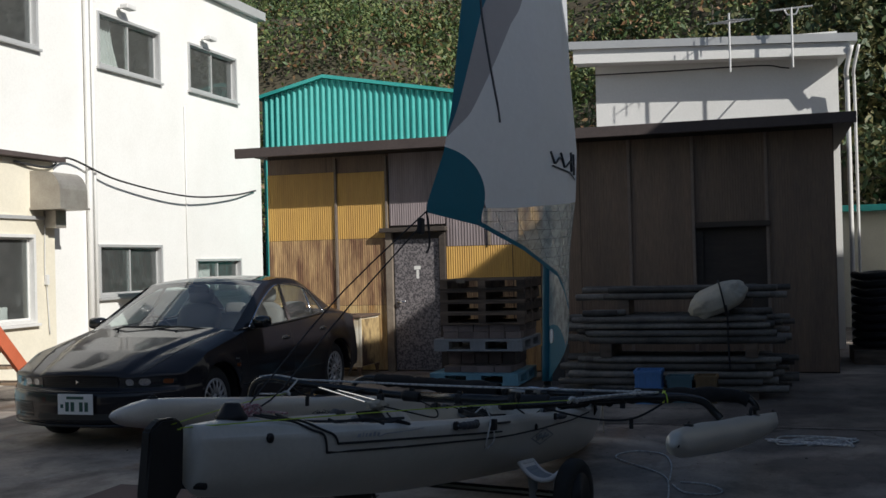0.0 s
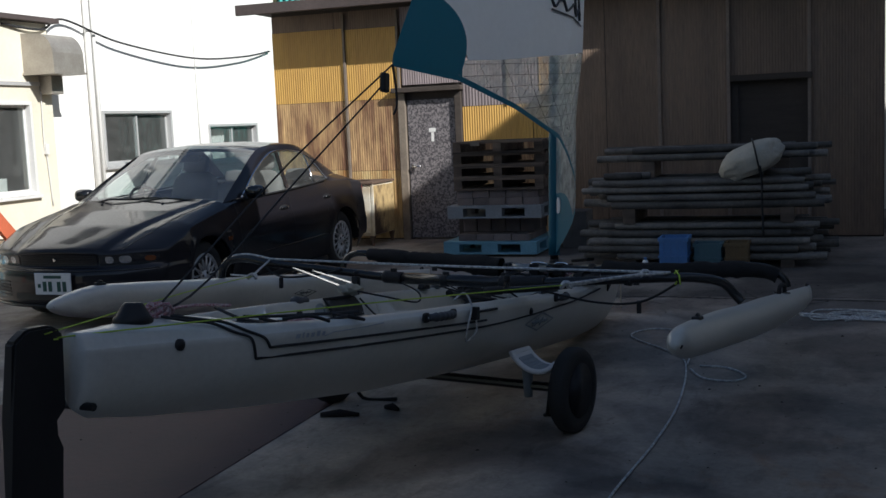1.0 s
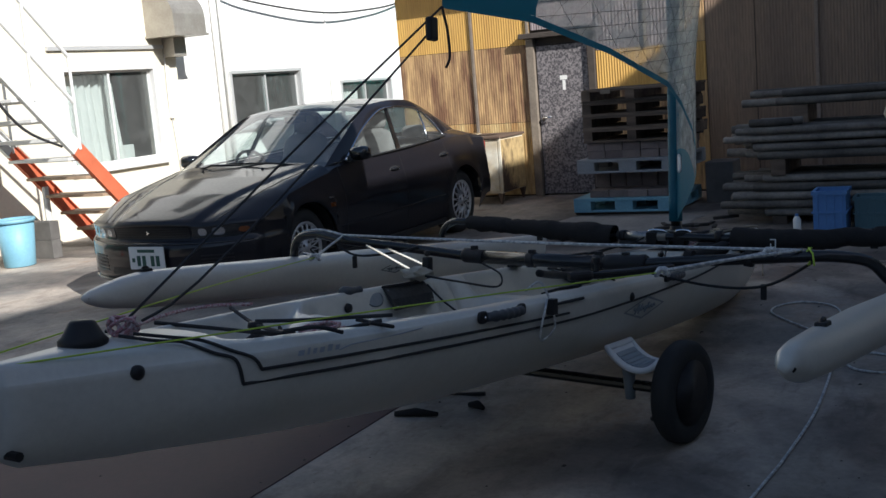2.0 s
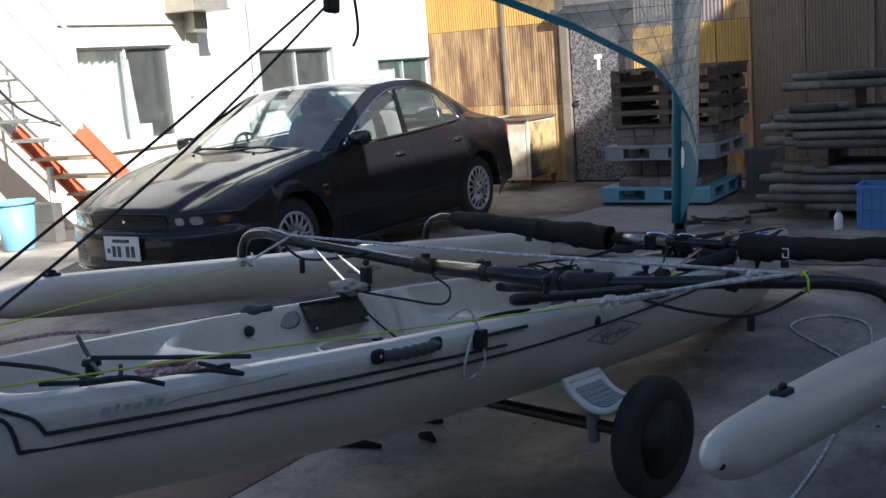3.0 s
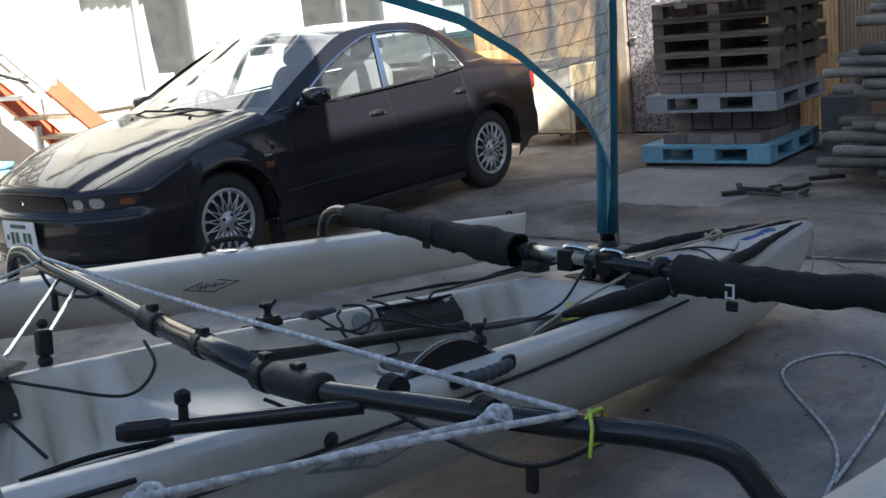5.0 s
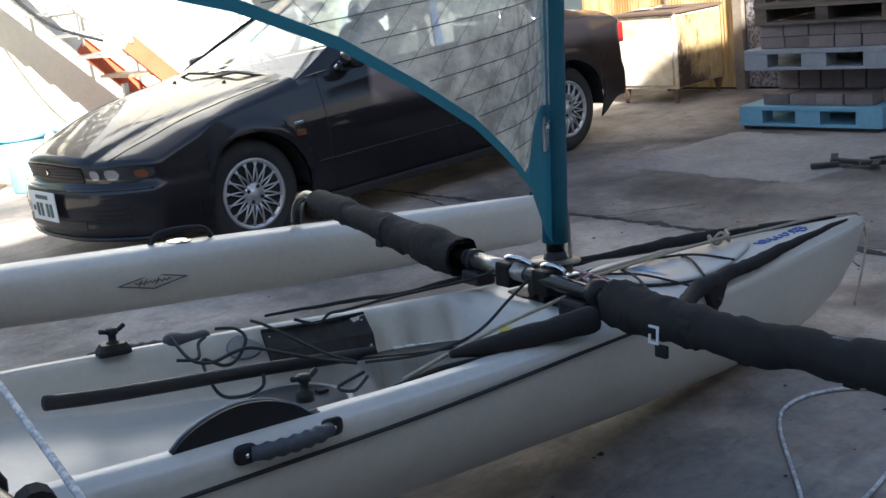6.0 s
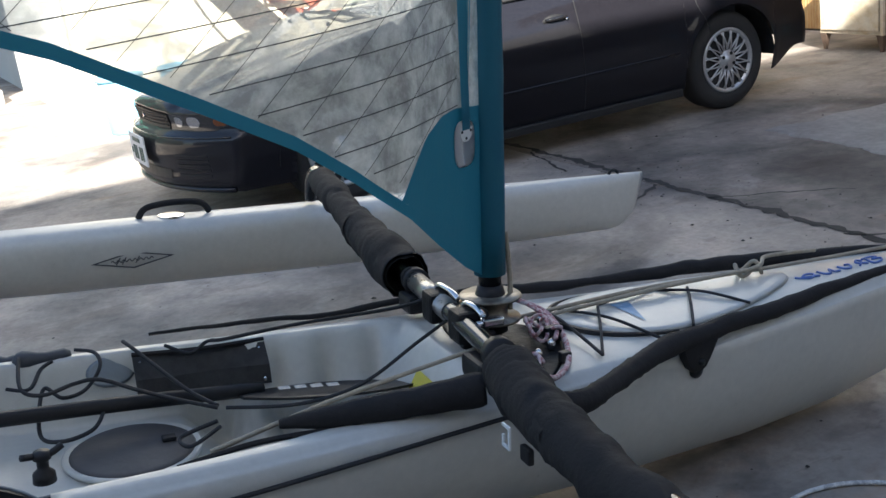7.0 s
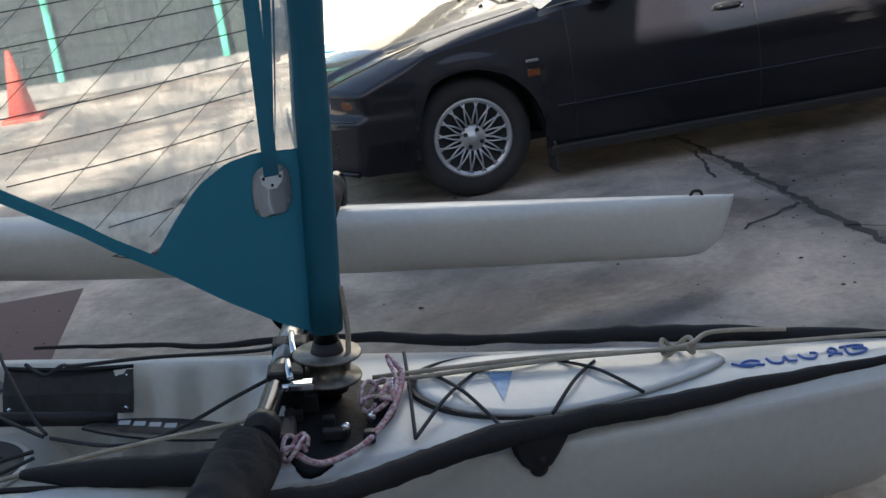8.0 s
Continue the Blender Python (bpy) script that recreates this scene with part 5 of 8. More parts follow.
for end, x_of, fn, xe in ((1, front_x, bonnet_z, 2.12), (-1, rear_x, boot_z, -2.20)):
    za, zb = sill_z(xe), shoulder_z(xe)
    rows = []
    for k in range(NZ + 1):
        z = za + (zb - za) * k / NZ
        w = half_w(xe, z)
        row = []
        for j in range(49):
            y = w * (-1 + j / 24)
            # the upper edge rises to meet the bonnet or the boot lid
            lift = (fn(xe, y * half_w(xe, zb) / w) - zb) * smooth01((z - zb + 0.07) / 0.07)
            row.append((nose(x_of(z), y), y, z + lift))
        rows.append(row)
    grid(bm, rows)
bmesh.ops.remove_doubles(bm, verts=bm.verts, dist=0.003)
body = part("body", bm, PAINT, car, "", True)

# wheel wells, floor and closed underside
b = bmesh.new()
box(b, -1.75, 2.0, -0.60, 0.60, 0.20, 0.24)
for c in (FW, RW):
    for sgn in (1, -1):
        n = 20
        rows = [[(c + 0.362 * math.cos(a), sgn * y, max(0.19, WR - 0.02 + 0.362 * math.sin(a))) for a in (math.pi * k / n for k in range(n + 1))] for y in (0.55, 0.845)]
        grid(b, rows)
        bm_f = [b.verts.new((c + 0.362 * math.cos(math.pi * k / n), sgn * 0.55, max(0.19, WR - 0.02 + 0.362 * math.sin(math.pi * k / n)))) for k in range(n + 1)]
        b.faces.new(bm_f)
part("wheel_well", b, TRIMBLACK, car)
for sgn in (1, -1):
    part("sill", box(bmesh.new(), -0.93, 0.93, sgn * 0.80 - 0.035, sgn * 0.80 + 0.035, 0.15, 0.20, 0.01), TRIMBLACK, car)

# cabin: the line over the side windows, and the line along screen, roof and rear window
OVER = [Vector(p) for p in ((0.64, 0.790, 0.900), (0.25, 0.712, 1.105), (-0.10, 0.655, 1.235), (-0.30, 0.640, 1.268), (-0.60, 0.637, 1.264), (-0.88, 0.645, 1.215), (-1.02, 0.690, 1.105), (-1.095, 0.762, 0.972))]
EDGE = [Vector(p) for p in ((0.89, 0.750, 0.872), (0.475, 0.688, 1.088), (0.04, 0.618, 1.286), (-0.30, 0.575, 1.326), (-0.60, 0.570, 1.330), (-0.92, 0.560, 1.298), (-1.24, 0.605, 1.150), (-1.55, 0.655, 0.985))]
BELT = [Vector(p) for p in ((0.64, 0.793, 0.892), (0.25, 0.803, 0.900), (-0.18, 0.806, 0.912), (-0.75, 0.800, 0.935), (-1.095, 0.785, 0.955))]
flip = lambda v, s: Vector((v.x, v.y * s, v.z))
over, edge_ = smooth_path(OVER, 6), smooth_path(EDGE, 6)
b = bmesh.new()
rows = []
for i in range(12, 31):
    e = edge_[i]
    bow = 0.075 * smooth01((e.x + 0.35) / 0.41)
    tail = 0.03 * smooth01((-0.55 - e.x) / 0.37)
    rows.append([(e.x + (bow - tail) * (1 - (k / 10) ** 2), e.y * k / 10, e.z + 0.036 * (1 - abs(k / 10) ** 2.4)) for k in range(-10, 11)])
grid(b, rows)
grid(b, [[Vector(p) - Vector((0, 0, 0.028)) for p in r_] for r_ in rows])
part("roof", b, PAINT, car, "", True)


def pane_between(name, low, high, bulge, material=CARGLASS, n=10):
    """A curved pane between two lines of the same count, bowed by bulge in its middle."""
    b = bmesh.new()
    nrm = (high[0] - low[0]).cross(low[-1] - low[0]).normalized()
    rows = []
    for i, (lo, hi) in enumerate(zip(low, high)):
        f = i / (len(low) - 1)
        rows.append([lo.lerp(hi, j / n) + nrm * bulge * 4 * f * (1 - f) for j in range(n + 1)])
    grid(b, rows)
    ob = part(name, b, material, car, "", True)
    ob.visible_shadow = False
    return ob


line_of = lambda a, c, n=12: [a.lerp(c, k / n) for k in range(n + 1)]
pane_between("windscreen", line_of(flip(EDGE[0], -1), EDGE[0]), line_of(flip(EDGE[2], -1), EDGE[2]), -0.075, SCREENGLASS)
pane_between("rear_window", line_of(flip(EDGE[7], -1), EDGE[7]), line_of(flip(EDGE[5], -1), EDGE[5]), 0.05)
DIV0, DIV1 = Vector((-0.75, 0.800, 0.936)), Vector((-0.875, 0.645, 1.214))
BP0, BP1 = Vector((-0.18, 0.806, 0.912)), Vector((-0.295, 0.642, 1.268))


def on_line(pts, x):
    xs_ = [-p.x for p in pts]
    return Vector((x, interp(-x, xs_, [p.y for p in pts]), interp(-x, xs_, [p.z for p in pts])))


for s in (1, -1):
    fl = lambda v: flip(v, s)
    # the frame round the doors and the rear pillar in one skin
    b = bmesh.new()
    grid(b, [[fl(over[i]), fl(over[i].lerp(edge_[i], 0.5) + Vector((0, 0.012, 0.010))), fl(edge_[i])] for i in range(len(over))])
    sx = np.linspace(-1.02, -1.74, 9)
    low = [Vector((x, half_w(x, shoulder_z(x)), shoulder_z(x))) for x in sx]
    high = [over[-1].lerp(edge_[-1], k / 8) for k in range(9)]
    grid(b, [[fl(l), fl(l.lerp(h, 0.5) + Vector((0, 0.006, 0))), fl(h)] for l, h in zip(low, high)])
    sx = np.linspace(0.60, 0.97, 6)
    low = [Vector((x, half_w(x, shoulder_z(x)), shoulder_z(x))) for x in sx]
    high = [over[0].lerp(edge_[0], k / 5) for k in range(6)]
    grid(b, [[fl(l), fl(h)] for l, h in zip(low, high)])
    part("cabin_frame", b, PAINT, car, "", True)
    up = [p - Vector((0, 0.006, 0.006)) for p in over]
    for name, xa, xb in (("side_window", 0.63, -0.19), ("side_window", -0.20, -0.75), ("quarter_window", -0.76, -1.09)):
        lo, hi = [], []
        for k in range(9):
            f = k / 8
            x0 = xa + (xb - xa) * f
            # the upper ends lean back with the pillars
            lean = interp(x0, (-1.09, -0.75, -0.19, 0.2, 0.63), (0.0, -0.12, -0.11, -0.03, 0.0))
            lo.append(fl(on_line(BELT, x0)))
            hi.append(fl(on_line(up, x0 + lean)))
        pane_between(name, lo, hi, 0.006 * s)
    strip = bmesh.new()
    n_ = Vector((0, 0.010, 0.004))
    grid(strip, [[fl(p + n_ + Vector((dx, 0, 0))) for dx in (-w_, w_)] for p, w_ in ((BP0.lerp(BP1, k / 8), 0.032 - 0.010 * k / 8) for k in range(9))])
    grid(strip, [[fl(p + n_ * 0.2 + Vector((dx, 0, 0))) for dx in (-w_, w_)] for p, w_ in ((BP0.lerp(BP1, k / 8), 0.038 - 0.010 * k / 8) for k in range(9))])
    part("door_pillar", strip, CHROME, car, "bright metal door pillar")
    part("quarter_bar", tube(bmesh.new(), [fl(DIV0), fl(DIV0.lerp(DIV1, 0.5) + Vector((0, 0.010, 0))), fl(DIV1)], 0.009, 8), CHROME, car, "", True)
    part("chrome_strip", tube(bmesh.new(), [fl(p + Vector((0, 0.004, 0))) for p in over + [BELT[-1]]], 0.011, 8), CHROME, car, "bright window surround", True)
    part("waist_strip", tube(bmesh.new(), [fl(p + Vector((0, 0.004, -0.002))) for p in smooth_path(BELT, 5)], 0.009, 6), TRIMBLACK, car, "", True)
    # mirror, handles and side lamp
    mr = bmesh.new()
    bmesh.ops.create_icosphere(mr, subdivisions=3, radius=1.0)
    for v in mr.verts:
        c = v.co.copy()
        q = lambda t, p: (abs(t) ** p) * (1 if t > 0 else -1)
        v.co = Vector((0.56 + 0.070 * q(c.x, 0.8), s * 0.885 + 0.088 * q(c.y, 0.65), 0.945 + 0.058 * q(c.z, 0.65)))
    mirror = part("mirror", mr, TRIMGLOSS, car, "glossy black door mirror", True)
    part("mirror_arm", box(bmesh.new(), 0.52, 0.62, s * 0.805 - 0.04, s * 0.805 + 0.04, 0.885, 0.93, 0.012), TRIMBLACK, mirror)
    part("mirror_glass", box(bmesh.new(), 0.488, 0.494, s * 0.885 - 0.062, s * 0.885 + 0.062, 0.91, 0.98, 0.002), CHROME, mirror)
    for hx, hz in ((-0.04, 0.75), (-0.975, 0.78)):
        yw = half_w(hx, hz)
        hb = bmesh.new()
        lathe(hb, [(0.001, -0.008), (0.030, -0.008), (0.034, 0.003), (0.001, 0.003)], 20, "y")
        for v in hb.verts:
            v.co = Vector((hx + v.co.x * 2.3, s * (yw + v.co.y), hz + v.co.z * 0.95))
        h = part("door_handle", hb, TRIMBLACK, car, "", True)
        part("pull", tube(bmesh.new(), [(hx + 0.065, s * (yw + 0.004), hz + 0.004), (hx + 0.03, s * (yw + 0.020), hz + 0.008), (hx - 0.04, s * (yw + 0.022), hz + 0.010), (hx - 0.078, s * (yw + 0.008), hz + 0.010)], [0.009, 0.012, 0.012, 0.009], 10), TRIMGLOSS, h, "", True)
        part("lock", lathe(bmesh.new(), [(0.001, 0.0), (0.011, 0.0), (0.010, 0.005), (0.001, 0.006)], 12, "y"), CHROME, h, "", True, Matrix.Translation((hx - 0.085, s * (yw + 0.002), hz - 0.006)) @ pose(0, 0, 0, 0, 0, 0 if s > 0 else 180))
    for nm, za, zb, out, m_, lb in (("side_lamp", 0.572, 0.606, 0.006, AMBER, "small amber side lamp"), ("badge", 0.640, 0.654, 0.003, CHROME, "small bright badge")):
        part(nm, box(bmesh.new(), 0.955, 1.02, s * half_w(0.99, za) - 0.01, s * half_w(0.99, za) + out, za, zb, 0.003), m_, car, lb)

    def on_nose(name, ya, yb, lo_z, hi_z, out, material, parent=car, label=""):
        """A patch lying on the rounded nose between two heights, lo_z and hi_z given over y."""
        b = bmesh.new()
        n, rows = 10, []
        for i in range(n + 1):
            y = ya + (yb - ya) * i / n
            rows.append([(nose(front_x(z) + out, y), s * y, z) for z in (lo_z(y) + (hi_z(y) - lo_z(y)) * k / 5 for k in range(6))])
        grid(b, rows)
        back = [[(p[0] - 0.02, p[1], p[2]) for p in r_] for r_ in rows]
        for a_, c_ in ((rows[0], back[0]), (rows[-1], back[-1]), ([r_[0] for r_ in rows], [r_[0] for r_ in back]), ([r_[-1] for r_ in rows], [r_[-1] for r_ in back])):
            grid(b, [a_, c_])
        return part(name, b, material, parent, label, True)

    lamp = on_nose("headlight", 0.37, 0.775, lambda y: 0.503 + 0.030 * smooth01((y - 0.66) / 0.12), lambda y: 0.588 - 0.012 * smooth01((y - 0.66) / 0.12), 0.006, SMOKED, car, "slim smoked headlight unit")
    for yc, w_, h_, m_, nm in ((0.445, 0.030, 0.026, LAMPCLEAR, "reflector"), (0.555, 0.042, 0.028, LAMPCLEAR, "reflector"), (0.715, 0.034, 0.020, AMBER, "indicator")):
        on_nose(nm, yc - w_, yc + w_, lambda y: 0.548 - h_ * math.sqrt(max(0.06, 1 - ((y - yc) / w_) ** 4)), lambda y: 0.548 + h_ * math.sqrt(max(0.06, 1 - ((y - yc) / w_) ** 4)), 0.0085, m_, lamp)
    for k in range(5):
        z = 0.275 + 0.026 * k
        on_nose("bumper_vent", 0.45, 0.66, lambda y, z=z: z, lambda y, z=z: z + 0.011, 0.004, BLACKPLASTIC)
    part("tail_lamp", box(bmesh.new(), -2.10, -1.98, s * 0.71 - 0.10, s * 0.71 + 0.025, 0.68, 0.83, 0.02), REDLENS, car, "", True)

# door and panel gaps as thin dark lines on the skin
for s in (1, -1):
    gaps = ([(0.79, z) for z in np.linspace(0.22, 0.86, 10)], [(-0.20 + 0.02 * (z - 0.5), z) for z in np.linspace(0.21, 0.90, 10)],
            [(-1.05 - 0.10 * smooth01((0.72 - z) / 0.25), z) for z in np.linspace(0.50, 0.93, 10)])
    for line in gaps:
        part("door_gap", tube(bmesh.new(), [(x, s * (half_w(x, z) - 0.0008), z) for x, z in line], 0.0035, 4), TRIMBLACK, car)
    part("rub_strip", tube(bmesh.new(), [(x, s * (half_w(x, 0.40) + 0.001), 0.40 + 0.02 * (0.9 - x) / 1.8) for x in np.linspace(-0.90, 0.88, 16)], 0.006, 6), PAINT, car, "", True)
    line = [(x, interp(x, (0.95, 1.4, 1.8, 2.10), (0.70, 0.655, 0.60, 0.52))) for x in np.linspace(2.08, 0.97, 16)]
    part("bonnet_gap", tube(bmesh.new(), [(nose(x, y), s * y, bonnet_z(x, y) + 0.0005) for x, y in line], 0.003, 4), TRIMBLACK, car)
    part("washer_jet", tube(bmesh.new(), [(1.10, s * 0.30, bonnet_z(1.10, 0.30) - 0.002), (1.085, s * 0.30, bonnet_z(1.1, 0.30) + 0.010)], 0.008, 6), TRIMBLACK, car)


b = bmesh.new()
rows = []
for k in range(17):
    y = -0.35 + 0.70 * k / 16
    top = 0.598 - 0.012 * (abs(y) / 0.35) ** 2
    rows.append([(nose(front_x(z) + 0.005, y), y, z) for z in np.linspace(0.508, top, 5)])
grid(b, rows)
grille = part("grille", b, TRIMBLACK, car, "", True)
for k in range(4):
    z = 0.525 + 0.018 * k
    part("slat", tube(bmesh.new(), [(nose(front_x(z) + 0.008, y), y, z) for y in np.linspace(-0.335, 0.335, 11)], 0.004, 4), BLACKPLASTIC, grille)
part("emblem", lathe(bmesh.new(), [(0.001, 0.0), (0.022, 0.0), (0.018, 0.006), (0.001, 0.007)], 3, "x", (2.116, 0, 0.556)), CHROME, grille)
part("bumper_strip", tube(bmesh.new(), [(nose(front_x(0.474) + 0.002, y), y, 0.474) for y in np.linspace(-0.78, 0.78, 25)], 0.006, 6), TRIMGLOSS, car, "", True)
part("chin", tube(bmesh.new(), [(nose(2.150, y), y, 0.205) for y in np.linspace(-0.76, 0.76, 25)], 0.014, 6), PAINT, car, "", True)
b = bmesh.new()
rows = [[(nose(front_x(z) + 0.004, y), y, z) for z in np.linspace(0.255, 0.305, 4)] for y in np.linspace(-0.38, 0.38, 13)]
grid(b, rows)
part("air_intake", b, TRIMBLACK, car)

plate = part("number_plate", cbox(2.190, 0.03, 0.385, 0.008, 0.33, 0.165, 0.003), PLATEWHITE, car, "white number plate with green bars")
for y, z, w, h in ((0.03, 0.437, 0.16, 0.022), (-0.095, 0.37, 0.025, 0.03)):
    part("bar", cbox(2.1955, y, z, 0.003, w, h), PLATEGREEN, plate)
for y in (-0.045, 0.005, 0.085, 0.135):
    part("bar", cbox(2.1955, y, 0.365, 0.003, 0.032, 0.075), PLATEGREEN, plate)

# wipers, dash, seats, steering wheel
for y0, y1 in ((-0.58, 0.0), (-0.02, 0.55)):
    wz = lambda y: 0.905 - 0.03 * (y / 0.6) ** 2
    part("wiper", tube(bmesh.new(), [(1.00 - 0.16 * y0 * y0, y0, wz(y0)), (0.985, (y0 + y1) / 2, 0.935), (0.975 - 0.10 * y1 * y1, y1, wz(y1) + 0.022)], 0.008, 6), TRIMBLACK, car)
b = bmesh.new()
rows = [[(0.93 - 0.16 * abs(y), y, 0.86), (0.55, y, 0.885), (0.42, y, 0.83), (0.42, y, 0.45), (0.9, y, 0.45)] for y in np.linspace(-0.68, 0.68, 9)]
grid(b, rows, close_v=True, caps=True)
part("dashboard", b, DASH, car)
b = bmesh.new()
grid(b, [[(x, y, 0.36) for y in (-0.74, 0.74)] for x in (-1.5, 0.9)])
grid(b, [[(-1.46, y, z) for y in (-0.74, 0.74)] for z in (0.36, 0.95)])
grid(b, [[(x, y, 0.955 - 0.02 * (x + 1.5)) for y in (-0.70, 0.70)] for x in (-1.5, -1.15)])
for s in (1, -1):
    grid(b, [[(x, s * 0.745, z) for z in (0.36, 0.875)] for x in (-1.45, 0.9)])
part("cabin_lining", b, DASH, car)


def cushion(bm_, x, y, z, sx, sy, sz, m=None):
    """A padded block with soft, swollen sides."""
    g = bmesh.ops.create_icosphere(bm_, subdivisions=3, radius=1.0)
    for v in g["verts"]:
        c = v.co.copy()
        p = Vector([(abs(t) ** 0.55) * (1 if t > 0 else -1) for t in c])
        v.co = Vector((x + p.x * sx, y + p.y * sy, z + p.z * sz))
        if m is not None:
            v.co = m @ v.co


for x, y in ((-0.12, 0.36), (-0.12, -0.36)):
    sb = bmesh.new()
    cushion(sb, x, y, 0.51, 0.27, 0.25, 0.08)
    m = Matrix.Translation((x - 0.24, y, 0.55)) @ pose(0, 0, 0, 0, -16, 0)
    cushion(sb, 0, 0, 0.27, 0.075, 0.25, 0.29, m)
    cushion(sb, 0.01, 0, 0.63, 0.050, 0.14, 0.085, m)
    part("front_seat", sb, SEATCLOTH, car, "", True)
sb = bmesh.new()
cushion(sb, -0.84, 0, 0.49, 0.23, 0.64, 0.08)
m = Matrix.Translation((-1.08, 0, 0.50)) @ pose(0, 0, 0, 0, -22, 0)
cushion(sb, 0, 0, 0.24, 0.075, 0.64, 0.25, m)
for y in (-0.36, 0.36):
    cushion(sb, 0, y, 0.53, 0.045, 0.13, 0.07, m)
part("rear_seat", sb, SEATCLOTH, car, "", True)
b = bmesh.new()
m = Matrix.Translation((0.34, -0.36, 0.84)) @ pose(0, 0, 0, 0, -65, 0)
tube(b, [m @ Vector((0.18 * math.cos(a), 0.18 * math.sin(a), 0)) for a in (2 * math.pi * k / 24 for k in range(25))], 0.014, 8)
for a in (0.0, 2.6, 3.7):
    tube(b, [m @ Vector((0, 0, -0.02)), m @ Vector((0.17 * math.cos(a), 0.17 * math.sin(a), 0))], 0.012, 6)
tube(b, [m @ Vector((0, 0, 0.01)), m @ Vector((0, 0, -0.18))], 0.03, 8)
part("steering_wheel", b, DASH, car, "", True)
part("interior_mirror", cbox(0.16, 0.0, 1.235, 0.03, 0.22, 0.06, 0.01), TRIMBLACK, car)


def car_wheel(x, s):
    w = part("wheel", lathe(bmesh.new(), [(0.06, -0.06), (0.165, -0.075), (0.19, -0.09), (0.19, 0.09), (0.15, 0.05), (0.04, 0.045)], 36, "y"), TRIMBLACK, car, "", True, pose(x, s * 0.712, WR, 0, 0, 0 if s > 0 else 180))
    b = bmesh.new()
    lathe(b, [(0.195, -0.095), (0.25, -0.10), (0.285, -0.09), (0.303, -0.065), (0.305, 0.0), (0.303, 0.065), (0.285, 0.09), (0.25, 0.10), (0.205, 0.097), (0.197, 0.085)], 48, "y")
    part("tyre", b, RUBBER, w, "", True)
    b = bmesh.new()
    lathe(b, [(0.174, 0.082), (0.180, 0.098), (0.194, 0.103), (0.201, 0.098), (0.198, 0.075)], 48, "y")
    n = 16

    def spoke(a0, a1, r0, r1, wd):
        """A flat-faced bar from the hub to the ring."""
        rows = []
        for f in (0.0, 0.35, 0.7, 1.0):
            a, q = a0 + (a1 - a0) * f, r0 + (r1 - r0) * f
            c = Vector((q * math.cos(a), 0.094 + 0.008 * math.sin(math.pi * f), q * math.sin(a)))
            t = Vector((-math.sin(a), 0, math.cos(a)))
            rows.append([c + t * wd - Vector((0, 0.004, 0)), c + t * wd * 0.7 + Vector((0, 0.004, 0)), c - t * wd * 0.7 + Vector((0, 0.004, 0)), c - t * wd - Vector((0, 0.004, 0)), c - Vector((0, 0.012, 0))])
        grid(b, rows, close_v=True, caps=True)

    for k in range(n):
        a = 2 * math.pi * k / n
        spoke(a, a + 0.25, 0.058, 0.184, 0.0044)
        spoke(a, a - 0.25, 0.058, 0.184, 0.0044)
    lathe(b, [(0.066, 0.05), (0.066, 0.094), (0.056, 0.101), (0.030, 0.102), (0.028, 0.108), (0.001, 0.109)], 24, "y")
    rim = part("rim", b, RIMSILVER, w, "", True)
    part("brake_disc", lathe(bmesh.new(), [(0.10, 0.030), (0.135, 0.030), (0.135, 0.040), (0.09, 0.040)], 30, "y"), LAMPDIM, rim)
    for k in range(4):
        a = 2 * math.pi * k / 4 + 0.5
        part("nut", lathe(bmesh.new(), [(0.011, 0.09), (0.011, 0.106), (0.001, 0.108)], 8, "y", (0.046 * math.cos(a), 0, 0.046 * math.sin(a))), TRIMBLACK, rim)


for x in (FW, RW):
    for s in (1, -1):
        car_wheel(x, s)
for s in (1, -1):
    part("mud_flap", box(bmesh.new(), 0.90, 0.915, s * 0.76 - 0.07, s * 0.76 + 0.07, 0.06, 0.22), RUBBER, car)

# ---- trimaran kayak ----
KM = Matrix.Translation((-1.38, 3.42, 0.916)) @ pose(0, 0, 0, 0, 0, 84.57) @ pose(0, 0, 0, 0, 6.0, 0)
kayak = thing("trimaran_kayak", "pale grey sailing kayak with two outriggers, mast and teal sail", "kayak", KM)
LEN = 5.62
beam = lambda u: interp(u, (0, 0.04, 0.12, 0.3, 0.6, 1.0, 1.5, 2.2, 2.8, 3.4, 4.0, 4.5, 5.0, 5.4, 5.57, 5.62), (0.045, 0.07, 0.09, 0.145, 0.26, 0.345, 0.40, 0.428, 0.422, 0.378, 0.31, 0.238, 0.152, 0.07, 0.028, 0.012))
gun = lambda u: interp(u, (0, 0.5, 1.0, 2.0, 3.0, 3.6, 4.5, 5.2, 5.62), (-0.02, -0.02, -0.02, -0.028, -0.038, -0.046, -0.045, -0.015, 0.0))
keel = lambda u: interp(u, (0, 0.05, 0.3, 0.8, 1.5, 2.5, 3.5, 4.3, 4.8, 5.1, 5.3, 5.45, 5.56, 5.62), (-0.205, -0.235, -0.27, -0.32, -0.37, -0.40, -0.42, -0.425, -0.41, -0.375, -0.325, -0.255, -0.16, -0.06))
crown = lambda u: interp(u, (0, 0.3, 0.7, 1.0, 3.9, 4.2, 5.0, 5.62), (0.03, 0.045, 0.03, 0.012, 0.012, 0.020, 0.022, 0.01))
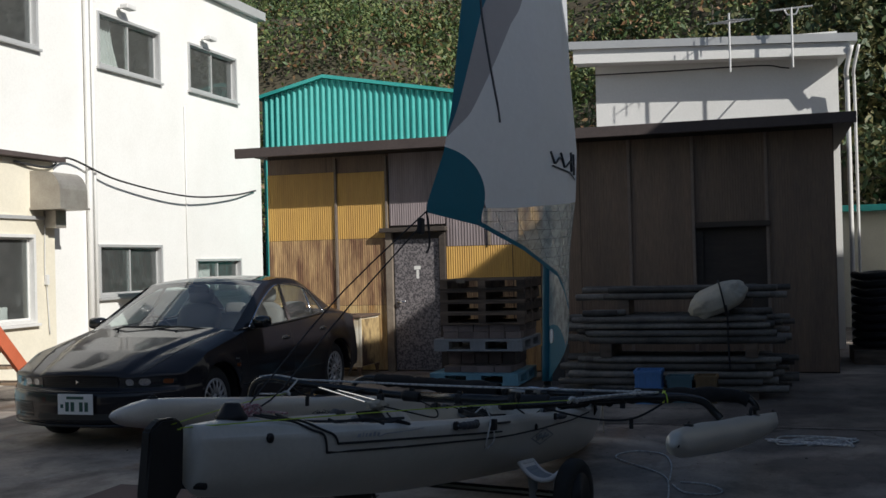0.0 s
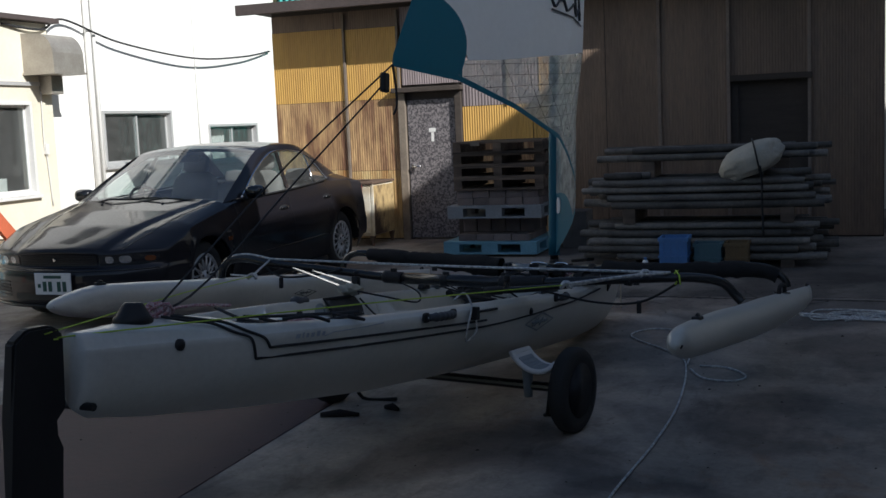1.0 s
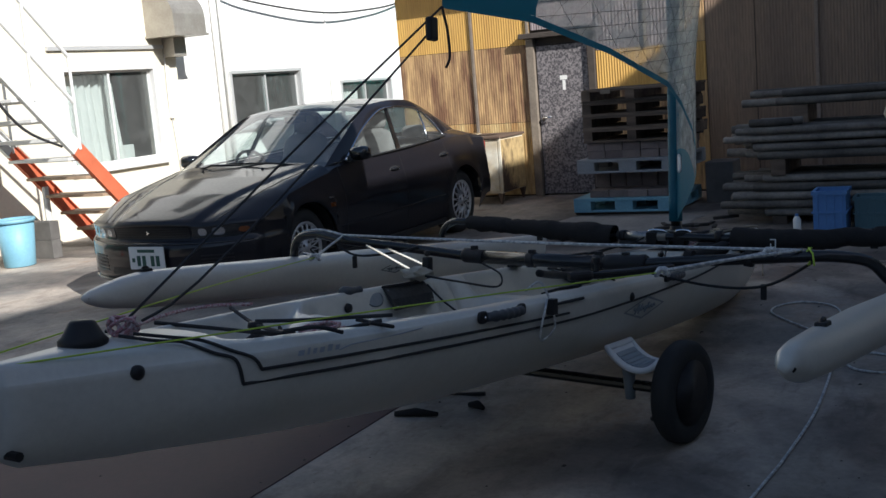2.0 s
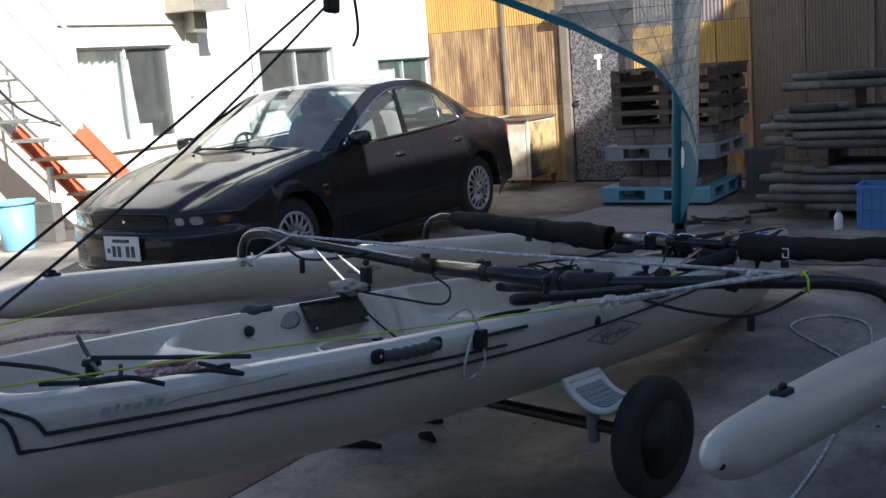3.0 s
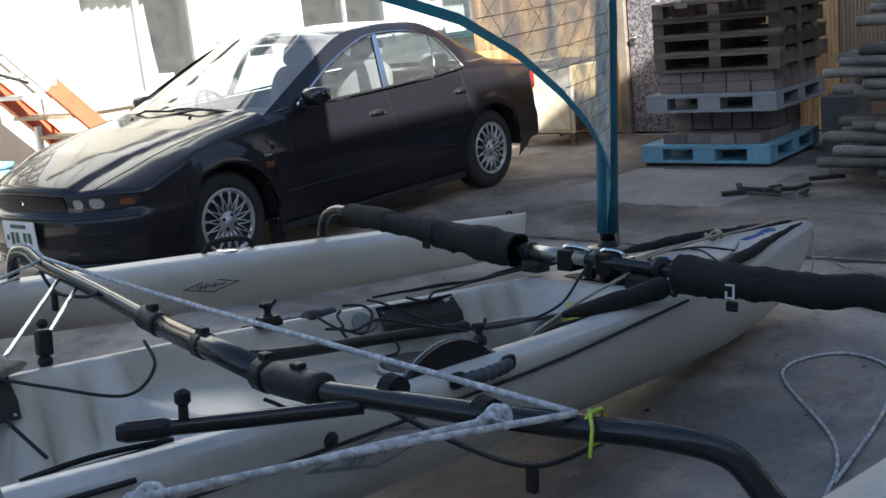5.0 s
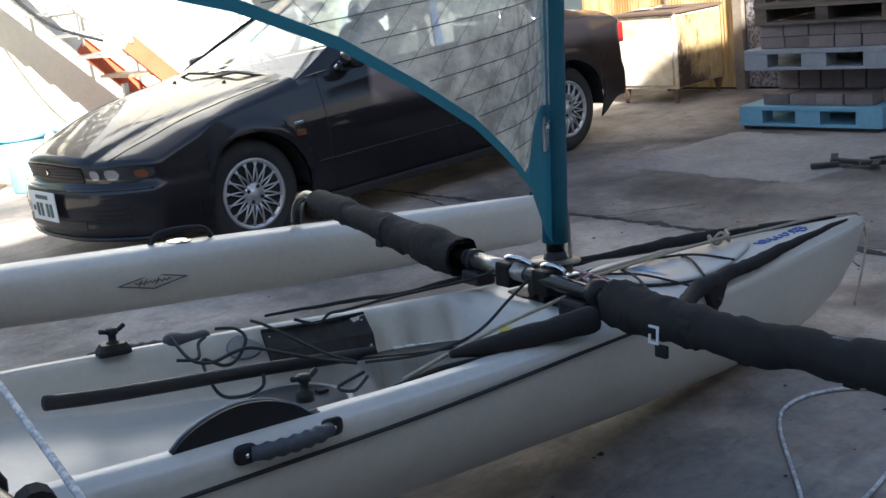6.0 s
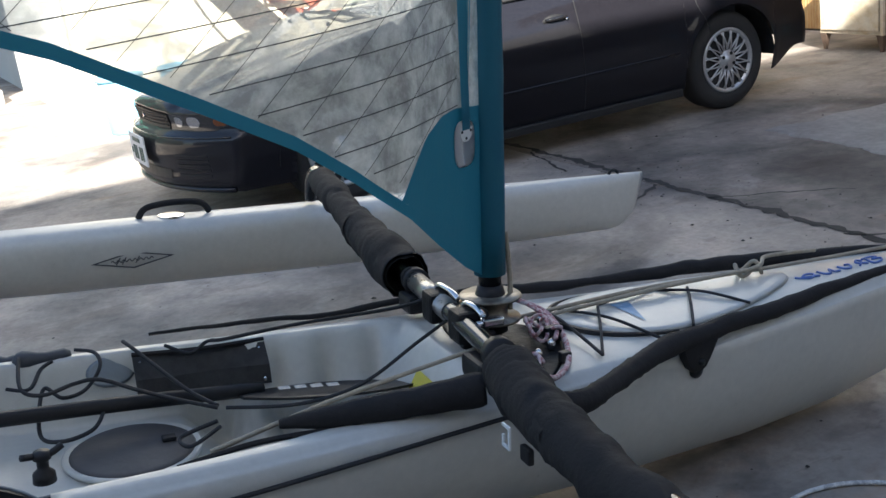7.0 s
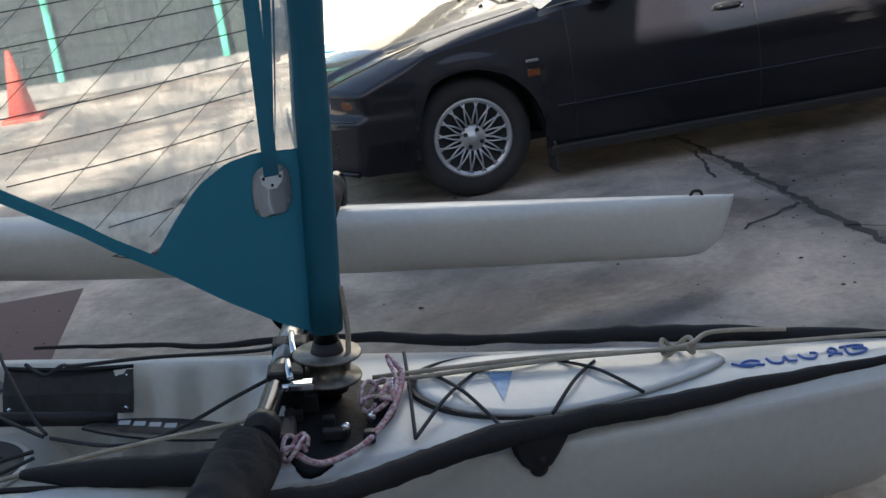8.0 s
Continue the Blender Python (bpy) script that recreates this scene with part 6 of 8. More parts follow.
depth = lambda u: interp(u, (0.55, 0.68, 1.08, 1.20, 1.30, 1.62, 1.78, 2.0, 2.08, 2.35, 2.50, 2.62, 2.80, 2.92, 3.12, 3.20, 3.44, 3.52, 3.84, 3.98), (0.0, 0.09, 0.09, 0.02, 0.12, 0.13, 0.125, 0.13, 0.22, 0.25, 0.10, 0.10, 0.12, 0.14, 0.15, 0.155, 0.155, 0.24, 0.25, 0.0))
sstep = lambda t: (lambda c: c * c * (3 - 2 * c))(min(1.0, max(0.0, t)))


def inner(u):
    return max(0.02, beam(u) - 0.056)


def side_y(u, z):
    a = min(1.0, max(0.0, (gun(u) - z) / (gun(u) - keel(u))))
    return beam(u) * (1 - a ** 2.5) ** 0.6


def deck_z(u, v, recess=True):
    f = min(1.0, abs(v) / beam(u))
    z = gun(u) + crown(u) * (1 - f ** 2.5)
    edge = (beam(u) - abs(v)) / 0.03
    z -= 0.016 * (1 - sstep(edge))
    if recess:
        # moulded ribs stand in the side of the foot wells
        rib = 0.0
        if 3.56 < u < 3.95 or 2.18 < u < 2.50:
            rib = 0.10 * abs(math.sin(math.pi * (u - 3.56) / 0.115)) ** 0.8
        # the seat's rear lip curves round from side to side
        ud = u - 0.26 * min(1.0, abs(v) / inner(u)) ** 3 if 1.08 < u < 1.80 else u
        z -= depth(ud) * sstep((inner(u) - abs(v)) / (0.055 + rib))
        # bowl of the rear seat
        q = (abs(u - 1.50) / 0.27) ** 2.6 + (abs(v) / 0.25) ** 2.6
        if q < 1.0:
            z -= 0.06 * sstep((1.0 - q) / 0.35)
    return z


bm = bmesh.new()
us = sorted({*np.round(np.linspace(0, LEN, 300), 4)})
vfr = [-1 + 2 * k / 100 for k in range(101)]
rows = []
for u in us:
    b_ = beam(u)
    row = [(u, b_ * f, deck_z(u, b_ * f)) for f in vfr]
    na = 18
    for k in range(1, 2 * na):
        a = k / na if k <= na else 2 - k / na
        s = 1 if k <= na else -1
        aa = a ** 0.9
        z0 = deck_z(u, b_)
        z = z0 + (keel(u) - z0) * aa
        y = b_ * (1 - aa ** 2.5) ** 0.6
        row.append((u, s * y, z))
    rows.append(row)
grid(bm, rows, close_v=True, caps=True)
hull = part("hull", bm, HULL, kayak, "", True)


def on_deck(u, v, up=0.006, recess=False):
    return (u, v, deck_z(u, v, recess) + up)


def on_side(u, z, s=-1, out=0.005):
    return (u, s * (side_y(u, z) + out), z)


# cords let into the side
for s in (-1, 1):
    rope("side_cord", [on_side(u, z, s) for u, z in ((0.59, -0.078), (0.9, -0.080), (1.3, -0.085), (1.75, -0.094), (2.0, -0.098))], 0.0048, ROPEBLACK, kayak)
    rope("side_cord", [on_side(u, z, s) for u, z in ((0.545, -0.110), (0.9, -0.112), (1.4, -0.117), (2.0, -0.125), (2.5, -0.118), (2.9, -0.108), (3.4, -0.10), (3.9, -0.085), (4.15, -0.08))], 0.0048, ROPEBLACK, kayak)
    for du, zs in ((0.0, -0.078), (-0.045, -0.110)):
        run = [on_deck(0.36 + du, s * 0.05, 0.012), on_deck(0.42 + du, s * 0.12, 0.012), on_deck(0.47 + du, s * beam(0.47 + du) * 0.80, 0.012), on_deck(0.52 + du, s * beam(0.52 + du) * 0.97, 0.010), on_side(0.565 + du, -0.045, s, 0.008), on_side(0.59 + du, zs, s, 0.006)]
        rope("side_cord", run, 0.0048, ROPEBLACK, kayak)
    # bolts and pads
    for u, z in ((0.29, -0.045), (2.55, -0.10), (4.51, -0.10)):
        p = Vector(on_side(u, z, s, 0))
        b = bmesh.new()
        lathe(b, [(0.018, -0.006), (0.018, 0.006), (0.008, 0.012), (0.001, 0.013)], 14, "y", (0, 0, 0))
        part("side_bolt", b, BLACKPLASTIC, kayak, "", True, Matrix.Translation(p) @ pose(0, 0, 0, 0, 0, 0 if s > 0 else 180))
    # carry handles on the outside of the gunwale: a grooved grip between two screwed plates
    for u0, u1 in ((1.43, 1.68), (2.93, 3.15)):
        z = gun(u0) - 0.022
        at_ = lambda f, o: Vector(on_side(u0 + (u1 - u0) * f, z, s, o))
        fs = [k / 24 for k in range(25)]
        pts = [at_(0.10 + 0.80 * f, 0.012 + 0.016 * math.sin(math.pi * f) ** 0.6) for f in fs]
        rad = [(0.0165 + 0.0022 * math.cos(12 * math.pi * f)) if 0.1 < f < 0.9 else 0.015 for f in fs]
        h = part("carry_handle", tube(bmesh.new(), pts, rad, 12), HANDLEGREY, kayak, "grey rubber carry handle", True)
        for f in (0.05, 0.95):
            p = at_(f, 0.006)
            b = bmesh.new()
            bmesh.ops.create_icosphere(b, subdivisions=3, radius=1.0)
            for v in b.verts:
                q = Vector([(abs(t) ** 0.6) * (1 if t > 0 else -1) for t in v.co])
                v.co = Vector((q.x * 0.024, q.y * 0.009, q.z * 0.020)) + p
            part("end_cap", b, BLACKPLASTIC, h, "", True)
            part("screw", lathe(bmesh.new(), [(0.001, 0.0), (0.006, 0.0), (0.005, 0.004), (0.001, 0.005)], 10, "y"), CHROME, h, "", True, Matrix.Translation(p + Vector((0, s * 0.009, 0))) @ pose(0, 0, 0, 0, 0, 0 if s > 0 else 180))

# brand marks as plain shapes
def diamond(name, centre, ax, ay, w, h, material, parent, label):
    """An outlined lozenge with a bar across, lying on the surface."""
    c, ax, ay = Vector(centre), Vector(ax).normalized(), Vector(ay).normalized()
    b = bmesh.new()
    out = [c + ax * w, c + ay * h, c - ax * w, c - ay * h]
    inn = [c + ax * w * 0.86, c + ay * h * 0.82, c - ax * w * 0.86, c - ay * h * 0.82]
    vo, vi = [b.verts.new(p) for p in out], [b.verts.new(p) for p in inn]
    for k in range(4):
        b.faces.new((vo[k], vo[(k + 1) % 4], vi[(k + 1) % 4], vi[k]))
    n = ax.cross(ay) * 0.001
    strokes = [[(-0.52 + 0.04 * k, 0.13 * math.sin(1.9 * k)) for k in range(26)]] + [[(x - 0.05, -0.34), (x + 0.06, 0.34)] for x in (-0.36, -0.22, 0.10)]
    for st in strokes:
        tube(b, smooth_path([c + ax * w * x + ay * h * y * 1.15 + n for x, y in st], 3), h * 0.070, 5)
    return part(name, b, material, parent, label)


for s in (-1, 1):
    p = Vector(on_side(2.70, -0.16, s, 0.004))
    q = Vector(on_side(2.70, -0.205, s, 0.004))
    r_ = Vector(on_side(2.70, -0.115, s, 0.004))
    diamond("side_mark", (p + Vector((0, s * 0.004, 0))), (1, 0, 0), r_ - q, 0.215, 0.052, MARKGREY, hull, "grey lozenge mark")
    x = 0.70
    for w_, h_ in ((0.020, 0.014), (0.008, 0.018), (0.012, 0.014), (0.016, 0.014), (0.016, 0.018), (0.014, 0.014)):
        b = bmesh.new()
        b.faces.new([b.verts.new(on_side(u, zz, s, 0.003)) for u, zz in ((x, -0.060), (x + w_, -0.060), (x + w_ + 0.004, -0.060 + h_), (x + 0.004, -0.060 + h_))])
        part("side_mark", b, MARKFADED, hull, "faded bar of lettering")
        x += w_ + 0.010
    part("side_swoosh", tube(bmesh.new(), [on_side(u, zz, s, 0.001) for u, zz in ((0.84, -0.062), (0.88, -0.052), (0.96, -0.050), (1.06, -0.047), (1.16, -0.042))], 0.002, 5), MARKFADED, hull, "thin faded line")
SCRIPT = (((0.0, 0.4), (0.03, -0.3), (0.06, -0.5), (0.09, 0.1), (0.06, 0.5), (0.03, 0.0), (0.10, -0.5)), ((0.12, 0.5), (0.13, -0.4), (0.16, -0.5), (0.18, 0.4), (0.185, -0.4), (0.21, -0.5)),
          ((0.23, 0.45), (0.24, -0.3), (0.27, -0.5), (0.29, 0.3), (0.27, 0.5)), ((0.32, -0.5), (0.36, 0.3), (0.35, 0.9), (0.33, 0.2), (0.37, -0.4)), ((0.40, 0.9), (0.39, -0.6), (0.44, -0.5), (0.46, 0.1), (0.42, 0.3), (0.46, 0.7), (0.43, 0.95), (0.38, 0.8)))
for stroke in SCRIPT:
    pts = [on_deck(4.96 + u * 0.66, -0.040 + 0.060 * u + 0.026 * v, 0.002) for u, v in stroke]
    part("bow_mark", tube(bmesh.new(), smooth_path(pts, 5), 0.0030, 5), MARKBLUE, hull, "blue script stroke on the bow", True)
b = bmesh.new()
b.faces.new([b.verts.new(on_deck(u, v, 0.014)) for u, v in ((4.445, 0.03), (4.50, 0.03), (4.462, -0.11))])
part("deck_mark", b, MARKSKY, hull, "small pale blue triangle mark")

# bow hatch, lids and fittings on deck
b = bmesh.new()
n = 40
rows = []
for f in (1.0, 0.97, 0.9, 0.6, 0.3, 0.02):
    rows.append([on_deck(4.62 + 0.335 * f * math.cos(a), (0.150 - 0.055 * math.cos(a)) * f * math.sin(a), 0.003 if f == 1 else 0.011) for a in (2 * math.pi * k / n for k in range(n))])
grid(b, rows, close_v=True, caps=True)
lid = part("bow_hatch", b, HULL, kayak, "raised pale hatch lid", True)
# dark line along the lid's aft edge only, thickest in the middle
part("lid_edge_line", tube(bmesh.new(), [on_deck(4.62 + 0.34 * math.cos(a), (0.155 - 0.055 * math.cos(a)) * math.sin(a), 0.004) for a in np.linspace(math.pi * 0.60, math.pi * 1.40, 24)], [0.003 + 0.006 * math.sin(math.pi * k / 23) for k in range(24)], 6), BLACKPLASTIC, lid)
X = [((4.275, -0.225), (4.42, 0.04)), ((4.32, 0.06), (4.445, -0.205)), ((4.55, -0.17), (4.68, 0.04)), ((4.60, 0.07), (4.745, -0.125)), ((4.42, 0.04), (4.60, 0.07)), ((4.275, -0.225), (4.275, 0.20))]
for a, c in X:
    rope("deck_bungee", [on_deck(*a, 0.012), on_deck((a[0] + c[0]) / 2, (a[1] + c[1]) / 2, 0.022), on_deck(*c, 0.012)], 0.004, ROPEBLACK, kayak)
rope("bow_rope", [on_deck(4.20, 0.03, 0.02), on_deck(4.55, 0.05, 0.03), on_deck(4.8, 0.02, 0.03), on_deck(5.1, 0.02, 0.02), on_deck(5.4, 0.015, 0.02), on_deck(5.58, 0.0, 0.01)], 0.0055, ROPETAN, kayak, "tan mooring rope along the foredeck")
rope("bow_rope", [on_deck(4.20, 0.0, 0.02), on_deck(4.6, 0.03, 0.03), on_deck(4.85, 0.0, 0.04), on_deck(4.95, 0.07, 0.04), on_deck(5.12, 0.08, 0.03)], 0.0055, ROPETAN, kayak, "tan mooring rope along the foredeck")
b = bmesh.new()
tube(b, [on_deck(4.86 + 0.035 * math.cos(a), 0.03 + 0.03 * math.sin(a), 0.03 + 0.012 * math.sin(3 * a)) for a in np.linspace(0, 12.6, 50)], 0.0055, 6)
part("rope_knot", b, ROPETAN, kayak, "", True)
rope("bow_rope", [on_deck(5.58, 0.0, 0.01), (5.63, 0.0, -0.03), (5.62, -0.02, -0.12), (5.5, -0.06, -0.30)], 0.005, ROPETAN, kayak, "thin rope hanging from the bow")
b = bmesh.new()
lathe(b, [(0.001, -0.012), (0.058, -0.012), (0.060, 0.008), (0.050, 0.018), (0.032, 0.050), (0.026, 0.056), (0.001, 0.057)], 28, "z", on_deck(0.250, 0.0, 0.0))
part("stern_hatch", b, BLACKPLASTIC, kayak, "round black hatch on the stern deck", True)
b = bmesh.new()
tube(b, [on_deck(0.37 + 0.026 * math.cos(a) * (1 + 0.3 * math.sin(2.3 * a)), 0.035 * math.sin(a) * (1 + 0.3 * math.sin(0.7 * a)), 0.026 + 0.020 * math.sin(1.37 * a)) for a in np.linspace(0, 28, 120)], 0.0052, 6)
part("knotted_line", b, ROPERED, kayak, "bundle of red-flecked line", True)

# rudder
b = bmesh.new()
prof = [(-0.02, -0.005), (-0.03, 0.02), (-0.07, 0.038), (-0.15, 0.034), (-0.20, 0.0), (-0.205, -0.20), (-0.215, -0.5), (-0.20, -0.78), (-0.14, -0.84), (-0.08, -0.80), (-0.03, -0.50), (-0.02, -0.30), (-0.055, -0.27), (-0.06, -0.22), (-0.012, -0.20)]
fr, bk = [b.verts.new((x, 0.045 - 0.025 * (z < -0.25), z)) for x, z in prof], [b.verts.new((x, 0.005 + 0.0 * z, z)) for x, z in prof]
b.faces.new(fr), b.faces.new(list(reversed(bk)))
for k in range(len(prof)):
    b.faces.new((fr[k], bk[k], bk[(k + 1) % len(prof)], fr[(k + 1) % len(prof)]))
bmesh.ops.bevel(b, geom=b.edges[:], offset=0.008, segments=2, affect="EDGES")
part("rudder", b, BLACKPLASTIC, kayak, "black rudder blade", False)
part("rudder_pin", tube(bmesh.new(), [(0.02, -0.06, -0.195), (0.02, 0.08, -0.195)], 0.012, 8), TRIMBLACK, kayak)

# cockpit fittings
def pocket(u0, u1, y, z1, h, s=1):
    b = bmesh.new()
    rows = []
    for k in range(9):
        u = u0 + (u1 - u0) * k / 8
        yy = s * (inner(u) - 0.005)
        rows.append([(u, yy - s * 0.014, z1), (u, yy - s * 0.050 - s * 0.004 * math.sin(k), z1 - h * 0.5), (u, yy - s * 0.066, z1 - h), (u, yy - s * 0.058, z1 - h), (u, yy - s * 0.004, z1)])
    grid(b, rows, close_v=True, caps=True)
    p = part("mesh_pocket", b, NETBLACK, kayak, "black mesh side pocket")
    for u in (u0 + 0.015, u1 - 0.015):
        for z in (z1 - 0.012, z1 - h + 0.012):
            b = bmesh.new()
            bmesh.ops.create_icosphere(b, subdivisions=1, radius=0.006)
            for v in b.verts:
                v.co += Vector((u, s * (inner(u) - (0.024 if z > z1 - 0.05 else 0.070)), z))
            part("rivet", b, CHROME, p)
    bb = bmesh.new()
    tube(bb, smooth_path([(u0, s * (inner(u0) - 0.01), z1 + 0.004), ((u0 + u1) / 2, s * (inner((u0 + u1) / 2) - 0.03), z1 + 0.006), (u1, s * (inner(u1) - 0.01), z1 + 0.004)], 5), 0.006, 6)
    part("hem", bb, SOFTBLACK, p)


for s in (1, -1):
    pocket(1.93, 2.22, 0.30, -0.03, 0.085, s)
    pocket(3.35, 3.65, 0.32, -0.052, 0.085, s)
    # black paddle clips and knobs on the inner gunwale
    for u in ((1.69, 3.10) if s > 0 else ()):
        b = bmesh.new()
        tube(b, smooth_path([(u, s * (inner(u) + 0.02), gun(u) + 0.0), (u + 0.05, s * (inner(u) + 0.005), gun(u) + 0.005), (u + 0.12, s * (inner(u) + 0.015), gun(u) + 0.0)], 4), [0.012, 0.021, 0.024, 0.021, 0.016, 0.014, 0.016, 0.018, 0.012], 10)
        part("grip", b, HANDLEGREY, kayak, "", True)
for s in (1, -1):
    for u in (1.86, 3.30):
        b = bmesh.new()
        rows = [[(u + 0.055 * f * math.cos(a), s * (inner(u) - 0.020 - 0.014 * f * math.sin(a) * -1 - 0.004 * (1 - f)), gun(u) - 0.035 + 0.032 * f * math.sin(a)) for a in (2 * math.pi * k / 20 for k in range(20))] for f in (1.0, 0.8, 0.3, 0.03)]
        grid(b, rows, close_v=True, caps=True)
        part("recess_plate", b, MARKGREY, kayak, "oval grey plate in the cockpit side", True)
    part("wall_knob", lathe(bmesh.new(), [(0.001, 0.0), (0.018, 0.0), (0.016, 0.012), (0.001, 0.014)], 14, "y", (0, 0, 0)), BLACKPLASTIC, kayak, "", True, Matrix.Translation((1.67, s * (inner(1.67) - 0.03), -0.075)) @ pose(0, 0, 0, 0, 0, 180 if s > 0 else 0))
for u, v in ((1.875, 0.035), (3.31, 0.07)):
    b = bmesh.new()
    zf = deck_z(u, v) - 0.028
    lathe(b, [(0.001, 0.0), (0.125, 0.0), (0.13, 0.008), (0.12, 0.014), (0.001, 0.015)], 36, "z", (u, v, zf + 0.035))
    h = part("floor_hatch", b, HATCHTAUPE, kayak, "round grey screw hatch in the cockpit floor", True)
    b = bmesh.new()
    box(b, u + 0.06, u + 0.09, v - 0.012, v + 0.012, zf + 0.05, zf + 0.060, 0.004)
    part("grip", b, BLACKPLASTIC, h)
    b = bmesh.new()
    lathe(b, [(0.130, 0.0), (0.142, 0.0), (0.145, 0.010), (0.138, 0.014), (0.131, 0.010)], 36, "z", (u, v, zf + 0.033))
    part("rim", b, HULL, h, "pale moulded rim", True)
b = bmesh.new()
rows = []
for k in range(17):
    f = k / 16
    u = 2.81 + 0.325 * f
    hgt = 0.058 * math.sin(math.pi * min(1, f * 1.08 if f < 0.93 else 1)) ** 0.7 + 0.004
    y = -(inner(u) + 0.015)
    rows.append([(u, y - 0.008, gun(u) - 0.01), (u, y - 0.010, gun(u) + hgt), (u, y + 0.010, gun(u) + hgt), (u, y + 0.03, gun(u) - 0.03)])
grid(b, rows, close_v=True, caps=True)
fin = part("pedal_fin", b, BLACKPLASTIC, kayak, "black curved pedal fin against the gunwale")
for lift in (0.0, 0.012):
    part("fin_edge", tube(bmesh.new(), [Vector(r_[1]).lerp(Vector(r_[2]), 0.5) + Vector((0, 0.004 + lift, 0.001 - lift * 0.9)) for r_ in rows], 0.0028, 5), MARKGREY, fin, "", True)
for u, v, z, k in ((3.13, -0.315, 0.0, 0.62), (2.965, 0.345, 0.0, 0.62), (0.95, 0.10, -0.06, 1.0), (0.80, -0.16, -0.05, 1.0)):
    b = bmesh.new()
    lathe(b, [(r_ * k, h * (0.5 + 0.5 * k)) for r_, h in ((0.001, -0.03), (0.032, -0.03), (0.030, -0.01), (0.016, 0.0), (0.016, 0.018), (0.025, 0.022), (0.022, 0.038), (0.001, 0.040))], 14, "z", (u, v, z))
    cl = part("cleat", b, BLACKPLASTIC, kayak, "", True)
    if k < 1.0:
        part("wing", tube(bmesh.new(), smooth_path([(u - 0.032, v - 0.012, z + 0.030), (u - 0.012, v, z + 0.024), (u + 0.012, v, z + 0.024), (u + 0.034, v + 0.010, z + 0.032)], 4), 0.0065, 6), BLACKPLASTIC, cl, "", True)
b = bmesh.new()
for k, (w, z) in enumerate(((0.040, -0.034), (0.040, -0.022), (0.030, -0.006))):
    ring = [b.verts.new((2.965 + w * x, 0.345 + 0.6 * w * y, z)) for x, y in ((-1, -0.7), (-0.7, -1), (0.7, -1), (1, -0.7), (1, 0.7), (0.7, 1), (-0.7, 1), (-1, 0.7))]
    if k:
        for j in range(8):
            b.faces.new((last_[j], last_[(j + 1) % 8], ring[(j + 1) % 8], ring[j]))
    last_ = ring
b.faces.new(last_)
part("cleat_base", b, BLACKPLASTIC, kayak)

# paddle lying in the cockpit
pad = rope("paddle", [(2.72, 0.085, -0.035), (2.9, 0.11, -0.06), (3.3, 0.16, -0.10), (3.62, 0.19, -0.135)], 0.017, BLACKPLASTIC, kayak, "black paddle lying along the cockpit", 4, 10)
b = bmesh.new()
rows = []
for k in range(9):
    f = k / 8
    w = 0.075 * math.sin(math.pi * (0.12 + 0.80 * f)) ** 0.6
    c = Vector((3.56 + 0.40 * f, 0.16 - 0.10 * f, -0.13 + 0.0 * f))
    rows.append([c + Vector((0, -w, 0.012)), c + Vector((0, w, -0.012)), c + Vector((0, w, -0.018)), c + Vector((0, -w, 0.006))])
grid(b, rows, close_v=True, caps=True)
part("blade", b, BLACKPLASTIC, pad)
b = bmesh.new()
for k in range(4):
    b.faces.new([b.verts.new(Vector((3.64 + 0.035 * k + dx, 0.12 - 0.01 * k + dy, -0.112))) for dx, dy in ((0, -0.01), (0.026, -0.014), (0.026, 0.008), (0, 0.012))])
part("blade_mark", b, MARKGREY, pad)

# loose lines in the cockpits
LINES = [
    [(3.11, 0.335, -0.02), (3.107, 0.216, -0.05), (3.15, 0.186, -0.06), (3.215, 0.197, -0.05), (3.267, 0.198, -0.05), (3.337, 0.153, -0.07), (3.402, 0.121, -0.09), (3.493, 0.068, -0.11)],
    [(3.23, 0.333, -0.02), (3.269, 0.292, -0.02), (3.274, 0.249, -0.04), (3.238, 0.231, -0.08), (3.188, 0.203, -0.08), (3.152, 0.247, -0.07), (3.133, 0.119, -0.12), (3.173, 0.063, -0.12), (3.238, 0.098, -0.12), (3.269, 0.155, -0.1)],
    [(3.336, 0.341, -0.02), (3.359, 0.287, -0.03), (3.444, 0.153, -0.09), (3.496, 0.08, -0.11)],
    [(3.51, 0.06, -0.11), (3.652, -0.015, -0.1), (3.777, -0.064, -0.06), (3.923, -0.03, 0), (4.001, -0.009, 0.03)],
    [(3.486, 0.013, -0.13), (3.416, -0.035, -0.14), (3.403, 0.017, -0.14), (3.483, 0.022, -0.12)],
    [(3.079, 0.231, -0.05), (3.124, 0.208, -0.05), (3.152, 0.264, -0.03), (3.178, 0.28, -0.02)],
    [(3.418, 0.253, -0.015), (3.468, 0.218, -0.03), (3.508, 0.22, -0.01), (3.547, 0.189, 0), (3.707, 0.198, 0.005), (3.944, 0.161, 0.02), (4.013, 0.117, 0.05)],
    [(2.15, 0.30, 0.0), (2.25, 0.20, -0.03), (2.38, 0.10, -0.06), (2.48, 0.14, -0.02), (2.52, 0.25, 0.02)],
    [(2.12, 0.27, -0.03), (2.16, 0.22, -0.10), (2.20, 0.14, -0.17)],
    [(2.44, -0.35, 0.0), (2.48, -0.38, -0.03), (2.47, -0.42, -0.07)],
]
for pts in LINES:
    rope("loose_line", pts, 0.0045, ROPEBLACK, kayak)
rope("tan_line", [(3.419, -0.252, -0.06), (3.682, -0.208, -0.02), (4.006, -0.174, 0.02)], 0.005, ROPETAN, kayak, "tan control line")
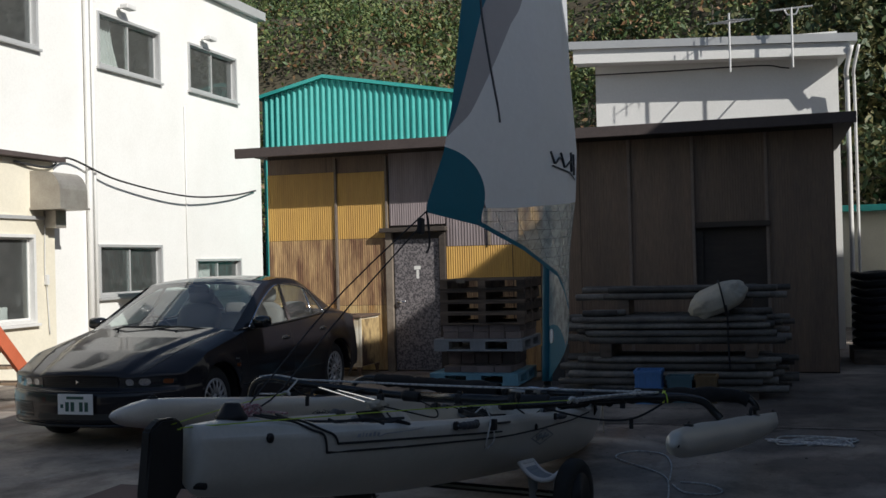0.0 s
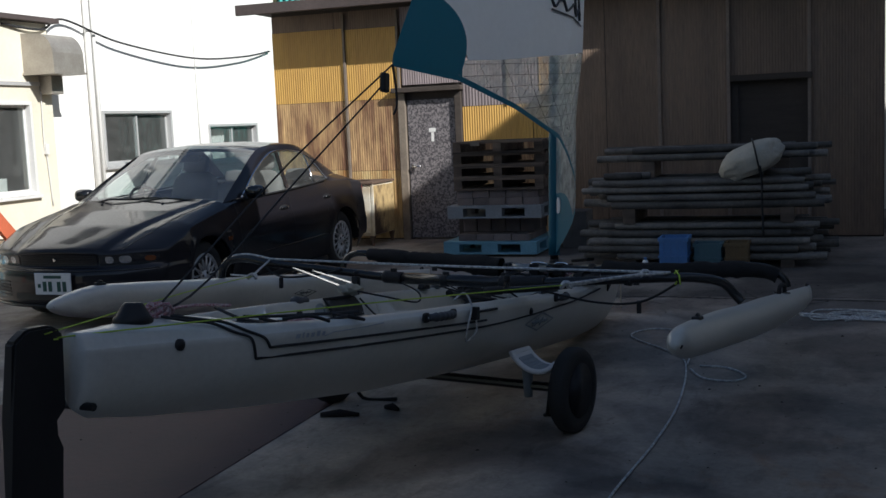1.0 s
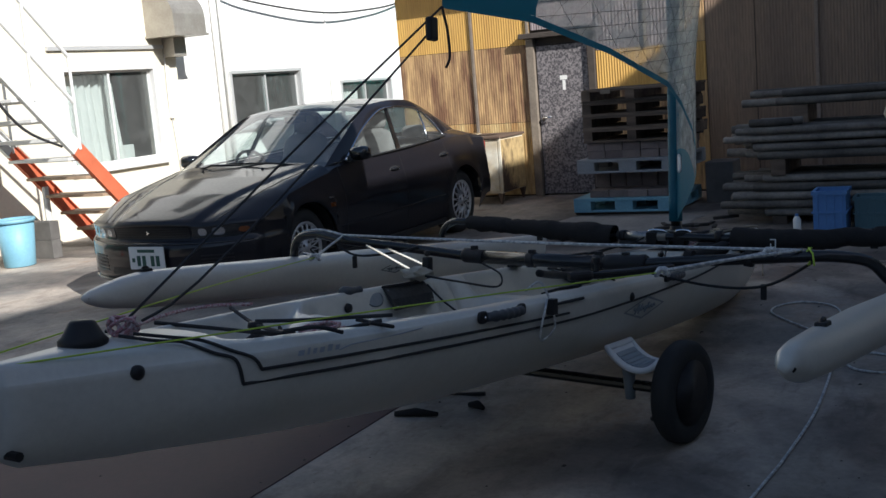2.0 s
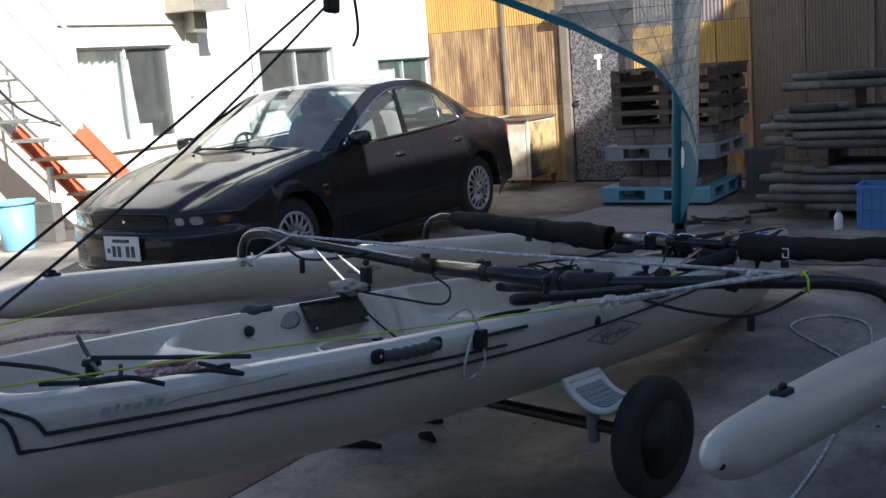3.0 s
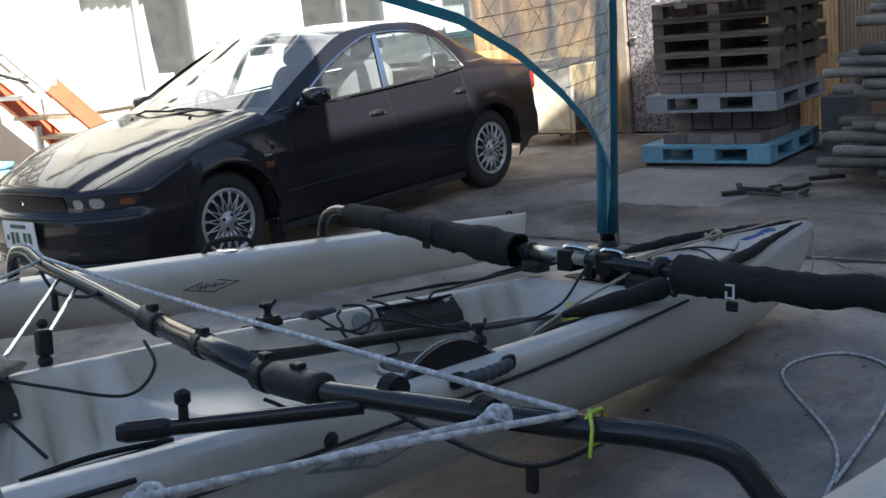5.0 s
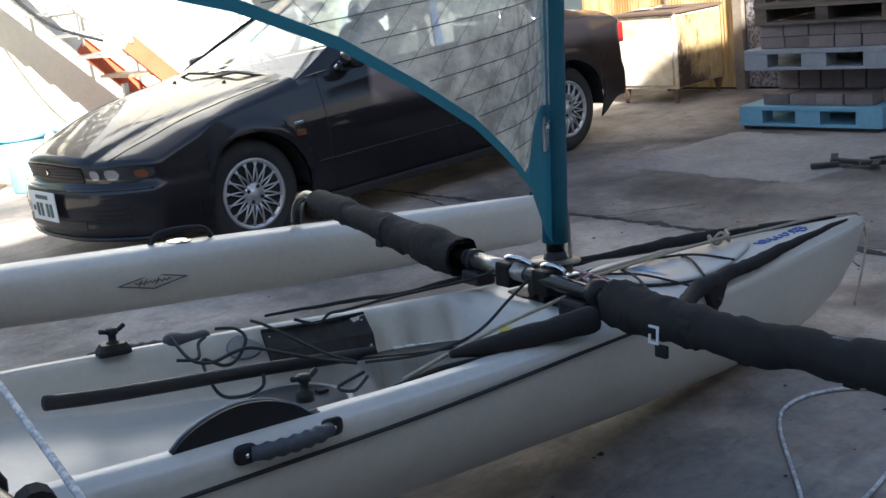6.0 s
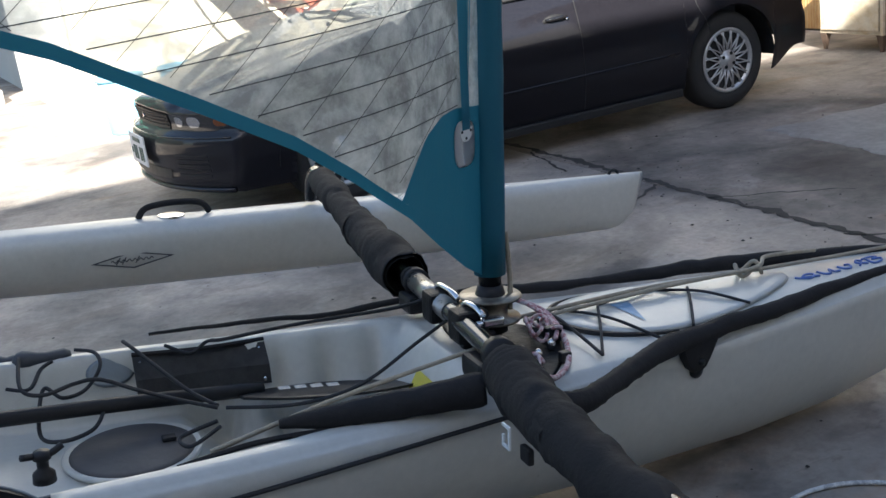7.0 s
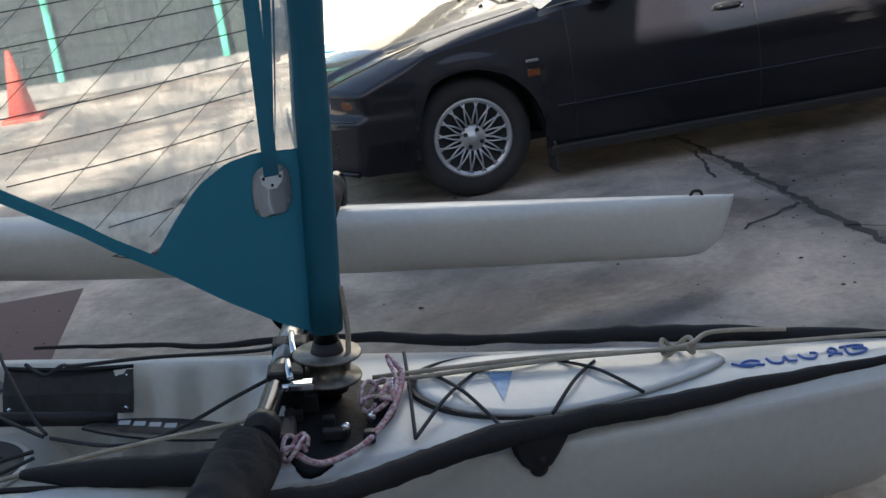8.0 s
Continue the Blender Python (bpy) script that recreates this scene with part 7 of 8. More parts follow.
for v0, v1 in ((0.035, -0.08), (-0.125, -0.165)):
    b = bmesh.new()
    rows = [[(u, v0 + (v1 - v0) * k / 4, deck_z(u, v0 + (v1 - v0) * k / 4) + 0.005) for k in range(5)] for u in np.linspace(3.900, 3.945, 5)]
    grid(b, rows)
    part("warning_label", b, YELLOWTAG, hull, "yellow warning label")

# rear well bungees
for pts in ([(0.62, -0.20, 0.01), (0.80, -0.14, -0.02), (0.95, 0.10, -0.03), (1.05, 0.30, -0.0)], [(0.70, 0.26, 0.0), (0.84, 0.12, -0.03), (0.84, -0.18, -0.03), (1.02, -0.32, -0.005)],
            [(0.95, 0.10, -0.02), (1.03, -0.02, -0.02), (1.10, -0.30, 0.0)], [(0.84, -0.14, -0.03), (0.92, -0.05, -0.06), (0.99, 0.04, -0.04)], [(0.72, -0.22, 0.0), (0.76, -0.30, 0.01), (0.82, -0.34, -0.01)],
            [(0.98, -0.26, 0.0), (1.02, -0.36, -0.02), (0.94, -0.34, -0.0)]):
    rope("well_bungee", pts, 0.006, ROPEBLACK, kayak)
rope("red_line", [(0.60, 0.24, 0.0), (0.8, 0.31, 0.01), (1.0, 0.34, 0.01), (1.15, 0.30, 0.0)], 0.006, ROPERED, kayak, "red-flecked line along the rear well")
b = bmesh.new()
tube(b, [(1.03 + (0.075 + 0.012 * math.sin(1.7 * a)) * math.cos(a), -0.09 + (0.045 + 0.01 * math.sin(2.3 * a)) * math.sin(a), -0.045 + 0.012 * math.sin(0.8 * a)) for a in np.linspace(0, 30, 150)], 0.006, 6)
part("knotted_line", b, ROPERED, kayak, "bundle of red-flecked line", True)
rope("tie_loop", [on_side(1.83, -0.03, -1, 0.01), on_side(1.80, -0.06, -1, 0.02), on_side(1.79, -0.14, -1, 0.02), on_side(1.84, -0.175, -1, 0.012), on_side(1.88, -0.12, -1, 0.02), (1.86, -(inner(1.86) + 0.03), 0.02), (1.80, -(inner(1.8)), -0.0)], 0.0042, ROPEWHITE, kayak, "white cord loop")
rope("slide_cord", [on_side(1.88, -0.055, -1), on_side(1.98, -0.055, -1), on_side(2.10, -0.055, -1)], 0.006, ROPEBLACK, kayak)
part("slide_stop", box(bmesh.new(), 1.835, 1.87, -0.445, -0.415, -0.085, -0.03, 0.004), BLACKPLASTIC, kayak)

# outriggers
def ama(s, yc):
    bm = bmesh.new()
    if s > 0:
        ends = (1.445, 5.53)
        top = lambda u: interp(u, (1.445, 1.47, 1.52, 1.64, 1.77, 2.1, 2.5, 3.5, 4.5, 5.53), (-0.055, -0.040, -0.024, 0.004, 0.022, 0.020, 0.012, 0.0, -0.02, -0.04))
        bot = lambda u: interp(u, (1.445, 1.48, 1.56, 1.75, 2.3, 3.2, 4.2, 5.37, 5.44, 5.49, 5.53), (-0.075, -0.097, -0.120, -0.140, -0.165, -0.215, -0.25, -0.264, -0.254, -0.232, -0.19))
        wid = lambda u: interp(u, (1.445, 1.48, 1.56, 1.8, 2.5, 3.5, 4.5, 5.1, 5.46, 5.53), (0.014, 0.034, 0.054, 0.076, 0.098, 0.105, 0.09, 0.06, 0.024, 0.012))
        pw, cleat_u, bow_u = (0.8, 0.75, 0.7), 1.78, 5.385
    else:
        ends = (1.075, 5.0)
        top = lambda u: interp(u, (1.075, 1.10, 1.15, 1.36, 1.86, 2.4, 3.1, 4.03, 4.8, 5.0), (-0.055, -0.026, -0.012, -0.010, -0.012, -0.028, -0.036, -0.058, -0.072, -0.075))
        bot = lambda u: interp(u, (1.075, 1.11, 1.19, 1.36, 1.6, 2.5, 3.3, 4.2, 4.85, 4.95, 5.0), (-0.075, -0.100, -0.122, -0.134, -0.146, -0.185, -0.205, -0.200, -0.175, -0.150, -0.125))
        wid = lambda u: interp(u, (1.075, 1.11, 1.2, 1.5, 2.5, 3.5, 4.3, 4.7, 4.93, 5.0), (0.014, 0.034, 0.050, 0.064, 0.080, 0.084, 0.070, 0.05, 0.024, 0.012))
        pw, cleat_u, bow_u = (1.0, 0.9, 1.25), 1.43, 4.85
    u0, u1 = ends
    rows = []
    for u in [u0, u0 + 0.01, u0 + 0.025, u0 + 0.05, u0 + 0.09, u0 + 0.14, u0 + 0.2, u0 + 0.3, *np.linspace(u0 + 0.4, u1 - 0.22, 50), u1 - 0.17, u1 - 0.12, u1 - 0.09, u1 - 0.06, u1 - 0.03, u1 - 0.01]:
        zt, zb, w = top(u), bot(u), wid(u)
        ring = []
        for k in range(28):
            a = 2 * math.pi * k / 28
            c, sn = math.cos(a), math.sin(a)
            if sn >= 0:
                z = (zt - 0.07) + 0.07 * abs(sn) ** pw[0] if zt - zb > 0.1 else (zt + zb) / 2 + (zt - zb) / 2 * sn
                y = w * (1 if c > 0 else -1) * abs(c) ** pw[1]
            else:
                z0 = zt - 0.07 if zt - zb > 0.1 else (zt + zb) / 2
                z = z0 - (z0 - zb) * abs(sn) ** 1.1
                y = w * (1 if c > 0 else -1) * abs(c) ** pw[2]
            lean = (0.055 if s > 0 else 0.03) * max(0, (u - u1 + 0.17) / 0.17) * (zt - z) / 0.2
            ring.append((u - lean, yc + y, z))
        rows.append(ring)
    grid(bm, rows, close_v=True, caps=True)
    a_ = part("outrigger", bm, HULL, kayak, "pale outrigger float", True)
    for u in (cleat_u, bow_u):
        b = bmesh.new()
        tube(b, smooth_path([(u - 0.022, yc, top(u) - 0.004), (u - 0.012, yc, top(u) + 0.014), (u + 0.012, yc, top(u) + 0.014), (u + 0.022, yc, top(u) - 0.004)], 4), 0.006, 6)
        part("padeye", b, BLACKPLASTIC, a_)
    b = bmesh.new()
    cu = cleat_u
    box(b, cu - 0.03, cu + 0.03, yc - 0.016, yc + 0.016, top(cu) - 0.012, top(cu) + 0.010, 0.006)
    part("cleat", b, BLACKPLASTIC, a_)
    b = bmesh.new()
    tube(b, smooth_path([(3.53, yc, top(3.6)), (3.56, yc, top(3.6) + 0.035), (3.65, yc, top(3.6) + 0.045), (3.74, yc, top(3.6) + 0.035), (3.77, yc, top(3.6))], 5), 0.011, 8)
    part("carry_strap", b, SOFTBLACK, a_)
    b = bmesh.new()
    lathe(b, [(0.001, 0.0), (0.045, 0.0), (0.045, 0.006), (0.03, 0.009), (0.001, 0.009)], 20, "z", (3.64, yc, top(3.64) - 0.002))
    part("vent_plug", b, CHROME, a_, "bright round vent plug")
    b = bmesh.new()
    bmesh.ops.create_icosphere(b, subdivisions=2, radius=0.014)
    for v in b.verts:
        v.co += Vector((u0 + 0.02, yc - 0.010, -0.066))
    part("drain_plug", b, BLACKPLASTIC, a_)
    diamond("side_mark", (3.49, yc - s * (wid(3.49) * 0.99 + 0.002), -0.112), (1, 0, 0), (0, s * 0.15, 1), 0.135, 0.028, MARKDARK, a_, "dark lozenge mark")
    return a_


ama(1, 1.53)
ama(-1, -1.437)

# rear crossbar
REAR = [(2.76, 1.53, 0.0), (2.757, 1.515, 0.065), (2.748, 1.46, 0.112), (2.735, 1.33, 0.124), (2.702, 1.16, 0.102), (2.655, 0.74, 0.072), (2.60, 0.33, 0.042), (2.525, -0.08, 0.038), (2.461, -0.40, 0.038), (2.465, -0.70, 0.055), (2.50, -1.08, 0.076), (2.545, -1.22, 0.076), (2.59, -1.315, 0.055), (2.605, -1.37, 0.0), (2.605, -1.40, -0.03)]
rear = rope("rear_crossbar", REAR, 0.0215, TUBEBLACK, kayak, "black tubular rear crossbar", 6, 14)
part("inner_tube", tube(bmesh.new(), [(2.60, 0.33, 0.042), (2.462, -0.40, 0.038)], 0.029, 14), TUBEBLACK, rear, "thick inner tube", True)
for p, q, r_ in (((2.612, 0.40, 0.048), (2.59, 0.28, 0.042), 0.033), ((2.470, -0.345, 0.039), (2.458, -0.53, 0.044), 0.036), ((2.545, 0.04, 0.039), (2.538, 0.0, 0.039), 0.033), ((2.476, -0.30, 0.038), (2.472, -0.335, 0.038), 0.038)):
    p, q = Vector(p), Vector(q)
    b = bmesh.new()
    tube(b, [p, p.lerp(q, 0.06), p.lerp(q, 0.2), p.lerp(q, 0.8), p.lerp(q, 0.94), q], [r_ * 0.8, r_, r_, r_ * 0.95, r_, r_ * 0.8], 12)
    cl = part("clamp", b, BLACKPLASTIC, rear, "", True)
    part("clamp_bolt", box(bmesh.new(), p.lerp(q, 0.5).x - 0.012, p.lerp(q, 0.5).x + 0.012, p.lerp(q, 0.5).y - 0.014, p.lerp(q, 0.5).y + 0.014, p.z - 0.02, p.z + r_ + 0.010, 0.004), BLACKPLASTIC, cl)
prong = rope("tiller_arm", [(2.12, -0.385, 0.020), (2.28, -0.49, 0.022), (2.40, -0.58, 0.028), (2.455, -0.64, 0.036)], 0.0155, TUBEBLACK, kayak, "black tube arm clamped to the crossbar", 5, 10)
b = bmesh.new()
tube(b, [(2.10, -0.372, 0.020), (2.115, -0.382, 0.020), (2.17, -0.418, 0.021), (2.18, -0.424, 0.021)], [0.014, 0.020, 0.020, 0.016], 12)
part("end_cap", b, BLACKPLASTIC, prong)
b = bmesh.new()
lathe(b, [(0.001, -0.01), (0.010, -0.01), (0.009, 0.03), (0.015, 0.036), (0.015, 0.054), (0.008, 0.060), (0.001, 0.062)], 12, "z", (2.20, -0.437, 0.03))
part("rod_knob", b, BLACKPLASTIC, prong)
b = bmesh.new()
tube(b, [(2.69, 1.02, 0.085), (2.20, 0.365, 0.0)], 0.006, 8)
part("stay", b, CHROME, rear, "bright steel stay")
b = bmesh.new()
tube(b, [(2.67, 0.88, 0.07), (2.33, 0.41, 0.02)], 0.006, 8)
part("stay", b, CHROME, rear, "bright steel stay")
b = bmesh.new()
for z, r_ in ((-0.02, 0.019), (0.03, 0.018), (0.075, 0.014)):
    bmesh.ops.create_icosphere(b, subdivisions=2, radius=r_, matrix=Matrix.Translation((2.34, 0.415, z)))
box(b, 2.322, 2.358, 0.397, 0.433, -0.005, 0.06, 0.008)
part("rod_mount", b, BLACKPLASTIC, kayak, "", True)
b = bmesh.new()
bmesh.ops.create_icosphere(b, subdivisions=3, radius=1.0)
for v in b.verts:
    v.co = Vector((v.co.x * 0.065, v.co.y * 0.05, v.co.z * 0.026)) * (1 + 0.7 * noise.noise(v.co * 2.8)) + Vector((2.18, 0.355, 0.004))
part("rag_knot", b, SACK, kayak, "grey knotted rag", True)
for v0 in ((2.42, -0.93), (2.40, -0.7)):
    part("band", tube(bmesh.new(), [(2.49 + 0.001 * k, v0[1] + 0.03 * k, 0.065 + 0.004 * math.sin(k)) for k in range(2)], 0.030, 12), SOFTBLACK, rear)
# stays of white and lime line
KN = (2.50, -1.10, 0.10)
rope("white_stay", [(2.748, 1.46, 0.136), (2.735, 1.33, 0.149), (2.702, 1.16, 0.127)], 0.006, ROPEWHITE, kayak, "white braided stay", 4)
rope("white_stay", [(2.702, 1.16, 0.125), (2.6, 0.1, 0.108), KN], 0.0065, ROPEWHITE, kayak, "white braided stay", 4)
rope("white_stay", [KN, (2.2, -0.955, 0.09), (1.90, -0.815, 0.072)], 0.0065, ROPEWHITE, kayak, "white braided stay", 4)
rope("white_stay", [(2.41, -1.02, 0.10), (2.2, -0.93, 0.085), (1.92, -0.81, 0.060)], 0.0065, ROPEWHITE, kayak, "white braided stay", 4)
rope("white_stay", [(2.70, 1.16, 0.12), (2.50, 1.08, 0.085), (2.31, 1.005, 0.05)], 0.0055, ROPEWHITE, kayak, "white braided stay", 4)
rope("white_stay", [(2.755, 1.46, 0.03), (2.5, 1.18, 0.04), (2.31, 1.005, 0.05)], 0.0055, ROPEWHITE, kayak, "white braided stay", 4)
for c in ((2.40, -1.015, 0.10), (2.30, 1.0, 0.05), (1.90, -0.812, 0.068)):
    b = bmesh.new()
    tube(b, [Vector(c) + Vector((0.022 * math.cos(a) * (1 + 0.3 * math.sin(1.7 * a)), 0.02 * math.sin(a), 0.012 * math.sin(2.1 * a))) for a in np.linspace(0, 15, 50)], 0.006, 6)
    part("rope_knot", b, ROPEWHITE, kayak, "", True)
b = bmesh.new()
tube(b, [(2.52 + 0.026 * math.cos(a), -1.125 + 0.006 * math.sin(3 * a), 0.078 + 0.030 * math.sin(a)) for a in np.linspace(0, 13, 40)], 0.0035, 6)
tube(b, [(2.50, -1.125, 0.11), (2.48, -1.145, 0.09), (2.46, -1.155, 0.05)], 0.0035, 6)
part("lime_knot", b, ROPELIME, kayak, "lime cord knotted round the crossbar", True)
rope("lime_line", [(1.90, -0.812, 0.068), (1.0, -0.435, 0.045), (0.0, -0.012, 0.004), (-0.05, 0.0, -0.002)], 0.0024, ROPELIME, kayak, "taut lime control line", 3)
rope("lime_line", [(2.31, 1.005, 0.05), (1.2, 0.54, 0.045), (0.0, 0.03, 0.022), (-0.06, 0.03, 0.012)], 0.0024, ROPELIME, kayak, "taut lime control line", 3)
rope("safety_line", [(2.53, -1.14, 0.06), (2.57, -0.95, -0.04), (2.6, -0.72, -0.05), (2.6, -0.45, 0.0)], 0.006, ROPEBLACK, kayak)
rope("safety_line", [(2.71, 1.24, 0.11), (2.69, 1.08, 0.03), (2.64, 0.8, 0.05), (2.62, 0.66, 0.08)], 0.006, ROPEBLACK, kayak)
for p in ((2.58, -0.94, -0.06), (2.69, 1.08, 0.0)):
    b = bmesh.new()
    box(b, p[0] - 0.008, p[0] + 0.008, p[1] - 0.011, p[1] + 0.011, p[2] - 0.035, p[2] + 0.025, 0.005)
    part("toggle", b, BLACKPLASTIC, kayak)

# front crossbar with padded sleeves
FRONT = [(4.13, 1.49, 0.0), (4.13, 1.47, 0.07), (4.125, 1.40, 0.115), (4.107, 1.27, 0.12), (4.058, 0.75, 0.085), (4.035, 0.292, 0.05), (4.015, -0.05, 0.045), (3.985, -0.40, 0.042), (3.935, -0.80, 0.055), (3.90, -1.15, 0.085), (3.90, -1.36, 0.075), (3.90, -1.45, 0.02), (3.90, -1.47, -0.03)]
front = rope("front_crossbar", FRONT, 0.0215, TUBEBLACK, kayak, "black tubular front crossbar", 6, 14)
part("inner_tube", tube(bmesh.new(), [(4.033, 0.26, 0.050), (4.015, -0.03, 0.046)], 0.025, 14), ALUTUBE, front, "bright metal inner tube", True)


def sleeve(name, pts, rads, seed, open_end=True):
    ps = smooth_path(pts, 16)
    r = random.Random(seed)
    n = len(ps)
    rr = [interp(i / (n - 1), [k / (len(rads) - 1) for k in range(len(rads))], rads) * (1 + r.uniform(-0.015, 0.015)) for i in range(n)]
    b = bmesh.new()
    tube(b, ps, rr, 24, caps=not open_end)
    if open_end:
        tube(b, ps, [q - 0.010 for q in rr], 24, caps=False)
    for v in b.verts:
        v.co += Vector((0.4, 0, 1)) * (0.010 * noise.noise(v.co * 6.5) + 0.008 * noise.noise(v.co * 15 + Vector((seed, 0, 0))) - 0.006 * max(0.0, 1 - abs(noise.noise(Vector((v.co.x * 10 + seed, v.co.y * 7, v.co.z * 12)))) * 9))
    # folds that run slantwise round the padding
    mid = [Vector(q) for q in ps]
    for v in b.verts:
        c = min(mid, key=lambda q: (q - v.co).length_squared)
        out = v.co - c
        if out.length > 1e-4:
            turn = math.atan2(out.z, out.x)
            fold = abs(math.sin(13.0 * v.co.y + 1.3 * math.sin(turn + seed) + 2.1 * seed)) + 0.8 * abs(noise.noise(v.co * 9 + Vector((0, seed, 0))))
            v.co -= out.normalized() * 0.007 * max(0.0, 1.0 - fold / 0.34)
    return part(name, b, SOFTBLACK, front, "thick black neoprene sleeve", True)


sleeve("sleeve", [(4.03, 0.28, 0.05), (4.038, 0.45, 0.06), (4.045, 0.60, 0.07), (4.055, 0.74, 0.083)], [0.062, 0.062, 0.054, 0.048], 1)
sleeve("sleeve", [(4.045, 0.68, 0.08), (4.07, 0.90, 0.095), (4.09, 1.08, 0.11), (4.107, 1.27, 0.12)], [0.049, 0.046, 0.046, 0.041], 2)
sleeve("sleeve", [(3.980, -0.41, 0.045), (3.965, -0.49, 0.04), (3.940, -0.63, 0.04), (3.92, -0.73, 0.043)], [0.060, 0.059, 0.053, 0.048], 3)
sleeve("sleeve", [(3.930, -0.67, 0.042), (3.912, -0.85, 0.048), (3.90, -1.02, 0.056), (3.90, -1.14, 0.062)], [0.050, 0.046, 0.044, 0.043], 4)
sleeve("sleeve", [(3.90, -1.10, 0.062), (3.90, -1.25, 0.068), (3.90, -1.36, 0.058), (3.90, -1.42, 0.03)], [0.047, 0.046, 0.042, 0.036], 5)
for v, z in ((-0.62, -0.025), (-1.1, 0.02), (0.75, 0.03)):
    part("buckle", cbox(3.905 if v < 0 else 4.04, v, z, 0.012, 0.035, 0.03, 0.004), BLACKPLASTIC, front)
b = bmesh.new()
for x0, x1, y0, y1 in ((-0.014, 0.014, 0.016, 0.021), (-0.014, 0.014, -0.021, -0.016), (-0.014, -0.009, -0.016, 0.016), (0.009, 0.014, -0.016, 0.0)):
    box(b, 3.858 - 0.004, 3.858, -0.64 + x0, -0.64 + x1, 0.028 + y0, 0.028 + y1)
part("sleeve_mark", b, PLATEWHITE, front, "small white tab")
for v in (0.24, -0.31):
    part("clamp_ring", tube(bmesh.new(), [(4.018 + 0.07 * v, v, 0.047), (4.016 + 0.07 * v, v - 0.03, 0.047)], 0.034 + 0.004 * math.sin(40 * v), 12), BLACKPLASTIC, front, "", True)
part("clamp_foot", box(bmesh.new(), 3.96, 4.05, -0.31, -0.21, -0.03, 0.02, 0.012), BLACKPLASTIC, front)
part("clamp_foot", box(bmesh.new(), 3.99, 4.06, 0.16, 0.24, -0.02, 0.025, 0.012), BLACKPLASTIC, front)
front.location = (0.0, 0.035, 0.0)

# black covers rolled along the foredeck
def rolled(name, pts, rads, seed):
    ps = smooth_path(pts, 8)
    r = random.Random(seed)
    b = bmesh.new()
    tube(b, ps, [interp(i / (len(ps) - 1), [k / (len(rads) - 1) for k in range(len(rads))], rads) * (1 + r.uniform(-0.06, 0.06)) for i in range(len(ps))], 12)
    for v in b.verts:
        v.co.z += 0.006 * noise.noise(v.co * 11)
    return part(name, b, SOFTBLACK, kayak, "black fabric cover rolled along the foredeck", True)


rolled("rolled_cover", [(3.97, -0.475, 0.0), (4.08, -0.455, -0.012), (4.18, -0.405, -0.016), (4.30, -0.325, -0.018), (4.42, -0.262, -0.02), (4.60, -0.210, -0.018), (4.80, -0.172, -0.012), (5.10, -0.098, -0.006), (5.30, -0.058, 0.0), (5.50, -0.018, 0.004)], [0.022, 0.025, 0.023, 0.022, 0.024, 0.022, 0.019, 0.015, 0.011, 0.006], 8)
rolled("rolled_cover", [(3.55, -0.255, -0.03), (3.66, -0.275, -0.025), (3.80, -0.30, -0.015), (3.94, -0.335, 0.0)], [0.010, 0.024, 0.029, 0.032], 18)
rolled("rolled_cover", [(3.40, 0.385, -0.03), (3.65, 0.365, -0.028), (3.85, 0.335, -0.03), (4.0, 0.31, -0.015), (4.2, 0.28, -0.012), (4.4, 0.24, -0.015), (4.56, 0.215, -0.015)], [0.004, 0.006, 0.007, 0.009, 0.013, 0.015, 0.006], 9)
rolled("rolled_cover", [(4.50, 0.225, -0.015), (4.7, 0.19, -0.006), (4.9, 0.155, 0.0), (5.2, 0.09, 0.004), (5.5, 0.03, 0.008)], [0.008, 0.018, 0.021, 0.015, 0.006], 10)
for s in (-1,):
    b = bmesh.new()
    out = [(4.445, -0.02), (4.46, -0.06), (4.475, -0.085), (4.495, -0.10), (4.515, -0.102), (4.535, -0.092), (4.55, -0.068), (4.575, -0.02)]
    rims = [[b.verts.new(on_side(u, z, s, o)) for u, z in out] for o in (0.003, 0.012)]
    rims.append([b.verts.new(on_side(4.511 + (u - 4.511) * 0.8, -0.058 + (z + 0.058) * 0.84, s, 0.018)) for u, z in out])
    for ra, rb in zip(rims, rims[1:]):
        for k in range(len(out) - 1):
            b.faces.new((ra[k], ra[k + 1], rb[k + 1], rb[k]))
    b.faces.new(rims[-1])
    tab = part("tie_tab", b, SOFTBLACK, kayak, "black fabric tab bolted to the side")
    part("tab_bolt", lathe(bmesh.new(), [(0.001, -0.004), (0.009, -0.004), (0.008, 0.004), (0.001, 0.006)], 10, "y"), BLACKPLASTIC, tab, "", True, Matrix.Translation(on_side(4.513, -0.075, s, 0.019)) @ pose(0, 0, 0, 0, 0, 0 if s > 0 else 180))

# mast, step and sail
MU, MV = 4.11, -0.009
mast = part("mast", tube(bmesh.new(), [(MU, MV, -0.06), (MU, MV, 4.9)], [0.026, 0.020], 16), TUBEBLACK, kayak, "black mast", True)
b = bmesh.new()
lathe(b, [(0.001, -0.004), (0.068, -0.004), (0.070, 0.0), (0.068, 0.004), (0.040, 0.006), (0.038, 0.044), (0.070, 0.048), (0.072, 0.051), (0.069, 0.055), (0.001, 0.056)], 28, "z", (MU, MV, 0.022))
part("mast_drum", b, DRUM, mast, "tarnished furling drum between two discs", True)
b = bmesh.new()
lathe(b, [(0.040, 0.012), (0.036, 0.05), (0.036, 0.085), (0.034, 0.10), (0.028, 0.12)], 24, "z", (MU, MV, -0.02))
part("mast_collar", b, BLACKPLASTIC, mast, "", True)
b = bmesh.new()
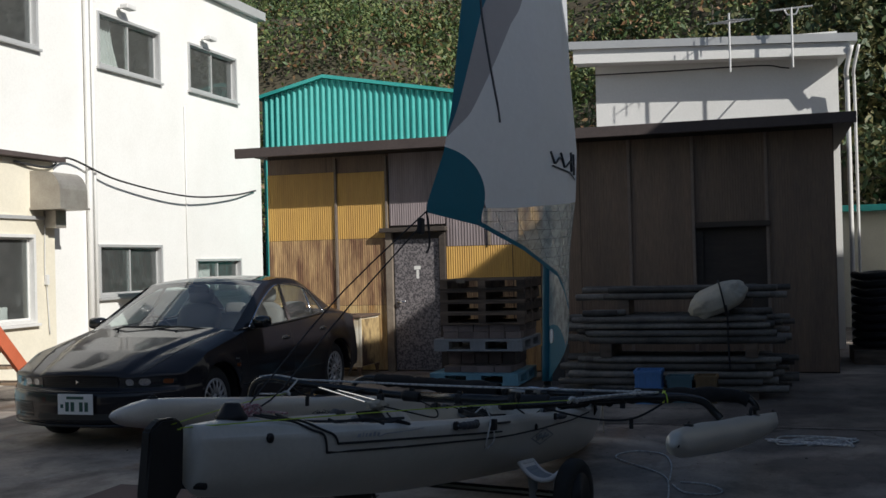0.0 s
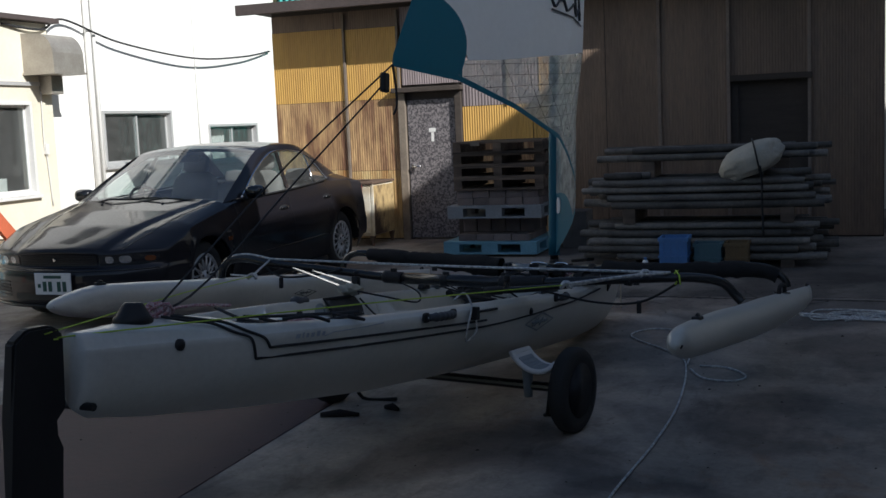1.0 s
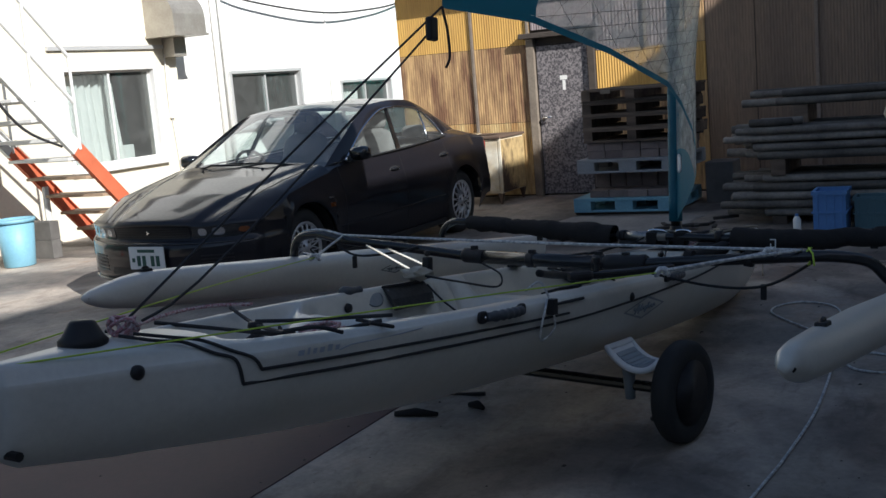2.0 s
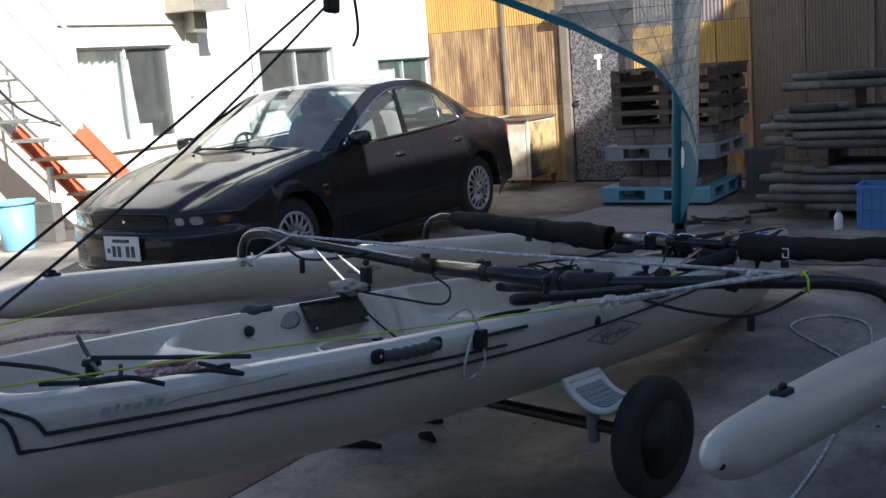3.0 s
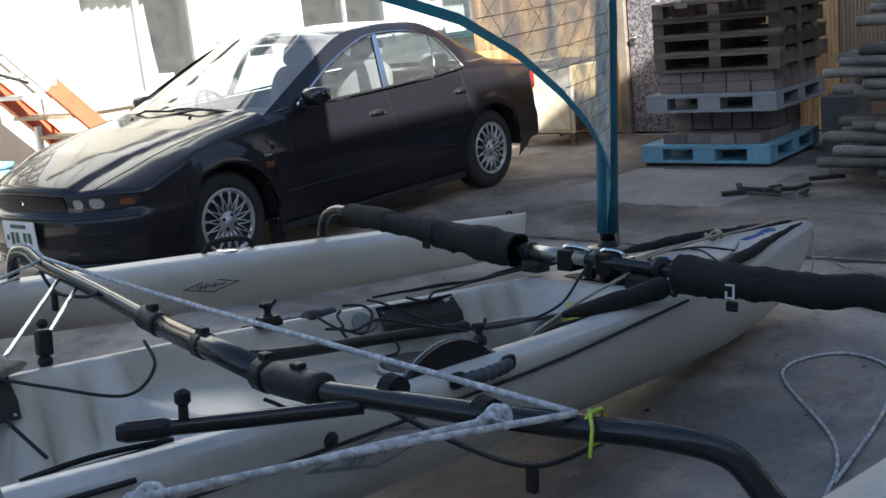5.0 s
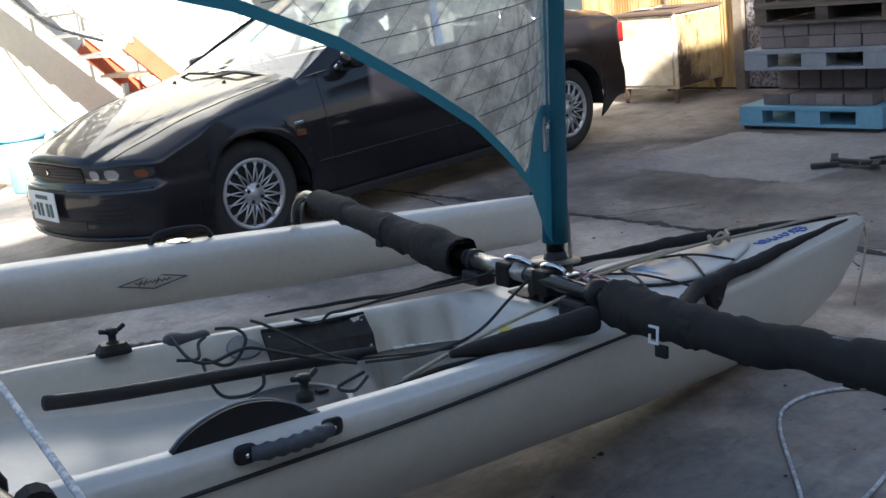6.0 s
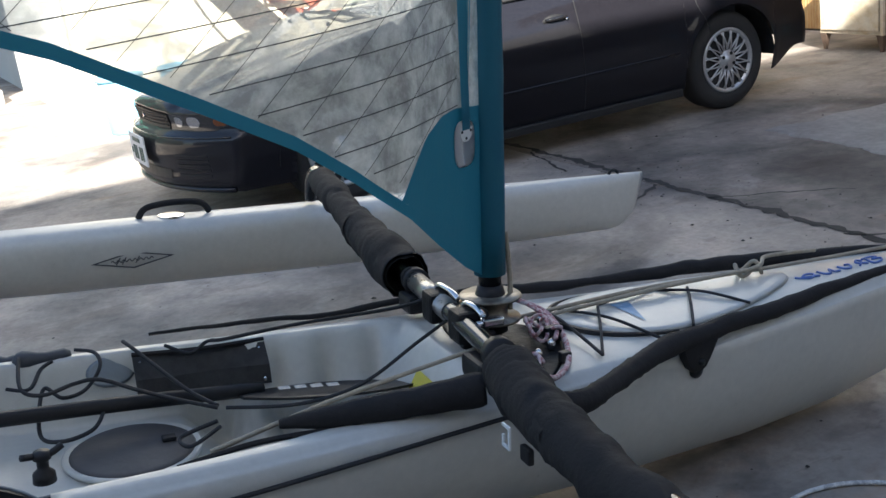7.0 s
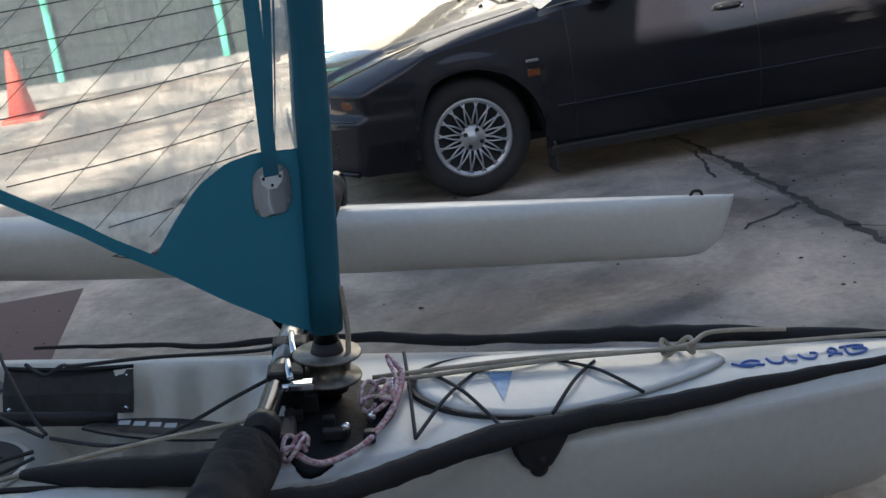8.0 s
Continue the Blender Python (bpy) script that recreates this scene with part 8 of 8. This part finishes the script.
lathe(b, [(0.001, 0.0), (0.08, 0.0), (0.07, 0.05), (0.001, 0.055)], 24, "z", (MU, MV, -0.08))
part("mast_step", b, BLACKPLASTIC, mast, "", True)
# latch blocks on the crossbar with bright folded levers
for v, ln in ((0.085, 0.075), (-0.07, 0.05)):
    blk = part("latch_block", box(bmesh.new(), 3.990, 4.065, v - 0.032, v + 0.032, 0.0, 0.072, 0.010), WELLBLACK, mast)
    b = bmesh.new()
    tube(b, smooth_path([(4.03, v + 0.030, 0.072), (4.032, v + 0.01, 0.080), (4.036, v - ln * 0.6, 0.078), (4.04, v - ln, 0.068)], 4), 0.0075, 6)
    part("lever", b, CHROME, blk, "bright steel latch lever", True)
    part("lever_pin", tube(bmesh.new(), [(4.005, v - 0.05, 0.05), (4.06, v - 0.05, 0.05)], 0.008, 8), CHROME, blk, "", True)
part("latch_plate", box(bmesh.new(), 4.035, 4.085, -0.135, -0.105, 0.045, 0.062, 0.004), CHROME, mast, "bright steel plate")
b = bmesh.new()
WELL = (4.145, -0.075)
tube(b, smooth_path([(4.235, 0.10, 0.012), (4.262, 0.03, 0.004), (4.252, -0.06, -0.004), (4.222, -0.16, -0.012), (4.172, -0.255, -0.018), (4.10, -0.325, -0.012), (4.05, -0.335, 0.02)], 10), 0.0065, 6)
tube(b, smooth_path([(4.235, 0.07, 0.016), (4.25, -0.02, 0.004), (4.235, -0.09, 0.0), (4.20, -0.15, 0.0)], 8), 0.0055, 6)
tube(b, [Vector((4.205 + 0.030 * math.cos(a), -0.07 + 0.05 * math.sin(1.3 * a), 0.0 + 0.014 * math.sin(2 * a))) for a in np.linspace(0, 14, 60)], 0.0045, 6)
tube(b, [Vector((4.055 + 0.022 * math.cos(a), -0.325 + 0.03 * math.sin(1.3 * a), 0.025 + 0.012 * math.sin(2 * a))) for a in np.linspace(0, 12, 50)], 0.0045, 6)
part("furling_line", b, ROPERED, mast, "red-flecked furling line", True)
b = bmesh.new()
n = 36
# a rounded three-cornered recess with its point towards the bow
well = lambda a, f: (WELL[0] - 0.03 + f * (0.105 * math.cos(a) + 0.02 * math.cos(2 * a)), WELL[1] + f * 0.205 * math.sin(a) * (1 - 0.25 * math.cos(a)))
rows = [[on_deck(*well(2 * math.pi * k / n, f), up) for k in range(n)] for f, up in ((1.04, 0.001), (1.0, 0.004), (0.94, 0.003), (0.5, 0.002), (0.05, 0.002))]
grid(b, rows, close_v=True, caps=True)
part("mast_well", b, WELLBLACK, mast, "dark round well at the mast foot", True)
r = random.Random(17)
for k in range(14):
    a, q = r.uniform(0, 6.28), r.uniform(0.45, 0.85)
    u, v = WELL[0] + 0.135 * q * math.cos(a), WELL[1] + 0.185 * q * math.sin(a)
    if k % 3 == 0:
        part("fitting", lathe(bmesh.new(), [(0.001, 0.0), (0.010, 0.0), (0.009, 0.018), (0.004, 0.022), (0.001, 0.023)], 10, "z", on_deck(u, v, 0.004)), CHROME, mast, "small steel fitting", True)
    else:
        w_ = r.uniform(0.012, 0.022)
        part("fitting", box(bmesh.new(), u - w_, u + w_, v - 0.01, v + 0.01, deck_z(u, v, False) + 0.004, deck_z(u, v, False) + r.uniform(0.02, 0.045), 0.004), BLACKPLASTIC, mast)

chord = lambda h: interp(h, (0.0, 1.0, 1.29, 1.5, 2.17, 3.0, 4.0, 4.4, 4.75), (2.46, 2.46, 2.28, 2.20, 2.0, 1.5, 0.7, 0.4, 0.1))
foot = lambda s: interp(s, (0.0, 0.025, 0.064, 0.098, 0.133, 0.151, 0.198, 0.266, 0.313, 0.354, 0.447, 0.646, 0.83, 1.0), (0.125, 0.163, 0.245, 0.323, 0.385, 0.419, 0.495, 0.578, 0.632, 0.679, 0.754, 0.86, 0.945, 0.96))
camber = lambda s: interp(s, (0.0, 0.025, 0.064, 0.098, 0.133, 0.198, 0.266, 0.354, 0.447, 0.646, 0.83, 1.0), (0.015, 0.055, 0.135, 0.20, 0.245, 0.30, 0.345, 0.378, 0.405, 0.355, 0.255, 0.145))
tape = lambda s: foot(s) + 0.026
tack_top = lambda s: max(tape(s), interp(s, (0.008, 0.035, 0.055, 0.075, 0.091, 0.106, 0.12), (0.508, 0.513, 0.505, 0.474, 0.422, 0.365, 0.30)))
top_line = lambda s: interp(s, (0.0, 0.265, 0.595, 0.70, 0.82), (1.36, 1.272, 1.13, 1.083, 1.04))
clew_top = lambda s: 1.035 + 0.285 * math.sqrt(max(0.0, 1 - ((1 - s) / 0.18) ** 2))
leech_w = lambda h: interp(h, (1.37, 1.52, 1.76, 2.25, 3.0, 4.7), (0.0, 0.04, 0.09, 0.19, 0.22, 0.03))
grey_w = lambda h: interp(h, (1.37, 1.53, 1.78, 2.30, 3.0, 4.7), (0.0, 0.10, 0.17, 0.31, 0.33, 0.03))
S0 = 0.0


def sail_at(s, h):
    k = interp(h, (0.9, 1.3, 1.6, 2.2, 3.2, 4.75), (1.0, 1.09, 1.09, 0.9, 0.65, 0.2))
    return Vector((MU - 0.02 - s * chord(h), MV - k * camber(s), h))


def sail_piece(name, material, lower, upper, s0, s1, ns, nh, parent, label=""):
    """Cloth between two edge lines given over s, with even columns."""
    b = bmesh.new()
    rows = []
    for i in range(ns + 1):
        s = s0 + (s1 - s0) * (i / ns) ** 1.25
        rows.append([sail_at(s, lower(s) + (upper(s) - lower(s)) * j / nh) for j in range(nh + 1)])
    grid(b, rows)
    bmesh.ops.remove_doubles(b, verts=b.verts, dist=1e-4)
    return part(name, b, material, parent, label, True)


def sail_band(name, material, left, right, h0, h1, n, nh, parent, label=""):
    """Cloth between two lines given as distances from the luff over h."""
    b = bmesh.new()
    rows = []
    for j in range(nh + 1):
        h = h0 + (h1 - h0) * (j / nh) ** 1.2
        rows.append([sail_at((left(h) + (right(h) - left(h)) * i / n) / chord(h), h) for i in range(n + 1)])
    grid(b, rows)
    bmesh.ops.remove_doubles(b, verts=b.verts, dist=1e-4)
    return part(name, b, material, parent, label, True)


HZ = 1.37
sail = sail_band("sail", WHITESAIL, lambda h: S0 * chord(h), lambda h: chord(h) - leech_w(h) - grey_w(h), HZ, 4.75, 60, 70, kayak, "white and teal mainsail with a clear window")
sail_piece("white_panel", WHITESAIL, lambda s: top_line(s) if s < 0.82 else clew_top(s), lambda s: HZ, S0, 1.0, 110, 10, sail)
sail_band("grey_panel", GREYSAIL, lambda h: chord(h) - leech_w(h) - grey_w(h), lambda h: chord(h) - leech_w(h), HZ, 4.75, 8, 70, sail, "grey sail panel")
sail_band("leech_panel", TEAL, lambda h: chord(h) - leech_w(h), lambda h: chord(h), HZ, 4.75, 5, 70, sail, "teal leech panel")
sail_piece("clew_patch", TEAL, tape, clew_top, 0.82, 1.0, 40, 16, sail, "teal clew patch")
sail_piece("tack_patch", TEAL, tape, tack_top, S0, 0.112, 24, 12, sail, "teal tack patch")
sail_piece("foot_tape", TEAL, foot, tape, S0, 1.0, 110, 2, sail, "teal foot tape")
sail_piece("sail_window", WINDOW, tack_top, top_line, S0, 0.82, 90, 40, sail, "clear sail window")
b = bmesh.new()
tube(b, [(MU, MV, z) for z in np.linspace(0.125, 1.35, 12)], [0.036 - 0.002 * math.sin(3 * k) for k in range(12)], 16)
part("luff_pocket", b, TEAL, sail, "", True)
b = bmesh.new()
tube(b, [(MU, MV, z) for z in np.linspace(1.351, 4.85, 12)], 0.034, 16)
part("luff_pocket", b, WHITESAIL, sail, "", True)
# scrim threads in the window
b = bmesh.new()
inside = lambda s, h: 0.03 < s < 0.82 and tack_top(s) < h < top_line(s)
def thread(fn, thick):
    run = []
    for k in range(121):
        s = k / 120
        h = fn(s)
        if inside(s, h):
            run.append(sail_at(s, h) + Vector((0, -0.002, 0)))
        elif len(run) > 2:
            tube(b, run[::2] + [run[-1]] if len(run) > 4 else run, thick, 3, False)
            run = []
        else:
            run = []
    if len(run) > 2:
        tube(b, run[::2] + [run[-1]], thick, 3, False)


for k in range(30):
    thread(lambda s, k=k: 0.42 + 0.055 * k - 0.34 * s, 0.0013)
for k in range(34):
    thread(lambda s, k=k: 0.55 + 0.11 * k - 2.4 * s, 0.0007)
for k in range(18):
    thread(lambda s, k=k: -2.0 + 0.19 * k + 2.2 * s if s > 0.30 else -1.0, 0.0008)
scrim = part("scrim", b, THREAD, sail, "dark scrim threads in the clear window")
scrim["kind"] = "stuff"
for s0, h0, s1, h1, w in ((0.975, 2.55, 0.82, 1.537, 0.010),):
    b = bmesh.new()
    tube(b, [sail_at(s0 + (s1 - s0) * k / 10, h0 + (h1 - h0) * k / 10) + Vector((0, 0.006, 0)) for k in range(11)], 0.012, 6)
    part("batten", b, MARKDARK, sail, "dark sail batten")
b = bmesh.new()
def patch(bm_, s0, s1, h0, h1, off):
    n = 6
    rows = [[sail_at(s0 + (s1 - s0) * i / n, h0 + (h1 - h0) * j / n) + Vector((0, off, 0)) for j in range(n + 1)] for i in range(n + 1)]
    grid(bm_, rows)
for off in (0.006, -0.006):
    patch(b, 0.33, 0.56, 1.385, 1.396, off)
    for sa, ha, hb in ((0.36, 1.41, 1.53), (0.41, 1.41, 1.52), (0.48, 1.41, 1.49), (0.545, 1.41, 1.47)):
        tube(b, [sail_at(sa + 0.03 * f, ha + (hb - ha) * f) + Vector((0, off, 0)) for f in (0.0, 0.33, 0.66, 1.0)], 0.0075, 5)
    tube(b, smooth_path([sail_at(0.36 + 0.02 * k, 1.438 + 0.026 * math.sin(1.9 * k)) + Vector((0, off, 0)) for k in range(11)], 3), 0.0065, 5)
part("sail_mark", b, MARKDARK, sail, "dark script mark near the luff")
for off in (-0.004, 0.004):
    b = bmesh.new()
    rows = []
    for f in (1.0, 0.6, 0.02):
        bend = lambda t: math.copysign(abs(t) ** 0.65, t)
        rows.append([sail_at(0.024 + 0.0140 * f * bend(math.cos(a)), 0.435 + 0.050 * f * bend(math.sin(a))) + Vector((0.5 * off, off, 0)) for a in (2 * math.pi * k / 24 for k in range(24))])
    grid(b, rows, close_v=True, caps=True)
    part("tack_eye", b, SAILPATCH, sail, "white reinforcement patch", True)
b = bmesh.new()
grid(b, [[sail_at(sa, h) + Vector((0.0, -0.011, 0)) for sa in np.linspace(0.024 - w, 0.024 + w, 5)] for h, w in ((0.440, 0.003), (0.452, 0.0075), (0.470, 0.0085))])
plate = part("strap_plate", b, PLATEWHITE, sail, "small white plate under the strap")
for ds, h in ((-0.006, 0.462), (0.006, 0.462), (0.0, 0.447)):
    b = bmesh.new()
    bmesh.ops.create_icosphere(b, subdivisions=1, radius=0.0035, matrix=Matrix.Translation(sail_at(0.024 + ds, h) + Vector((0, -0.011, 0))))
    part("stud", b, BLACKPLASTIC, plate)
for k, (sa, sb) in enumerate(((0.018, 0.037), (0.008, 0.020), (0.003, 0.006))):
    b = bmesh.new()
    if k == 0:
        rows = [[sail_at(0.024 + 0.012 * f + w, 0.465 + 0.88 * f) + Vector((0, -0.012, 0)) for w in (-0.0055, 0.0055)] for f in np.linspace(0, 1, 14)]
    else:
        rows = [[sail_at(0.024 + (sa - 0.024) * f ** 0.6, 0.46 + 0.88 * f) + Vector((0, -0.006, 0)), sail_at(0.020 + (sb - 0.024) * f ** 0.6 + 0.004, 0.46 + 0.88 * f) + Vector((0, -0.006, 0))] for f in np.linspace(0, 1, 14)]
    grid(b, rows)
    part("webbing", b, TEAL, sail, "teal webbing strap beside the mast", True)
rope("downhaul", [(MU + 0.035, MV - 0.01, 0.22), (MU + 0.045, MV - 0.01, 0.12), (MU + 0.04, MV - 0.02, 0.04)], 0.006, ROPETAN, mast, "short tan downhaul")
# mainsheet from the clew to the stern
CLEW = sail_at(1.0, 0.965)
rope("sheet", [CLEW, (1.2, 0.06, 0.55), (0.60, 0.06, 0.16), (0.42, 0.05, 0.05)], 0.0040, ROPEBLACK, kayak, "black mainsheet", 3)
rope("sheet", [CLEW + Vector((-0.05, 0.01, -0.08)), (1.2, 0.03, 0.48), (0.66, 0.03, 0.13), (0.45, 0.02, 0.05)], 0.0040, ROPEBLACK, kayak, "black mainsheet", 3)
rope("sheet_tail", [CLEW, CLEW + Vector((0.03, 0, -0.08)), CLEW + Vector((0.04, 0, -0.16)), CLEW + Vector((0.03, 0.01, -0.20))], 0.005, ROPEBLACK, kayak)
b = bmesh.new()
box(b, CLEW.x - 0.09, CLEW.x - 0.04, CLEW.y - 0.012, CLEW.y + 0.012, CLEW.z - 0.12, CLEW.z - 0.04, 0.01)
part("sheet_block", b, BLACKPLASTIC, kayak)

# ---- cart under the hull ----
cart = thing("kayak_cart", "two-wheeled black kayak cart with white cradles", "cart")
WRt, WLf = Vector((-0.505, 5.80, 0.2)), Vector((-1.87, 6.10, 0.2))
ax = (WLf - WRt).normalized()
for c in (WRt, WLf):
    m = Matrix.Translation(c) @ Vector((0, 1, 0)).rotation_difference(ax).to_matrix().to_4x4()
    b = bmesh.new()
    lathe(b, [(0.11, -0.032), (0.15, -0.043), (0.185, -0.039), (0.198, -0.024), (0.2, 0.0), (0.198, 0.024), (0.185, 0.039), (0.15, 0.043), (0.11, 0.032)], 48, "y")
    w = part("wheel", b, RUBBER, cart, "", True, m)
    b = bmesh.new()
    lathe(b, [(0.128, -0.040), (0.112, -0.028), (0.10, -0.002), (0.06, 0.004), (0.040, -0.006), (0.032, -0.036), (0.001, -0.038)], 30, "y")
    lathe(b, [(0.128, 0.040), (0.112, 0.028), (0.10, 0.010), (0.06, 0.008), (0.040, 0.012), (0.032, 0.036), (0.001, 0.038)], 30, "y")
    part("rim", b, BLACKPLASTIC, w, "", True)
part("axle", tube(bmesh.new(), [WRt + ax * 0.05, WLf - ax * 0.05], 0.022, 10), TUBEBLACK, cart)
side = Vector((-ax.y, ax.x, 0))
along = Vector((math.cos(radians(85.07)), math.sin(radians(85.07)), -0.105)).normalized()
across = Vector((-along.y, along.x, 0)).normalized()


def cradle(c, tilt):
    """A white trough along the hull with a ribbed pad let into it."""
    W, T, HL = 0.106, 0.016, 0.115
    c = Vector((c.x, c.y, 0))
    prof = []
    for k in range(17):
        a = -1 + 2 * k / 16
        prof.append((a * W, 0.292 + 0.060 * abs(a) ** 2.2 + tilt * a * 0.02))
    ring = lambda y: [c + along * y + across * q + Vector((0, 0, z_)) for q, z_ in prof] + [c + along * y + across * q * 1.04 + Vector((0, 0, z_ - T)) for q, z_ in reversed(prof)]
    b = bmesh.new()
    grid(b, [ring(y) for y in (-HL, -HL + 0.02, 0.0, HL - 0.02, HL)], close_v=True, caps=True)
    cr = part("cradle", b, SAILPATCH, cart, "white curved plastic cradle", True)
    rim = bmesh.new()
    edge = [c + along * -HL + across * q + Vector((0, 0, z_ - 0.004)) for q, z_ in prof]
    edge2 = [c + along * HL + across * q + Vector((0, 0, z_ - 0.004)) for q, z_ in reversed(prof)]
    tube(rim, edge + edge2 + edge[:1], 0.013, 8)
    part("lip", rim, SAILPATCH, cr, "", True)
    for k in range(9):
        q0 = -0.080 + 0.0182 * k
        zz = lambda q: 0.292 + 0.060 * abs(q / W) ** 2.2 + tilt * q / W * 0.02
        rib = bmesh.new()
        grid(rib, [[c + along * y + across * q + Vector((0, 0, zz(q) + up)) for q, up in ((q0, 0.001), (q0 + 0.001, 0.007), (q0 + 0.015, 0.006), (q0 + 0.016, 0.001))] for y in (-HL + 0.028, HL - 0.024)], close_v=True, caps=True)
        part("pad_rib", rib, PADGREY, cr, "grey ribbed rubber pad")
    for q in (-0.07, 0.07):
        p0 = c + across * q + Vector((0, 0, 0.306))
        part("strut", tube(bmesh.new(), [p0, p0 + Vector((0, 0, -0.05)), p0 + Vector((0, 0, -0.12)), p0 + Vector((0, 0, -0.16))], [0.030, 0.026, 0.022, 0.020], 12), MARKGREY, cr, "", True)


for f, tilt in ((0.115, 1), (0.86, -1)):
    cradle(WRt.lerp(WLf, f), tilt)
part("kick_stand", tube(bmesh.new(), smooth_path([WRt + ax * 0.12 + Vector((0, 0, -0.02)), WRt + ax * 0.16 + side * -0.05 + Vector((0, 0, -0.14)), WRt + ax * 0.22 + side * -0.16 + Vector((0, 0, -0.185)), WRt + ax * 0.10 + side * -0.24 + Vector((0, 0, -0.188)), WRt + ax * 0.05 + side * -0.12 + Vector((0, 0, -0.188))], 5), 0.010, 8), BLACKPLASTIC, cart)
part("kick_stand", tube(bmesh.new(), smooth_path([WLf - ax * 0.12 + Vector((0, 0, -0.02)), WLf - ax * 0.12 + side * -0.08 + Vector((0, 0, -0.185)), WLf - ax * 0.3 + side * -0.14 + Vector((0, 0, -0.188))], 5), 0.010, 8), BLACKPLASTIC, cart)

# ---- ropes and scraps on the floor ----
rope("floor_rope", [(-0.2, 4.4, 0.007), (-0.18, 4.96, 0.007), (-0.14, 5.39, 0.007), (-0.11, 5.73, 0.007), (-0.09, 6.31, 0.007), (-0.13, 7.04, 0.007), (-0.23, 7.46, 0.007), (-0.59, 7.97, 0.007), (-0.49, 8.24, 0.007), (-0.28, 8.16, 0.007), (-0.18, 7.78, 0.009), (-0.14, 7.2, 0.012)], 0.006, ROPEWHITE, None, "white line trailing over the concrete", 8, 6, "rope")
rope("floor_rope", [(-0.11, 7.08, 0.012), (-0.02, 6.90, 0.007), (0.14, 6.86, 0.007), (0.20, 6.98, 0.007), (0.09, 7.16, 0.007), (-0.07, 7.19, 0.007)], 0.006, ROPEWHITE, None, "loop of white line on the concrete", 8, 6, "rope")
b = bmesh.new()
r = random.Random(4)
tube(b, smooth_path([(0.74 + r.uniform(-0.32, 0.42), 8.85 + r.uniform(-0.22, 0.22), 0.008 + 0.004 * (k % 3)) for k in range(26)], 8), 0.006, 5)
tagged(part("loose_rope", b, ROPEWHITE, None, "", True), "loose heap of white line on the concrete", "rope")
for x, y, L_, rot in ((-1.72, 5.82, 0.20, 12), (-1.50, 5.98, 0.09, -20)):
    b = bmesh.new()
    tube(b, [(-L_ / 2, 0, 0.014), (0, 0.01, 0.02), (L_ / 2, 0, 0.014)], [0.012, 0.020, 0.010], 8)
    o = part("strap_scrap", b, SOFTBLACK, None, "", True, pose(x, y, 0, 0, 0, rot))
    tagged(o, "black scrap of strap on the concrete", "strap", "strap scraps")
